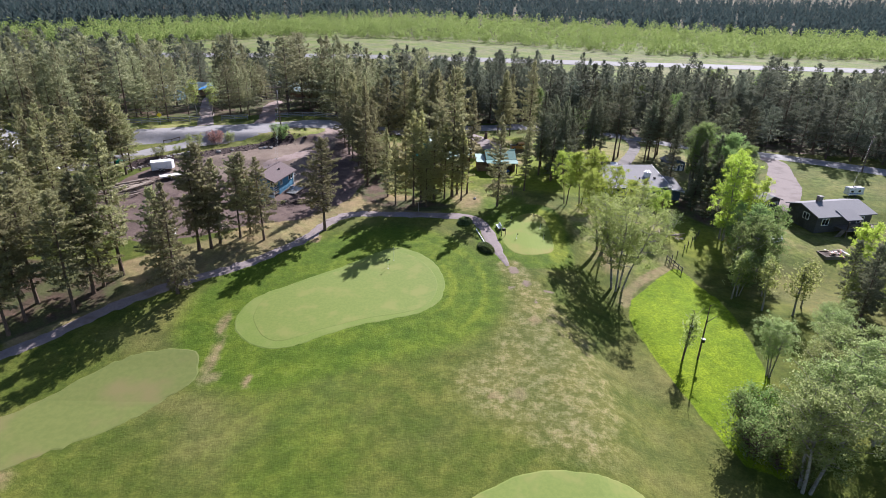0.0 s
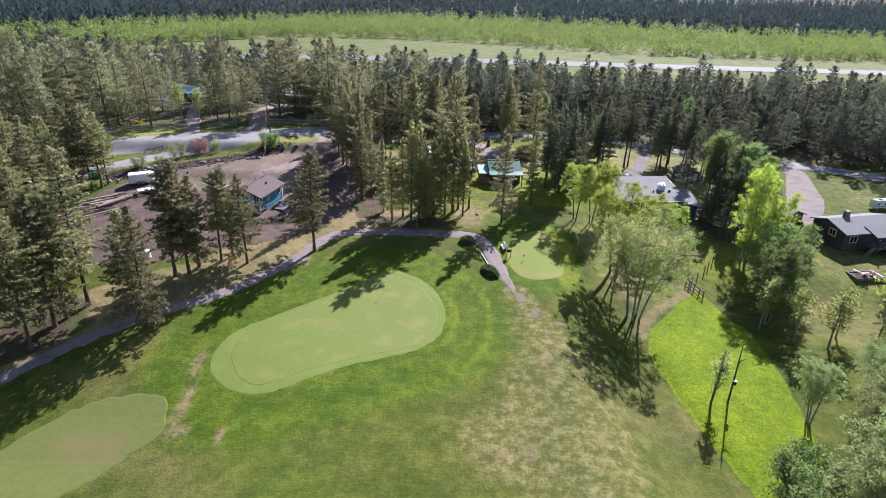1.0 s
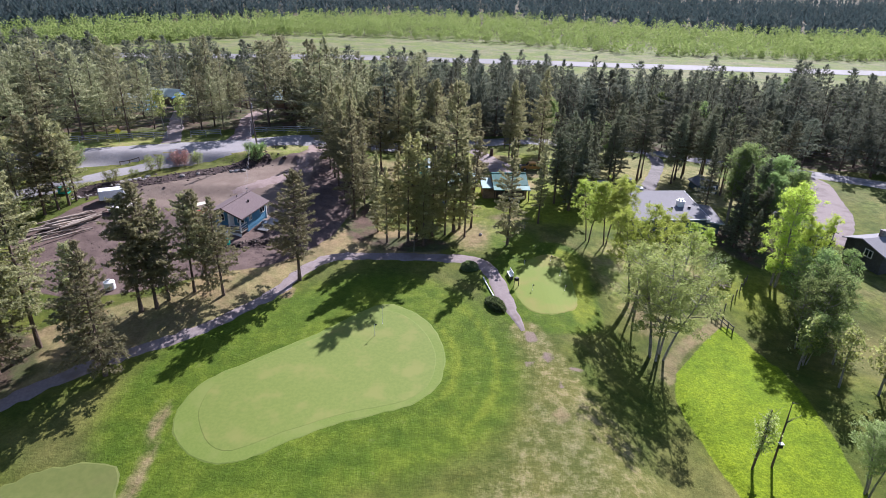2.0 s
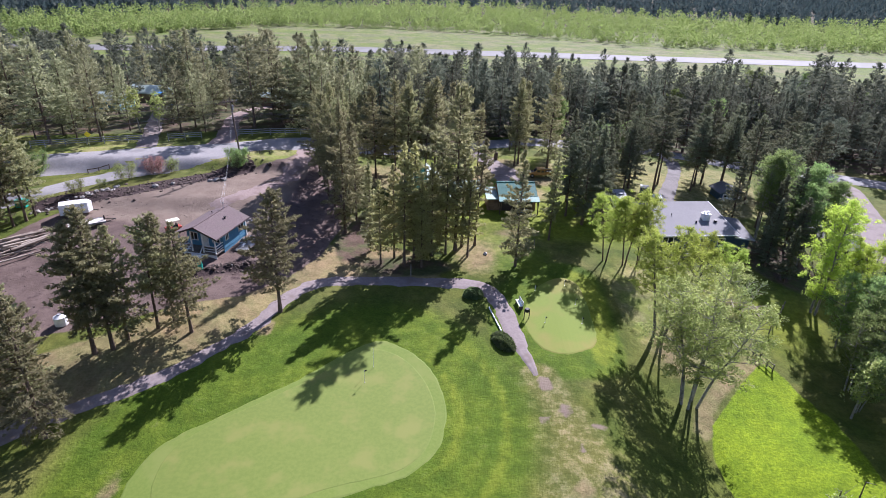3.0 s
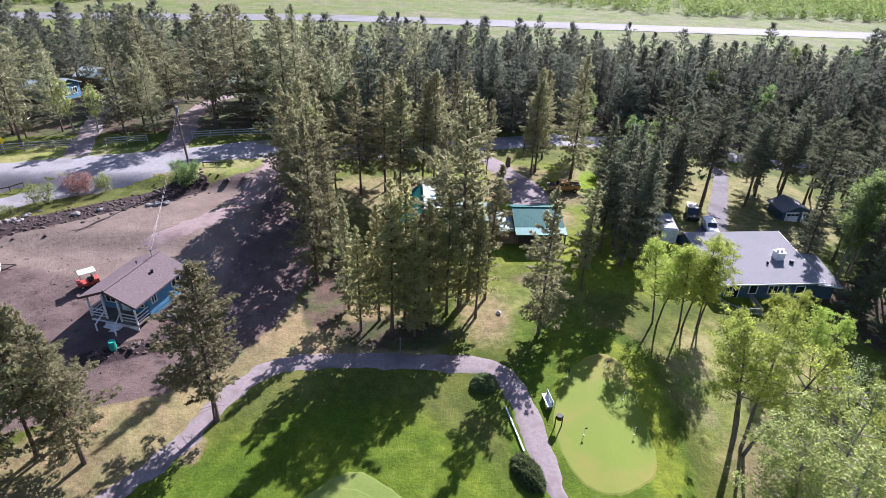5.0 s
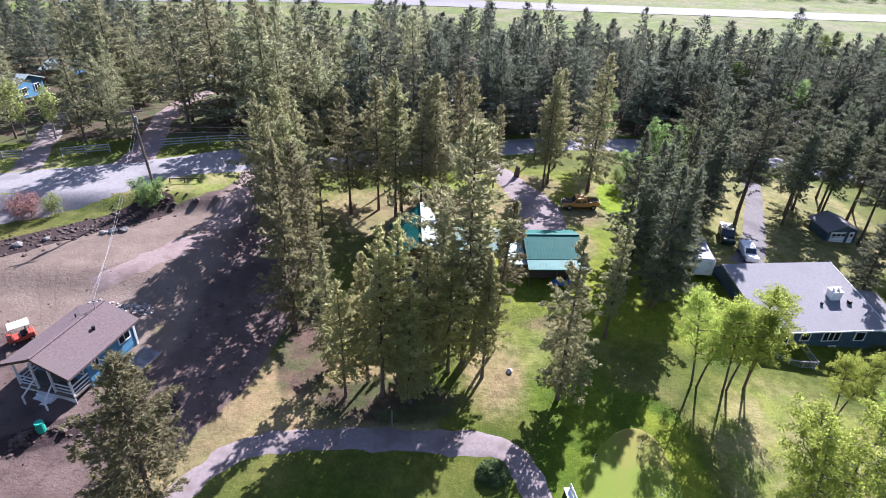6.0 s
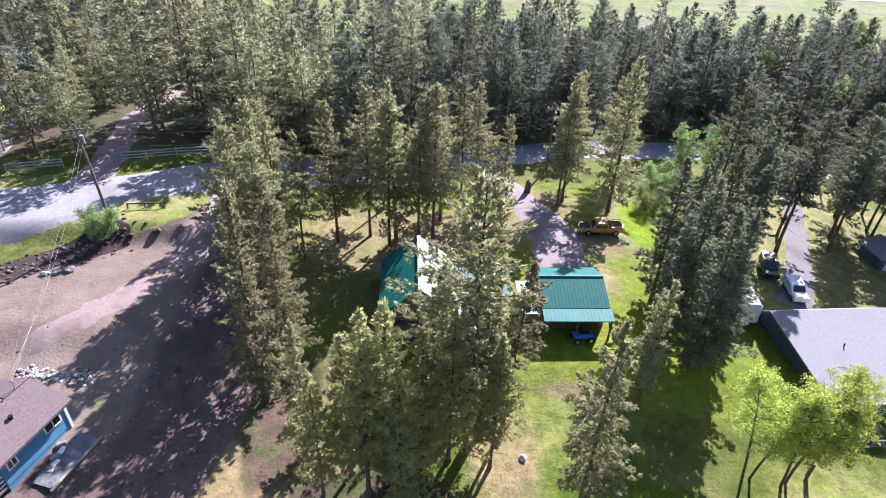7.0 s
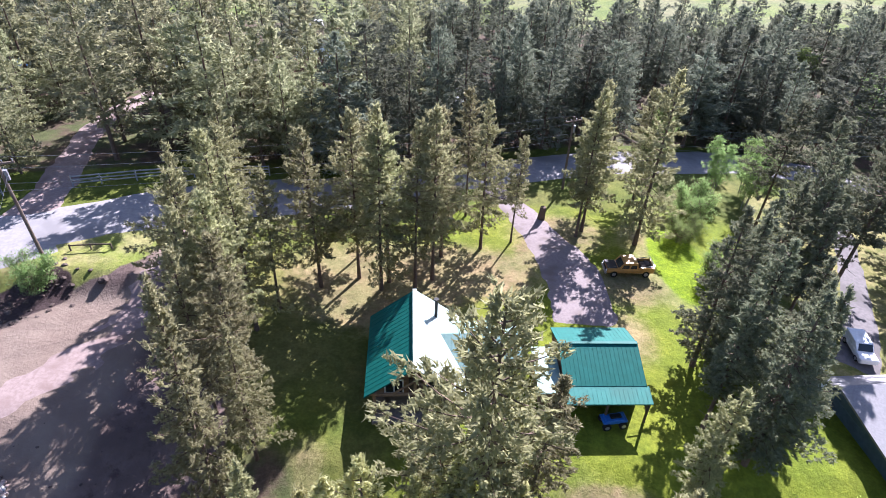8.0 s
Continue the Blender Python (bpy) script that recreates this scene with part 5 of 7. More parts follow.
def siding(bm, a, b, z0, z1, step=0.2):
    """Overlapping boards on the wall from a to b (plan), seen from its right-hand side."""
    a, b = Vector((*a, 0)), Vector((*b, 0))
    out = Vector(((b - a).y, -(b - a).x, 0)).normalized()
    n = max(1, round((z1 - z0) / step))
    edge = []
    for k in range(n):
        lo, hi = z0 + (z1 - z0) * k / n, z0 + (z1 - z0) * (k + 1) / n
        edge += [a + out * 0.035 + Vector((0, 0, lo)), a + out * 0.012 + Vector((0, 0, hi))]
    prism(bm, [a + Vector((0, 0, z0))] + edge + [a + Vector((0, 0, z1))], b - a)


def gable_roof(parent, x0, x1, y0, y1, eave, ridge, xr, material, thick=0.16, name="roof"):
    bm = bmesh.new()
    prism(bm, [(x0, y0, eave), (xr, y0, ridge), (xr, y0, ridge - thick), (x0, y0, eave - thick)], (0, y1 - y0, 0))
    prism(bm, [(xr, y0, ridge), (x1, y0, eave), (x1, y0, eave - thick), (xr, y0, ridge - thick)], (0, y1 - y0, 0))
    return part(name, bm, material, parent)


def roof_courses(parent, x0, x1, y0, y1, eave, ridge, xr, material, rows=14):
    """Shingle courses: low steps across both slopes."""
    bm = bmesh.new()
    for xe in (x0, x1):
        edge = [(xe, y0, eave + 0.002)]
        for k in range(rows):
            a, b = k / rows, (k + 1) / rows
            edge += [(xe + (xr - xe) * a, y0, eave + (ridge - eave) * a + 0.016), (xe + (xr - xe) * b, y0, eave + (ridge - eave) * b + 0.006)]
        prism(bm, edge + [(xr, y0, ridge + 0.002)], (0, y1 - y0, 0))
    return part("shingles", bm, material, parent)


def metal_ribs(parent, x0, x1, y0, y1, za, zb, axis, step, material):
    """Raised seams of a metal roof, running down a slope from z za to zb along the given axis."""
    bm = bmesh.new()
    if axis == "x":  # slope runs along x
        n = int((y1 - y0) / step)
        for k in range(n + 1):
            y = y0 + (y1 - y0) * k / n
            beam(bm, (x0, y, za + 0.002), (x1, y, zb + 0.002), 0.02)
    else:
        n = int((x1 - x0) / step)
        for k in range(n + 1):
            x = x0 + (x1 - x0) * k / n
            beam(bm, (x, y0, za + 0.002), (x, y1, zb + 0.002), 0.02)
    return tagged(part("seams", bm, material, parent), kind="stuff")


def blue_cabin():
    base = gz(-27.7, 93.2) - 0.1
    h = thing("cabin", pose(-27.7, 93.1, base, 0, 0, -14), "small blue cabin with a dusty mauve shingle roof and white porch", "house")
    W, L = 2.45, 3.35  # half width, half length of the walls
    bm = boxes((-W, W, -L + 1.7, L, -0.6, 2.45))
    siding(bm, (W, -L + 1.7), (W, L), 0.3, 2.4)
    siding(bm, (-W, L), (-W, -L + 1.7), 0.3, 2.4)
    siding(bm, (-W, -L + 1.7), (W, -L + 1.7), 0.3, 2.4)
    siding(bm, (W, L), (-W, L), 0.3, 2.4)
    part("wall", bm, BLUE_SIDING, h)
    bm = bmesh.new()
    prism(bm, [(-W, -L + 1.7, 2.4), (W, -L + 1.7, 2.4), (0, -L + 1.7, 3.4)], (0, 2 * L - 1.7, 0))
    part("gable_wall", bm, BLUE_SIDING, h)
    gable_roof(h, -2.95, 2.95, -L - 0.3, L + 0.35, 2.42, 3.62, 0, MAUVE_SHINGLE)
    roof_courses(h, -2.95, 2.95, -L - 0.3, L + 0.35, 2.42, 3.62, 0, MAUVE_SHINGLE)
    part("ridge_cap", boxes((-0.12, 0.12, -L - 0.3, L + 0.35, 3.6, 3.68)), MAUVE_SHINGLE, h)
    for s in (-1, 1):
        bm = bmesh.new()
        prism(bm, [(s * 2.95, -L - 0.34, 2.44), (0, -L - 0.34, 3.64), (0, -L - 0.34, 3.42), (s * 2.95, -L - 0.34, 2.22)], (0, 0.035, 0))
        part("barge_board", bm, WOOD_DARK, h)
        part("corner_board", boxes((s * W - 0.09, s * W + 0.09, L - 0.14, L + 0.05, 0.0, 2.4)), WHITE_PAINT, h)
    part("porch_floor", boxes((-W, W, -L, -L + 1.7, 0.15, 0.32), bevel=0.01), WOOD_OLD, h)
    part("skirting", boxes((-W, W, -L + 0.03, -L + 0.08, -0.6, 0.15)), WHITE_PAINT, h)
    for x in (-W + 0.08, -0.75, 0.75, W - 0.08):
        part("porch_post", boxes((x - 0.07, x + 0.07, -L + 0.03, -L + 0.17, 0.3, 2.45 + 0.3 * (abs(x) < 1)), bevel=0.01), WHITE_PAINT, h)
    for x0, x1 in ((-W + 0.15, -0.82), (0.82, W - 0.15)):
        bm = boxes((x0, x1, -L + 0.06, -L + 0.13, 1.15, 1.23), (x0, x1, -L + 0.06, -L + 0.13, 0.8, 0.87), (x0, x1, -L + 0.06, -L + 0.13, 0.48, 0.55))
        part("railing", bm, WHITE_PAINT, h)
    for s in (-1, 1):
        bm = boxes((s * (W - 0.09) - 0.035, s * (W - 0.09) + 0.035, -L + 0.17, -L + 1.7, 1.15, 1.23), (s * (W - 0.09) - 0.035, s * (W - 0.09) + 0.035, -L + 0.17, -L + 1.7, 0.8, 0.87), (s * (W - 0.09) - 0.035, s * (W - 0.09) + 0.035, -L + 0.17, -L + 1.7, 0.48, 0.55))
        part("railing", bm, WHITE_PAINT, h)
    bm = boxes(*[(-0.75, 0.75, -L - 0.3 * (k + 1), -L - 0.3 * k, -0.6, 0.12 - 0.17 * k) for k in range(3)])
    part("steps", bm, WHITE_PAINT, h)
    for s in (-1, 1):
        bm = bmesh.new()
        beam(bm, (s * 0.78, -L, 1.18), (s * 0.95, -L - 1.1, 0.5), 0.09)
        beam(bm, (s * 0.95, -L - 1.1, -0.5), (s * 0.95, -L - 1.1, 0.55), 0.1)
        part("stair_rail", bm, WHITE_PAINT, h)
    door = part("door", boxes((-0.45, 0.45, -L + 1.62, -L + 1.7, 0.32, 2.3), bevel=0.01), WHITE_PAINT, h, "white porch door")
    part("door_handle", boxes((0.32, 0.38, -L + 1.56, -L + 1.62, 1.2, 1.34)), STEEL, door)
    for x in (-1.5, 1.5):
        window(h, pose(x, -L + 1.68, 1.5), 0.9, 0.9, 2)
    for y, w in ((-0.9, 0.55), (2.2, 1.1)):
        window(h, pose(W + 0.03, y, 1.65, 0, 0, 90), w, 0.75, 2)
    for x, y, z, r in ((1.3, 0.9, 3.05, 0.11), (-0.9, 1.6, 3.2, 0.05)):
        bm = bmesh.new()
        rod(bm, (x, y, z - 0.3), (x, y, z + 0.25), r)
        rod(bm, (x, y, z + 0.25), (x, y, z + 0.33), r * 1.5, r * 1.2)
        part("vent_pipe", bm, BLACK_METAL, h)
    bm = bmesh.new()
    rod(bm, (0.1, 2.6, 3.4), (0.1, 2.6, 4.5), 0.035)
    beam(bm, (-0.2, 2.6, 4.35), (0.4, 2.6, 4.35), 0.05)
    part("service_mast", bm, STEEL, h)
    return h


def slate_house():
    z0 = -0.6
    h = thing("house", pose(35.85, 106.1, z0, 0, 0, 5), "dark slate-blue house with a broad grey shingle roof", "house")
    W, D = 5.55, 4.9
    bm = boxes((-W, W, -D + 0.6, 4.4, -1.2, 3.2))
    siding(bm, (-W, -D + 0.6), (W, -D + 0.6), 0.0, 3.2, 0.22)
    siding(bm, (W, -D + 0.6), (W, 4.4), 0.0, 3.2, 0.22)
    siding(bm, (-W, 4.4), (-W, -D + 0.6), 0.0, 3.2, 0.22)
    part("wall", bm, NAVY_SIDING, h)
    bm = bmesh.new()
    prism(bm, [(-W - 0.5, -D - 0.2, 3.4), (-W - 0.5, 4.5, 4.7), (-W - 0.5, 4.5, 4.52), (-W - 0.5, -D - 0.2, 3.22)], (2 * W + 0.8, 0, 0))
    prism(bm, [(-W - 0.5, 4.5, 4.7), (-W - 0.5, 7.6, 2.2), (-W - 0.5, 7.6, 2.02), (-W - 0.5, 4.5, 4.52)], (2 * W + 0.8, 0, 0))
    part("roof", bm, GREY_SHINGLE, h)
    part("gutter", boxes((-W - 0.52, W + 0.32, -D - 0.3, -D - 0.2, 3.25, 3.38)), WHITE_PAINT, h)
    bm = bmesh.new()
    prism(bm, [(W + 0.3, -D - 0.22, 3.43), (W + 0.3, 4.5, 4.73), (W + 0.3, 4.5, 4.5), (W + 0.3, -D - 0.22, 3.2)], (0.05, 0, 0))
    part("barge_board", bm, WHITE_PAINT, h)
    bm = boxes((-W, W, 4.4, 7.2, -1.2, 2.3))
    prism(bm, [(-W, -D + 0.6, 3.2), (-W, 4.5, 4.5), (-W, 7.2, 2.3)], (2 * W, 0, 0))
    part("rear_wall", bm, NAVY_SIDING, h)
    bm = boxes((W, W + 2.8, -3.9, 0.4, -1.8, 2.25))
    siding(bm, (W, -3.9), (W + 2.8, -3.9), -0.6, 2.25, 0.22)
    siding(bm, (W + 2.8, -3.9), (W + 2.8, 0.4), -0.6, 2.25, 0.22)
    part("wing_wall", bm, NAVY_SIDING, h)
    bm = bmesh.new()
    prism(bm, [(W + 0.05, -4.6, 2.85), (W + 3.2, -4.6, 2.3), (W + 3.3, 0.8, 3.3), (W + 0.05, 0.8, 3.9)], (0, 0, -0.15))
    part("wing_roof", bm, GREY_SHINGLE, h)
    bm = bmesh.new()
    beam(bm, (W + 0.05, -4.62, 2.78), (W + 3.2, -4.62, 2.23), 0.06, 0.2)
    part("fascia", bm, WHITE_PAINT, h)
    # chimney with its shadow side and cowls
    bm = boxes((2.35, 3.35, -1.2, -0.3, 3.6, 4.75), (2.27, 3.43, -1.28, -0.22, 4.75, 4.86), bevel=0.02)
    chimney = part("chimney", bm, WHITE_PAINT, h, "white-capped boxed chimney")
    for x in (2.6, 3.1):
        bm = bmesh.new()
        rod(bm, (x, -0.75, 4.8), (x, -0.75, 5.08), 0.12)
        rod(bm, (x, -0.75, 5.08), (x, -0.75, 5.15), 0.2, 0.16)
        part("flue", bm, STEEL, chimney)
    for x, y, r in ((1.1, -1.7, 0.13), (4.0, -1.6, 0.24), (-1.7, 0.4, 0.06)):
        bm = bmesh.new()
        z = 3.4 + 1.3 * (y + D + 0.2) / 9.6
        rod(bm, (x, y, z), (x, y, z + 0.3), r)
        part("roof_vent", bm, BLACK_METAL, h)
    for x, z, w, hh, n in ((-1.6, 2.25, 0.8, 1.05, 1), (1.0, 2.1, 1.6, 0.95, 3), (1.5, 0.6, 0.6, 0.55, 1), (3.9, 2.0, 0.9, 0.9, 1), (-4.0, 1.95, 1.5, 1.7, 2)):
        window(h, pose(x, -D + 0.56, z), w, hh, n)
    # curved deck with a pale railing
    deck_pts = [(-5.45, -D + 0.55), (-5.6, -5.3), (-5.2, -6.2), (-4.5, -6.85), (-3.4, -7.25), (-2.1, -7.35), (-1.7, -D + 0.55)]
    bm = bmesh.new()
    prism(bm, [(x, y, 0.75) for x, y in deck_pts], (0, 0, 0.16))
    part("deck_floor", bm, GREY_PLASTIC, h, "grey boarded deck")
    rim = np.array(deck_pts)
    for i in range(len(rim) - 1):
        a, b = rim[i], rim[i + 1]
        bm = bmesh.new()
        beam(bm, (*a, 1.7), (*b, 1.7), 0.06)
        beam(bm, (*a, 1.05), (*b, 1.05), 0.05)
        n = max(2, int(np.linalg.norm(b - a) / 0.16))
        for k in range(n):
            q = a + (b - a) * (k + 0.5) / n
            beam(bm, (*q, 1.05), (*q, 1.7), 0.025)
        part("deck_railing", bm, RAIL_PAINT, h)
        part("deck_post", boxes((a[0] - 0.05, a[0] + 0.05, a[1] - 0.05, a[1] + 0.05, -1.3, 1.8)), RAIL_PAINT, h)
    return h


def log_house():
    z0 = gz(-1.6, 111)
    h = thing("house", pose(-1.65, 111.0, z0, 0, 0, 3.5), "log house with a steep green metal roof and open front gable", "house")
    bm = boxes((-2.9, 2.9, -2.2, 3.9, -0.4, 2.3))
    wall = part("wall", bm, LOG_WALL, h)
    for k in range(11):
        z = 0.1 + k * 0.21
        for x in (-2.9, 2.9):
            bm = bmesh.new()
            rod(bm, (x, -2.4, z), (x, 4.1, z), 0.11, sides=6)
            part("wall_log", bm, LOG_WALL, wall)
        for y in (-2.2, 3.9):
            bm = bmesh.new()
            rod(bm, (-3.1, y, z), (3.1, y, z), 0.11, sides=6)
            part("wall_log", bm, LOG_WALL, wall)
    bm = bmesh.new()
    prism(bm, [(-2.9, -2.2, 2.3), (2.9, -2.2, 2.3), (0, -2.2, 4.5)], (0, 0.2, 0))
    part("gable_wall", bm, LOG_WALL, h)
    bm = bmesh.new()
    prism(bm, [(-2.9, 3.7, 2.3), (2.9, 3.7, 2.3), (0, 3.7, 4.5)], (0, 0.2, 0))
    part("gable_wall", bm, LOG_WALL, h)
    # East slope is coloured pale for the sun reflecting off it.
    for xe, name, material in ((-3.5, "roof", GREEN_METAL), (3.5, "sunlit_east_roof", PALE_SUNLIT_METAL)):
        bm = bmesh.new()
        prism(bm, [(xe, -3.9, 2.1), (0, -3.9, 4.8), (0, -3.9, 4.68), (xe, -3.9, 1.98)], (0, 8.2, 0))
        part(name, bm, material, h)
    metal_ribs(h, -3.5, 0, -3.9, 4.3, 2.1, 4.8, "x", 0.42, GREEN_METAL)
    metal_ribs(h, 3.5, 0, -3.9, 4.3, 2.1, 4.8, "x", 0.42, PALE_SUNLIT_METAL)
    part("ridge_cap", boxes((-0.16, 0.16, -3.95, 4.35, 4.76, 4.86)), PALE_SUNLIT_METAL, h, "pale ridge capping")
    # front porch under the gable
    part("porch_floor", boxes((-3.0, 3.0, -4.6, -2.2, 0.1, 0.28)), WOOD_OLD, h)
    for x in (-2.8, 0.0, 2.8):
        bm = bmesh.new()
        rod(bm, (x, -3.7, 0.2), (x, -3.7, 2.3 if x else 4.5), 0.12)
        part("porch_post", bm, WOOD_BROWN, h)
    bm = bmesh.new()
    rod(bm, (-3.2, -3.7, 2.15), (3.2, -3.7, 2.15), 0.11)
    rod(bm, (-1.5, -3.7, 2.2), (0, -3.7, 3.4), 0.08)
    rod(bm, (1.5, -3.7, 2.2), (0, -3.7, 3.4), 0.08)
    part("truss", bm, WOOD_BROWN, h)
    for x in (-1.5, 1.5):
        window(h, pose(x, -2.32, 1.4), 1.2, 1.2, 2)
    door = part("door", boxes((-0.45, 0.45, -2.4, -2.3, 0.2, 2.2), bevel=0.01), WOOD_DARK, h)
    part("door_handle", boxes((0.3, 0.36, -2.45, -2.4, 1.1, 1.2)), STEEL, door)
    window(h, pose(-3.02, 0.8, 1.4, 0, 0, -90), 1.2, 1.0, 2)
    # east wing with a lower roof
    bm = boxes((2.9, 7.6, -1.0, 2.9, -0.4, 2.2))
    prism(bm, [(7.5, -1.0, 2.2), (7.5, 2.9, 2.2), (7.5, 0.95, 3.0)], (0.1, 0, 0))
    part("wing_wall", bm, LOG_WALL, h)
    bm = bmesh.new()
    prism(bm, [(0.5, -1.6, 2.3), (0.5, 0.95, 3.35), (0.5, 0.95, 3.25), (0.5, -1.6, 2.2)], (7.5, 0, 0))
    prism(bm, [(0.5, 0.95, 3.35), (0.5, 3.5, 2.3), (0.5, 3.5, 2.2), (0.5, 0.95, 3.25)], (7.5, 0, 0))
    part("wing_roof", bm, MINT_METAL, h, "faded mint metal roof")
    metal_ribs(h, 2.2, 8.0, -1.6, 0.95, 2.3, 3.35, "y", 0.45, MINT_METAL)
    bm = bmesh.new()
    rod(bm, (1.6, 2.6, 2.8), (1.6, 2.6, 5.2), 0.12)
    rod(bm, (1.6, 2.6, 5.2), (1.6, 2.6, 5.3), 0.2)
    part("stove_pipe", bm, BLACK_METAL, h)
    return h


def green_garage():
    z0 = gz(11.6, 110.6)
    h = thing("garage", pose(11.68, 110.9, z0, 0, 0, 2.5), "open-fronted garage with a teal green metal roof", "garage")
    W = 2.9
    bm = boxes((-W + 0.15, W - 0.15, -2.2, 2.7, -0.3, 2.35))
    part("wall", bm, WOOD_BROWN, h)
    bm = bmesh.new()
    prism(bm, [(-W, -2.6, 2.45), (-W, 0.55, 3.55), (-W, 0.55, 3.45), (-W, -2.6, 2.35)], (2 * W, 0, 0))
    prism(bm, [(-W, 0.55, 3.55), (-W, 3.2, 2.6), (-W, 3.2, 2.5), (-W, 0.55, 3.45)], (2 * W, 0, 0))
    part("roof", bm, GREEN_METAL, h)
    metal_ribs(h, -W, W, -2.6, 0.55, 2.45, 3.55, "y", 0.3, GREEN_METAL)
    metal_ribs(h, -W, W, 3.2, 0.55, 2.6, 3.55, "y", 0.3, GREEN_METAL)
    part("ridge_cap", boxes((-W, W, 0.42, 0.68, 3.52, 3.6)), GREEN_METAL, h)
    bm = bmesh.new()
    prism(bm, [(-W, -2.6, 2.42), (-W, -2.6, 2.32), (-W, -3.9, 1.98), (-W, -3.9, 2.08)], (2 * W + 0.15, 0, 0))
    part("porch_roof", bm, TEAL_SHEET, h, "teal porch roof, coloured paler for the sun on it")
    metal_ribs(h, -W, W + 0.15, -3.9, -2.6, 2.08, 2.42, "y", 0.3, TEAL_SHEET)
    for x in (-W + 0.15, 0.0, W - 0.05):
        part("post", boxes((x - 0.07, x + 0.07, -3.8, -3.66, -0.3, 2.05)), WOOD_DARK, h)
    bm = bmesh.new()
    beam(bm, (W - 0.05, -3.73, 0.9), (W - 0.05, -2.3, 2.2), 0.08)
    part("brace", bm, WOOD_DARK, h)
    # Solid dark board stands for the unlit inside of the bay.
    part("bay_shade_panel", boxes((-W + 0.6, W - 0.6, -2.25, -2.19, 0.0, 2.1)), WOOD_DARK, h, "dark panel for the shade inside the bay")
    for s in (-1, 1):
        bm = bmesh.new()
        prism(bm, [(s * (W - 0.15), -2.2, 2.3), (s * (W - 0.15), 2.7, 2.3), (s * (W - 0.15), 0.55, 3.3)], (-0.1 * s, 0, 0))
        part("gable_wall", bm, WOOD_BROWN, h)
    # lean-to on the west
    part("lean_to_wall", boxes((-W - 1.5, -W + 0.1, -2.2, 1.0, -0.3, 2.0)), WOOD_BROWN, h)
    bm = bmesh.new()
    prism(bm, [(-W - 1.8, -2.9, 2.05), (-W - 1.8, 1.2, 2.5), (-W - 1.8, 1.2, 2.4), (-W - 1.8, -2.9, 1.95)], (1.78, 0, 0))
    part("lean_to_roof", bm, MINT_METAL, h, "faded mint metal roof")
    return h


def dark_house():
    z0 = gz(69, 98) - 0.3
    h = thing("house", pose(70.6, 99.4, z0, 0, 0, 13), "dark grey two-storey house with a grey roof and raised deck", "house")
    bm = boxes((-5.6, 6.0, -3.0, 3.6, -1.0, 3.4))
    siding(bm, (-5.6, -3.0), (6.0, -3.0), 0, 3.4, 0.24)
    siding(bm, (-5.6, 3.6), (-5.6, -3.0), 0, 3.4, 0.24)
    prism(bm, [(-5.6, -3.0, 3.4), (-5.6, 3.6, 3.4), (-5.6, 0.8, 4.3)], (0.2, 0, 0))
    part("wall", bm, DARK_SIDING, h)
    bm = bmesh.new()
    prism(bm, [(-6.0, -3.6, 3.3), (-6.0, 0.8, 4.5), (-6.0, 0.8, 4.34), (-6.0, -3.6, 3.14)], (12.4, 0, 0))
    prism(bm, [(-6.0, 0.8, 4.5), (-6.0, 4.2, 3.4), (-6.0, 4.2, 3.24), (-6.0, 0.8, 4.34)], (12.4, 0, 0))
    part("roof", bm, GREY_SHINGLE, h)
    bm = bmesh.new()
    prism(bm, [(-1.2, -4.9, 2.9), (2.2, -4.9, 2.9), (2.2, -2.0, 3.8), (-1.2, -2.0, 3.8)], (0, 0, 0.12))
    part("porch_roof", bm, GREY_SHINGLE, h)
    part("chimney", boxes((-2.2, -1.4, 0.9, 1.6, 3.6, 5.3), (-2.28, -1.32, 0.82, 1.68, 5.3, 5.42), bevel=0.02), STONE, h, "stone chimney")
    window(h, pose(-5.64, -0.6, 2.6, 0, 0, -90), 1.2, 1.0, 2)
    for x in (-3.8, 3.6):
        window(h, pose(x, -3.06, 2.2), 1.3, 1.1, 2)
    part("deck_floor", boxes((-1.4, 5.6, -5.6, -3.0, 1.2, 1.36)), WOOD_OLD, h)
    for x in (-1.3, 1.0, 3.3, 5.5):
        part("deck_post", boxes((x - 0.08, x + 0.08, -5.55, -5.4, -1.4, 2.9 if x < 2.5 else 2.3)), WOOD_DARK, h)
    bm = bmesh.new()
    beam(bm, (-1.3, -5.5, 2.25), (5.5, -5.5, 2.25), 0.09)
    beam(bm, (-1.3, -5.5, 1.8), (5.5, -5.5, 1.8), 0.06)
    part("deck_railing", bm, WOOD_OLD, h)
    bm = bmesh.new()
    beam(bm, (-1.4, -5.0, 1.3), (-3.4, -5.0, -0.9), 0.1, 0.9)
    part("stairs", bm, WOOD_OLD, h)
    return h


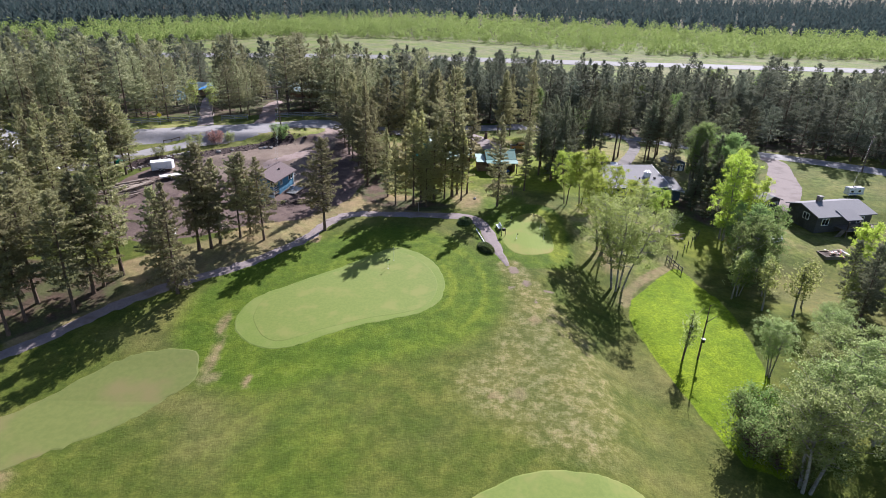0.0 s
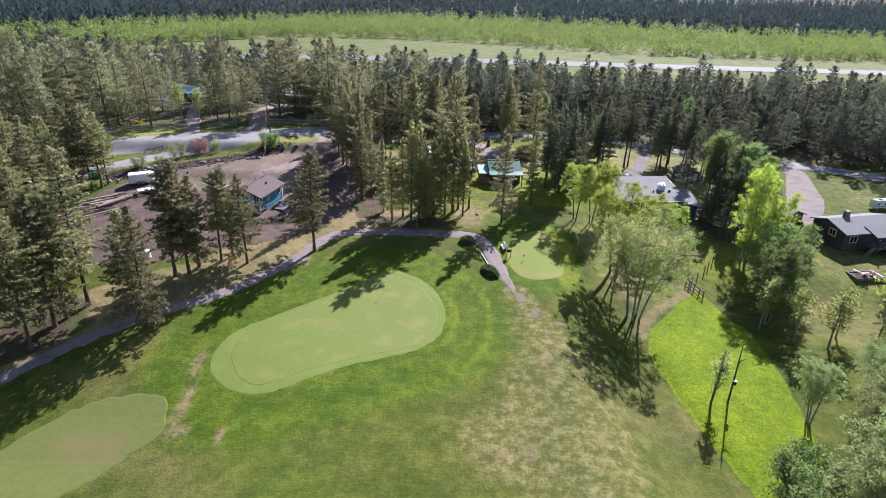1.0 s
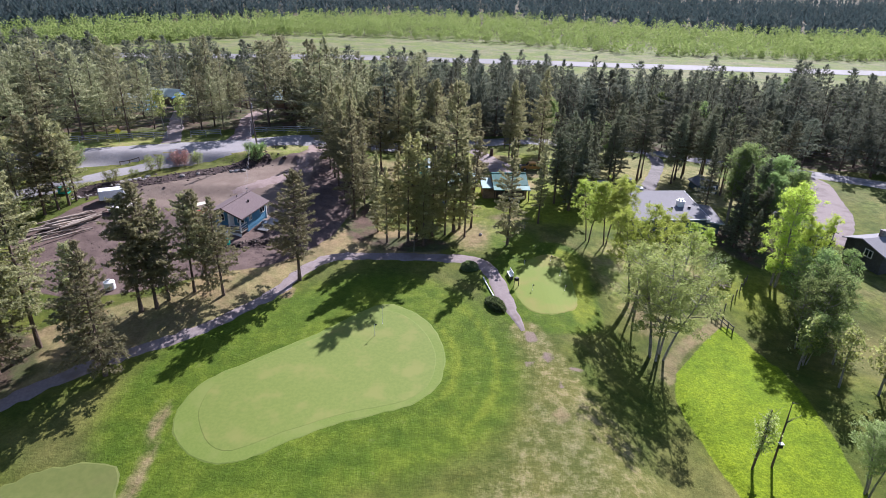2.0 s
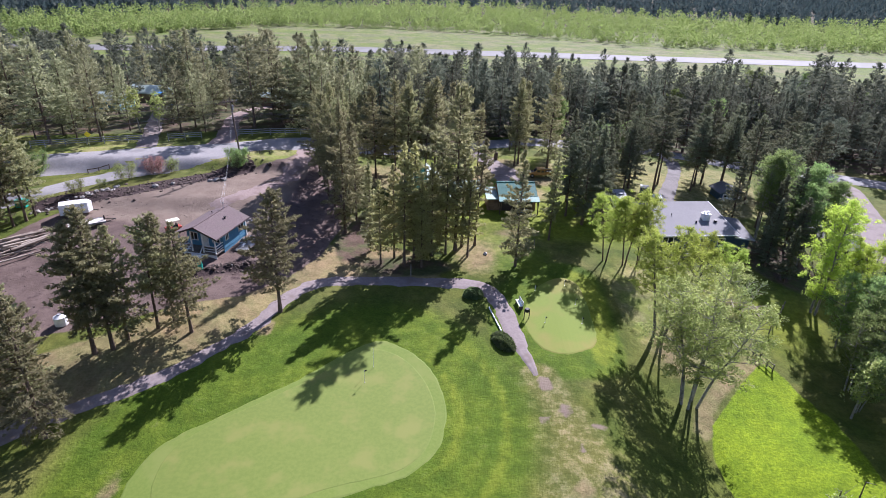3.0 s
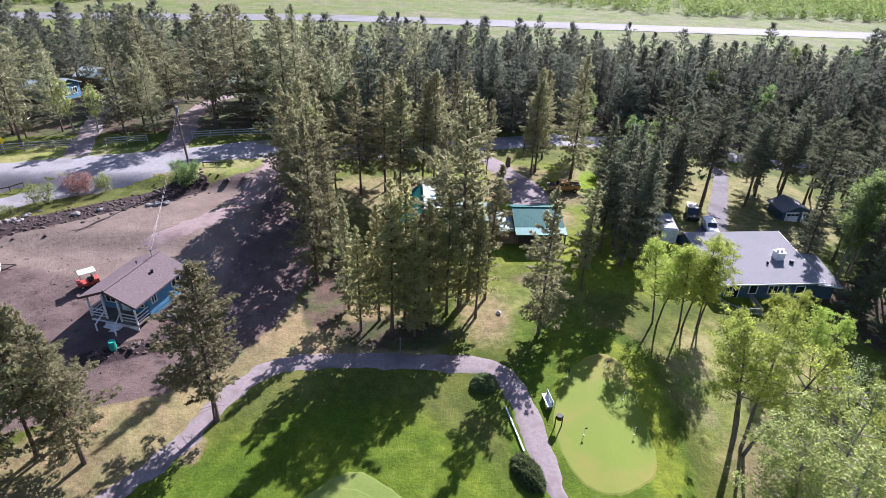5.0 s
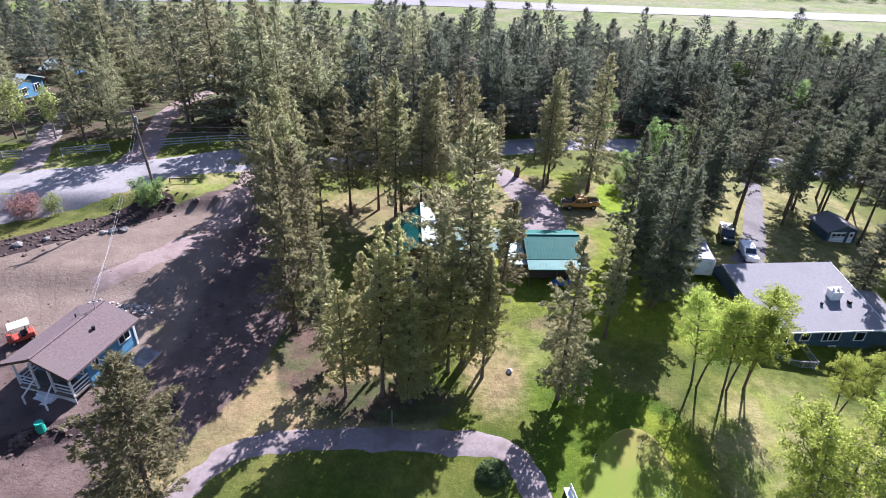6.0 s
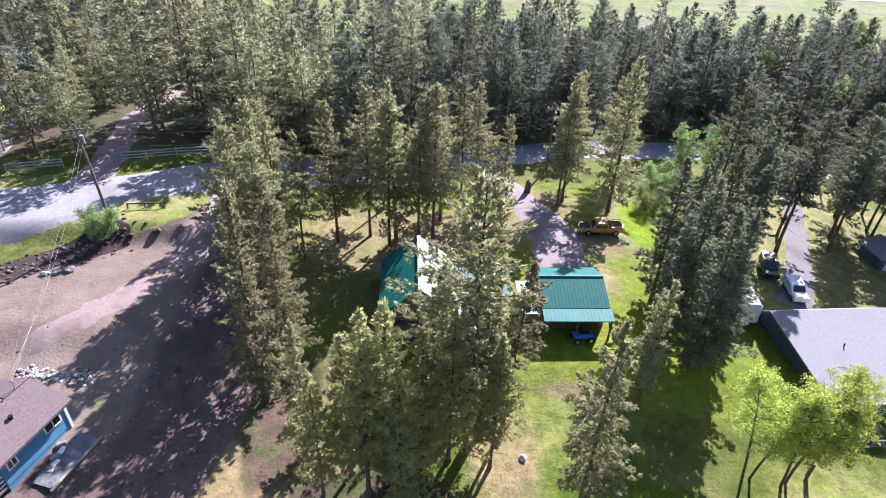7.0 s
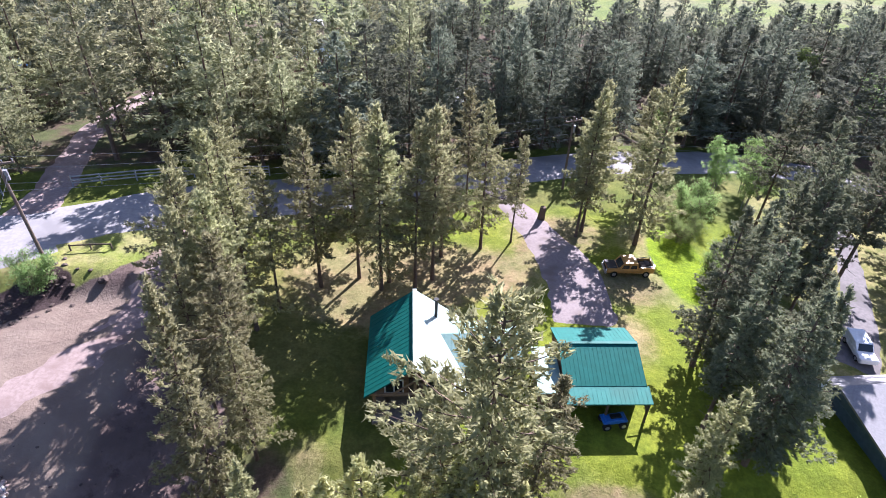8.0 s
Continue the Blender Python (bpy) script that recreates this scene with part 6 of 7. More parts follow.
def small_shed():
    z0 = gz(51.5, 125.5) - 0.1
    h = thing("shed", pose(51.4, 125.6, z0, 0, 0, 4) @ Matrix.Scale(0.82, 4), "small blue-grey garage with a white panelled door", "shed")
    bm = boxes((-2.4, 2.4, -1.8, 2.6, -0.6, 2.2))
    siding(bm, (-2.4, -1.8), (2.4, -1.8), 0, 2.2, 0.2)
    siding(bm, (2.4, -1.8), (2.4, 2.6), 0, 2.2, 0.2)
    prism(bm, [(-2.4, -1.8, 2.2), (2.4, -1.8, 2.2), (0, -1.8, 3.1)], (0, 4.4, 0))
    part("wall", bm, NAVY_SIDING, h)
    gable_roof(h, -2.8, 2.8, -2.2, 3.0, 2.1, 3.25, 0, GREY_SHINGLE)
    door = part("garage_door", boxes((-1.9, 0.5, -1.9, -1.82, 0.0, 1.9), bevel=0.01), WHITE_PAINT, h, "white panelled garage door")
    for k in range(3):
        part("pane", boxes((-1.65 + k * 0.75, -1.05 + k * 0.75, -1.93, -1.89, 1.2, 1.6)), GLASS, door)
    for z in (0.5, 1.0):
        part("panel_joint", boxes((-1.88, 0.48, -1.915, -1.9, z, z + 0.04)), GREY_PLASTIC, door)
    side = part("door", boxes((1.1, 1.9, -1.9, -1.82, 0.0, 1.9), bevel=0.01), WHITE_PAINT, h, "white side door")
    part("pane", boxes((1.3, 1.7, -1.93, -1.89, 1.1, 1.6)), GLASS, side)
    return h


def far_house(x, y, turn, w, d, tall, roof, wall, label):
    h = thing("house", pose(x, y, gz(x, y) - 0.1, 0, 0, turn), label, "house", "houses in the wood")
    bm = boxes((-d / 2, d / 2, -w / 2, w / 2, -0.4, tall))
    prism(bm, [(-d / 2, -w / 2, tall), (d / 2, -w / 2, tall), (0, -w / 2, tall + d * 0.2)], (0, w, 0))
    part("wall", bm, wall, h)
    gable_roof(h, -d / 2 - 0.4, d / 2 + 0.4, -w / 2 - 0.4, w / 2 + 0.4, tall, tall + d * 0.22, 0, roof)
    for k in range(2):
        window(h, pose(-d / 4 + k * d / 2, -w / 2 - 0.03, tall * 0.55), 1.1, 1.0, 2)
        window(h, pose(d / 2 + 0.03, -w / 4 + k * w / 2, tall * 0.55, 0, 0, 90), 1.1, 1.0, 2)
    return h


blue_cabin()
slate_house()
log_house()
green_garage()
dark_house()
small_shed()
far_house(-36, 166, 80, 9, 7, 2.6, PALE_SUNLIT_METAL, LOG_WALL, "house with a pale metal roof among the pines")
far_house(-20, 181, 70, 8, 7, 2.6, PALE_SUNLIT_METAL, DARK_SIDING, "house with a bright roof among the pines")
far_house(-70.5, 152.5, 85, 9, 6, 2.4, PALE_SUNLIT_METAL, BLUE_SIDING, "low house with a pale roof among the pines")
far_house(-67.5, 168.5, 80, 10, 6, 2.4, PALE_SUNLIT_METAL, LOG_WALL, "low cabin with a bleached roof among the pines")
far_house(-44.5, 184.5, 80, 9, 6, 2.4, PALE_SUNLIT_METAL, DARK_SIDING, "low house with a pale roof among the pines")
far_house(-80, 103, 20, 9, 7, 2.8, GREY_SHINGLE, WHITE_PAINT, "low white-walled house beside the lane")
far_house(60.5, 105.5, 20, 6, 4, 2.2, GREY_SHINGLE, DARK_SIDING, "low grey-roofed outbuilding beside the yard")
far_house(59.0, 111.0, 20, 3.5, 3.5, 2.2, GREY_SHINGLE, DARK_SIDING, "small grey-roofed outbuilding beside the yard")


# ---- vehicles ----
def wheel(parent, x, y, r=0.38, w=0.24):
    bm = bmesh.new()
    rod(bm, (x, y - w / 2, r), (x, y + w / 2, r), r, sides=16)
    tyre = part("wheel", bm, RUBBER, parent, "black tyre")
    bm = bmesh.new()
    rod(bm, (x, y - w / 2 - 0.012, r), (x, y + w / 2 + 0.012, r), r * 0.55, sides=12)
    part("rim", bm, STEEL, tyre)


def pickup(m, paint, label, loaded=True):
    """A crew-cab pickup that faces -x."""
    t = thing("pickup_truck", m, label, "truck")
    bm = boxes((-2.65, 2.6, -0.92, 0.92, 0.5, 0.95), (-2.6, -1.3, -0.9, 0.9, 0.9, 1.12), bevel=0.06)
    part("body", bm, paint, t)
    bm = bmesh.new()
    prism(bm, [(-1.45, -0.88, 0.95), (0.85, -0.88, 0.95), (0.7, -0.78, 1.72), (-0.8, -0.78, 1.72)], (0, 1.76, 0))
    cab = part("cab", bm, paint, t)
    part("roof_panel", boxes((-0.78, 0.7, -0.76, 0.76, 1.72, 1.77), bevel=0.02), paint, t)
    for y0 in (-0.885, 0.87):
        for x0, x1 in ((-1.0, -0.2), (-0.1, 0.62)):
            bm = bmesh.new()
            prism(bm, [(x0, y0, 1.12), (x1, y0, 1.12), (x1 - 0.05, y0, 1.55), (x0 + 0.12, y0, 1.55)], (0, 0.03, 0))
            part("side_window", bm, GLASS, cab)
    bm = bmesh.new()
    prism(bm, [(-1.38, -0.72, 1.06), (-1.38, 0.72, 1.06), (-0.86, 0.66, 1.66), (-0.86, -0.66, 1.66)], (-0.02, 0, 0.02))
    part("windscreen", bm, GLASS, cab)
    part("bonnet", boxes((-2.6, -1.45, -0.8, 0.8, 1.12, 1.16), bevel=0.02), BLACK_METAL, t, "black bonnet")
    bm = boxes((0.9, 2.6, -0.92, -0.84, 0.9, 1.28), (0.9, 2.6, 0.84, 0.92, 0.9, 1.28), (2.52, 2.6, -0.84, 0.84, 0.9, 1.26))
    part("bed_side", bm, paint, t)
    part("bed_floor", boxes((0.9, 2.52, -0.84, 0.84, 0.9, 0.96)), BLACK_METAL, t)
    bm = bmesh.new()
    for y in (-0.88, 0.88):
        beam(bm, (0.95, y, 1.3), (2.55, y, 1.55), 0.05)
        beam(bm, (2.5, y, 1.25), (2.5, y, 1.55), 0.05)
    beam(bm, (2.5, -0.88, 1.55), (2.5, 0.88, 1.55), 0.05)
    part("rack", bm, STEEL, t)
    if loaded:
        part("load", boxes((1.1, 1.7, -0.6, 0.3, 0.96, 1.3), (1.75, 2.35, -0.2, 0.7, 0.96, 1.2), bevel=0.05), WOOD_DARK, t, "dark bundles in the bed")
    part("bumper", boxes((-2.8, -2.62, -0.9, 0.9, 0.45, 0.68), bevel=0.03), STEEL, t)
    part("grille", boxes((-2.67, -2.64, -0.6, 0.6, 0.72, 1.0)), BLACK_METAL, t)
    for y in (-0.75, 0.75):
        part("headlight", boxes((-2.68, -2.63, y - 0.12, y + 0.12, 0.78, 0.98)), WHITE_PAINT, t)
    for x in (-1.8, 1.75):
        for y in (-0.82, 0.82):
            wheel(t, x, y, 0.4, 0.26)
    return t


def car(m, paint, label, tall=1.7, long=4.4, name="car"):
    """A plain estate car that faces -x."""
    t = thing(name, m @ Matrix.Scale(0.85, 4), label, "car")
    a = long / 2
    part("body", boxes((-a, a, -0.88, 0.88, 0.35, 0.95), bevel=0.08), paint, t)
    bm = bmesh.new()
    prism(bm, [(-a * 0.45, -0.82, 0.93), (a * 0.95, -0.82, 0.93), (a * 0.85, -0.7, tall), (-a * 0.15, -0.7, tall)], (0, 1.64, 0))
    cab = part("cabin", bm, paint, t)
    for y0 in (-0.83, 0.81):
        bm = bmesh.new()
        prism(bm, [(-a * 0.28, y0, 1.0), (a * 0.85, y0, 1.0), (a * 0.78, y0, tall - 0.15), (-a * 0.05, y0, tall - 0.15)], (0, 0.02, 0))
        part("side_window", bm, GLASS, cab)
    bm = bmesh.new()
    prism(bm, [(-a * 0.43, -0.7, 1.0), (-a * 0.43, 0.7, 1.0), (-a * 0.19, 0.64, tall - 0.08), (-a * 0.19, -0.64, tall - 0.08)], (-0.02, 0, 0.02))
    part("windscreen", bm, GLASS, cab)
    for x in (-a * 0.62, a * 0.62):
        for y in (-0.78, 0.78):
            wheel(t, x, y, 0.33, 0.2)
    return t


def spot(x, y, turn=0.0, up=0.0):
    return pose(x, y, gz(x, y) + up, 0, 0, turn)


pickup(spot(17.7, 124.8, 2, 0.05) @ Matrix.Scale(0.85, 4), GOLD_PAINT, "golden yellow crew-cab pickup with a black bonnet and loaded bed")
car(spot(-29.0, 212.5, 5), WHITE_PAINT, "white off-road car parked at the edge of the airfield", 1.9, 4.2)
car(spot(64.0, 106.9, 75, 0.08), BLACK_METAL, "dark car parked on the gravel yard")
car(spot(61.5, 102.6, 20, 0.08), BLACK_METAL, "black car parked beside the outbuilding")
car(spot(35.9, 116.8, 82, 0.08), WHITE_PAINT, "white car parked on the drive behind the blue house", 1.6, 4.2)
car(spot(34.9, 120.6, 75, 0.08), surface("dark_green_paint", (0.015, 0.03, 0.025), (0.02, 0.04, 0.03), None, 0.35, 0.2, 4, 1, 0.02, 0.002, 0.6), "dark car parked behind the blue house", 1.75)
car(spot(-65.5, 95.5, 30, 0.08), WHITE_PAINT, "white car parked among the pines beside the lane")
car(spot(-60.5, 160.8, 100, 0.08), BLUE_PAINT, "blue pickup-sized car on the shaded driveway", 1.8, 4.8)
car(spot(-22.0, 210.0, 30), RED_PAINT, "red vehicle parked at the edge of the airfield", 1.8, 4.4)


def camper(m, label):
    """A boxy travel trailer."""
    t = thing("travel_trailer", m @ Matrix.Scale(0.88, 4), label, "trailer")
    part("body", boxes((-2.6, 2.6, -1.1, 1.1, 0.55, 2.75), bevel=0.15), WHITE_PAINT, t)
    part("roof_panel", boxes((-2.45, 2.45, -0.98, 0.98, 2.75, 2.82), bevel=0.03), RAIL_PAINT, t)
    part("roof_vent", boxes((-0.6, 0.1, -0.35, 0.35, 2.82, 3.05), bevel=0.03), RAIL_PAINT, t)
    for x in (-1.6, 0.9):
        part("side_window", boxes((x - 0.45, x + 0.45, -1.13, -1.09, 1.5, 2.1)), GLASS, t)
        part("side_window", boxes((x - 0.45, x + 0.45, 1.09, 1.13, 1.5, 2.1)), GLASS, t)
    part("stripe", boxes((-2.5, 2.5, -1.115, -1.1, 1.1, 1.25)), BLUE_PAINT, t)
    bm = bmesh.new()
    beam(bm, (2.6, -0.5, 0.5), (3.7, 0, 0.5), 0.08)
    beam(bm, (2.6, 0.5, 0.5), (3.7, 0, 0.5), 0.08)
    part("hitch", bm, BLACK_METAL, t)
    for y in (-1.0, 1.0):
        wheel(t, -0.2, y, 0.35, 0.2)
    return t


camper(spot(28.3, 112.8, 84), "white travel trailer parked beside the blue house")
camper(spot(84.0, 113.4, 10) @ Matrix.Scale(0.75, 4), "white travel trailer parked behind the dark house")
camper(spot(51.5, 55.2, 25), "white camper parked in the shade below the slope")


def cargo_trailer():
    t = thing("cargo_trailer", spot(-48.2, 99.3, 28) @ Matrix.Scale(0.78, 4), "white enclosed cargo trailer standing on bare soil", "trailer", "trailers on the plot")
    part("body", boxes((-2.1, 2.1, -1.05, 1.05, 0.45, 2.25), bevel=0.05), WHITE_PAINT, t)
    bm = bmesh.new()
    prism(bm, [(2.1, -1.0, 0.47), (2.1, -1.0, 2.2), (2.1, 1.0, 2.2), (2.1, 1.0, 0.47)], (0.01, 0, 0))
    prism(bm, [(2.1, -1.0, 0.5), (2.1, 1.0, 0.5), (2.75, 0, 0.5)], (0, 0, 1.7))
    part("nose", bm, WHITE_PAINT, t)
    part("rear_door", boxes((-2.13, -2.1, -0.95, 0.95, 0.5, 2.15)), RAIL_PAINT, t)
    bm = bmesh.new()
    beam(bm, (2.2, 0, 0.45), (3.6, 0, 0.45), 0.09)
    part("hitch", bm, BLACK_METAL, t)
    for y in (-1.02, 1.02):
        part("mudguard", boxes((-0.9, 0.9, y - 0.12, y + 0.12, 0.75, 0.8)), BLACK_METAL, t)
        for x in (-0.4, 0.4):
            wheel(t, x, y, 0.32, 0.2)


def flatbed_trailer():
    t = thing("flatbed_trailer", spot(-45.0, 96.2, 33) @ Matrix.Scale(0.88, 4), "long low flatbed trailer with a pale deck", "trailer", "trailers on the plot")
    part("deck", boxes((-2.4, 2.4, -0.95, 0.95, 0.5, 0.62), bevel=0.01), surface("pale_deck", (0.5, 0.46, 0.42), (0.6, 0.56, 0.52), (0.4, 0.36, 0.32), 0.8, 0, 5, 0.8, 0.2, 0.01), t)
    for y in (-0.97, 0.97):
        part("side_rail", boxes((-2.4, 2.4, y - 0.04, y + 0.04, 0.45, 0.7)), RAIL_PAINT, t)
    bm = bmesh.new()
    beam(bm, (2.4, -0.8, 0.5), (3.8, 0, 0.5), 0.08)
    beam(bm, (2.4, 0.8, 0.5), (3.8, 0, 0.5), 0.08)
    part("hitch", bm, BLACK_METAL, t)
    part("winch_post", boxes((2.2, 2.4, -0.1, 0.1, 0.6, 1.3)), BLACK_METAL, t)
    for y in (-0.9, 0.9):
        for x in (-0.5, 0.3):
            wheel(t, x, y, 0.3, 0.2)


cargo_trailer()
flatbed_trailer()


def golf_cart():
    t = thing("golf_cart", spot(-33.6, 95.4, 40) @ Matrix.Scale(0.85, 4), "red golf cart with a cream canopy standing on bare soil", "golf cart")
    part("body", boxes((-1.1, 1.1, -0.55, 0.55, 0.3, 0.65), (0.35, 1.1, -0.52, 0.52, 0.6, 0.85), (-1.15, -0.75, -0.5, 0.5, 0.6, 0.9), bevel=0.05), RED_PAINT, t)
    part("seat", boxes((0.0, 0.5, -0.5, 0.5, 0.65, 0.85), (0.45, 0.6, -0.5, 0.5, 0.8, 1.2), bevel=0.04), BLACK_METAL, t)
    canopy = bmesh.new()
    box(canopy, -0.85, 0.95, -0.65, 0.65, 1.82, 1.92, 0.05)
    part("canopy", canopy, surface("cream_canopy", (0.62, 0.56, 0.42), (0.7, 0.64, 0.5), None, 0.6, 0, 4, 1, 0.1, 0.01), t, "cream canopy")
    for x, y in ((-0.7, -0.5), (-0.7, 0.5), (0.8, -0.5), (0.8, 0.5)):
        bm = bmesh.new()
        rod(bm, (x, y, 0.6), (x, y, 1.84), 0.025)
        part("canopy_post", bm, STEEL, t)
    for x in (-0.75, 0.75):
        for y in (-0.5, 0.5):
            wheel(t, x, y, 0.23, 0.18)


golf_cart()


# ---- poles, cables and fences ----
def utility_pole(x, y, tall, turn, label, lean=(0, 0)):
    t = thing("utility_pole", spot(x, y, turn), label, "utility pole", "utility poles")
    bm = bmesh.new()
    rod(bm, (0, 0, -0.3), (lean[0], lean[1], tall), 0.15, 0.1, 10)
    part("pole", bm, POLE_WOOD, t)
    bm = bmesh.new()
    box(bm, lean[0] - 1.1, lean[0] + 1.1, lean[1] - 0.06, lean[1] + 0.06, tall - 0.6, tall - 0.46, 0.01)
    part("crossarm", bm, POLE_WOOD, t)
    for k in (-1, -0.35, 0.35, 1):
        bm = bmesh.new()
        rod(bm, (lean[0] + k, lean[1], tall - 0.46), (lean[0] + k, lean[1], tall - 0.26), 0.035, 0.055)
        part("insulator", bm, GREY_PLASTIC, t)
    bm = bmesh.new()
    rod(bm, (lean[0] + 0.25, lean[1] + 0.1, tall - 1.9), (lean[0] + 0.25, lean[1] + 0.1, tall - 1.1), 0.18)
    part("transformer", bm, GREY_PLASTIC, t)
    return t


def cable(a, b, sag, label, r=0.013):
    a, b = np.array(a, float), np.array(b, float)
    s = np.linspace(0, 1, 22)[:, None]
    p = a + (b - a) * s - np.c_[np.zeros((22, 2)), (4 * sag * s * (1 - s))]
    v, f = tube_np(p, np.full(22, r), 5)
    tagged(link_mesh("cable", v, f, WIRE), label, "cable", "overhead cables")


POLES = [(-96.0, 97.0), (-31.6, 117.6), (14.0, 141.0), (56.0, 148.5), (97.0, 130.5)]
TALL = [9.5, 9.3, 9.0, 9.0, 8.5]
for (x, y), tall in zip(POLES, TALL):
    utility_pole(x, y, tall, 25, "brown wooden utility pole with a crossarm and transformer", (-0.5, 0.5) if x == -31.6 else (0, 0))
for i in range(4):
    (ax, ay), (bx, by) = POLES[i], POLES[i + 1]
    la, lb = (-0.5 if i == 1 else 0), (-0.5 if i == 0 else 0)
    for k, (off, drop) in enumerate(((-1, 0.3), (1, 0.3), (0, 2.0), (0, 2.6))):
        cable((ax + la - 0.4 * off, ay + off * 0.9, gz(ax, ay) + TALL[i] - drop), (bx + lb - 0.4 * off, by + off * 0.9, gz(bx, by) + TALL[i + 1] - drop), 0.8, "sagging bare cable strung between utility poles")
cable((-32.0, 118.0, gz(-31.6, 117.6) + 8.4), (-26.9, 95.6, gz(-27.7, 93.2) + 4.3), 0.7, "service cable running down to the blue cabin", 0.009)
cable((-31.9, 117.9, gz(-31.6, 117.6) + 7.8), (-27.5, 96.2, gz(-27.7, 93.2) + 4.1), 1.2, "service cable running down to the blue cabin", 0.009)
cable((97.0, 130.5, gz(97, 130.5) + 7.5), (74.0, 101.0, gz(69, 98) + 4.2), 0.8, "service cable running down to the dark house", 0.008)


def rail_fence(line, step, tall, rails, post_mat, rail_mat, label, group="", thick=0.1):
    """Posts and rails along a line in the plan."""
    p = curve_through(line, step) if len(line) > 2 else np.array([np.array(line[0]) + (np.array(line[1]) - np.array(line[0])) * k / max(1, round(math.dist(*line) / step)) for k in range(max(1, round(math.dist(*line) / step)) + 1)])
    t = thing("fence", Matrix.Identity(4), label, "fence", group)
    for i, (x, y) in enumerate(p):
        part("post", boxes((x - thick / 2, x + thick / 2, y - thick / 2, y + thick / 2, gz(x, y) - 0.25, gz(x, y) + tall)), post_mat, t)
        if i + 1 < len(p):
            x2, y2 = p[i + 1]
            for z in rails:
                bm = bmesh.new()
                beam(bm, (x, y, gz(x, y) + z), (x2, y2, gz(x2, y2) + z), 0.05, 0.12)
                part("rail", bm, rail_mat, t)
    return t


rail_fence([(-66.0, 119.6), (-56.0, 123.2), (-50.5, 125.0)], 2.4, 1.2, (0.45, 0.8, 1.12), RAIL_PAINT, RAIL_PAINT, "pale weathered rail fence in the shade beside the road")
rail_fence([(-46.5, 126.0), (-41.5, 127.8)], 2.4, 1.2, (0.45, 0.8, 1.12), RAIL_PAINT, RAIL_PAINT, "pale weathered rail fence in the shade beside the road")
rail_fence([(-36.0, 130.0), (-30.5, 131.6), (-25.5, 133.4), (-19.0, 137.2)], 2.4, 1.2, (0.4, 0.75, 1.1), RAIL_PAINT, RAIL_PAINT, "pale weathered rail fence in the shade beside the road")
rail_fence([(-30.7, 119.5), (-27.6, 120.1)], 1.5, 0.6, (0.5,), WOOD_DARK, WOOD_DARK, "low dark barrier rail on the verge")
rail_fence([(-53.2, 112.3), (-50.6, 113.7)], 1.4, 0.7, (0.6,), WOOD_DARK, WOOD_DARK, "low dark barrier rail on the verge")
rail_fence([(34.8, 80.6), (35.5, 79.4), (36.2, 77.8)], 1.1, 0.95, (0.3, 0.8), WOOD_OLD, WOOD_OLD, "short weathered timber gate and fence on the lawn", "", 0.12)
rail_fence([(35.6, 80.6), (38.6, 83.8), (42.6, 88.6)], 1.5, 1.1, (), WOOD_OLD, WOOD_OLD, "line of weathered fence posts crossing the lawn", "", 0.1)


rail_fence([(-14.0, 131.0), (-7.0, 133.2), (1.5, 135.2)], 0.7, 1.3, (0.35, 1.05), WOOD_DARK, WOOD_DARK, "dark wooden picket fence behind the log house", "", 0.12)


def road_sign():
    t = thing("road_sign", spot(-57.6, 121.6, 20), "yellow diamond warning sign on a thin post", "sign")
    bm = bmesh.new()
    rod(bm, (0, 0.03, -0.2), (0, 0.03, 2.3), 0.03)
    part("post", bm, STEEL, t)
    bm = bmesh.new()
    box(bm, -0.36, 0.36, -0.012, 0.012, -0.36, 0.36, 0, pose(0, 0, 1.95, 0, 45, 0))
    part("sign_plate", bm, YELLOW_SIGN, t, "yellow diamond plate")


road_sign()


# ---- golf course things ----
def flagstick(x, y, label, tall=2.1, flag=True):
    t = thing("golf_flag", spot(x, y, 30, 0.06), label, "golf flag")
    bm = bmesh.new()
    rod(bm, (0, 0, 0), (0, 0, tall), 0.016)
    part("pole", bm, WHITE_PAINT, t)
    if flag:
        bm = bmesh.new()
        n = 6
        for k in range(n):
            prism(bm, [(0.02 + k * 0.04, 0.03 * math.sin(k), tall - 0.24 + 0.01 * k), (0.06 + k * 0.04, 0.03 * math.sin(k + 1), tall - 0.23 + 0.01 * k), (0.06 + k * 0.04, 0.03 * math.sin(k + 1), tall - 0.02 - 0.01 * k), (0.02 + k * 0.04, 0.03 * math.sin(k), tall - 0.02 - 0.01 * k)], (0, 0.006, 0))
        part("flag", bm, BLACK_METAL, t, "dark drooping flag")
    bm = bmesh.new()
    rod(bm, (0, 0, 0.0), (0, 0, 0.012), 0.054)
    part("cup", bm, WHITE_PAINT, t)
    return t


flagstick(-5.8, 72.4, "white flagstick with a white cup on the golf green", 2.2, False)
# Added dark flag, put where the white flagstick's shadow lies on the turf.
flagstick(-6.4, 70.2, "small dark flagstick in place of the flag's shadow on the golf green", 1.4)
for x, y in ((11.6, 86.8), (15.3, 88.2), (15.9, 84.4), (15.9, 80.8), (11.8, 80.4)):
    flagstick(x, y, "short practice flagstick with a dark marker", 0.75)


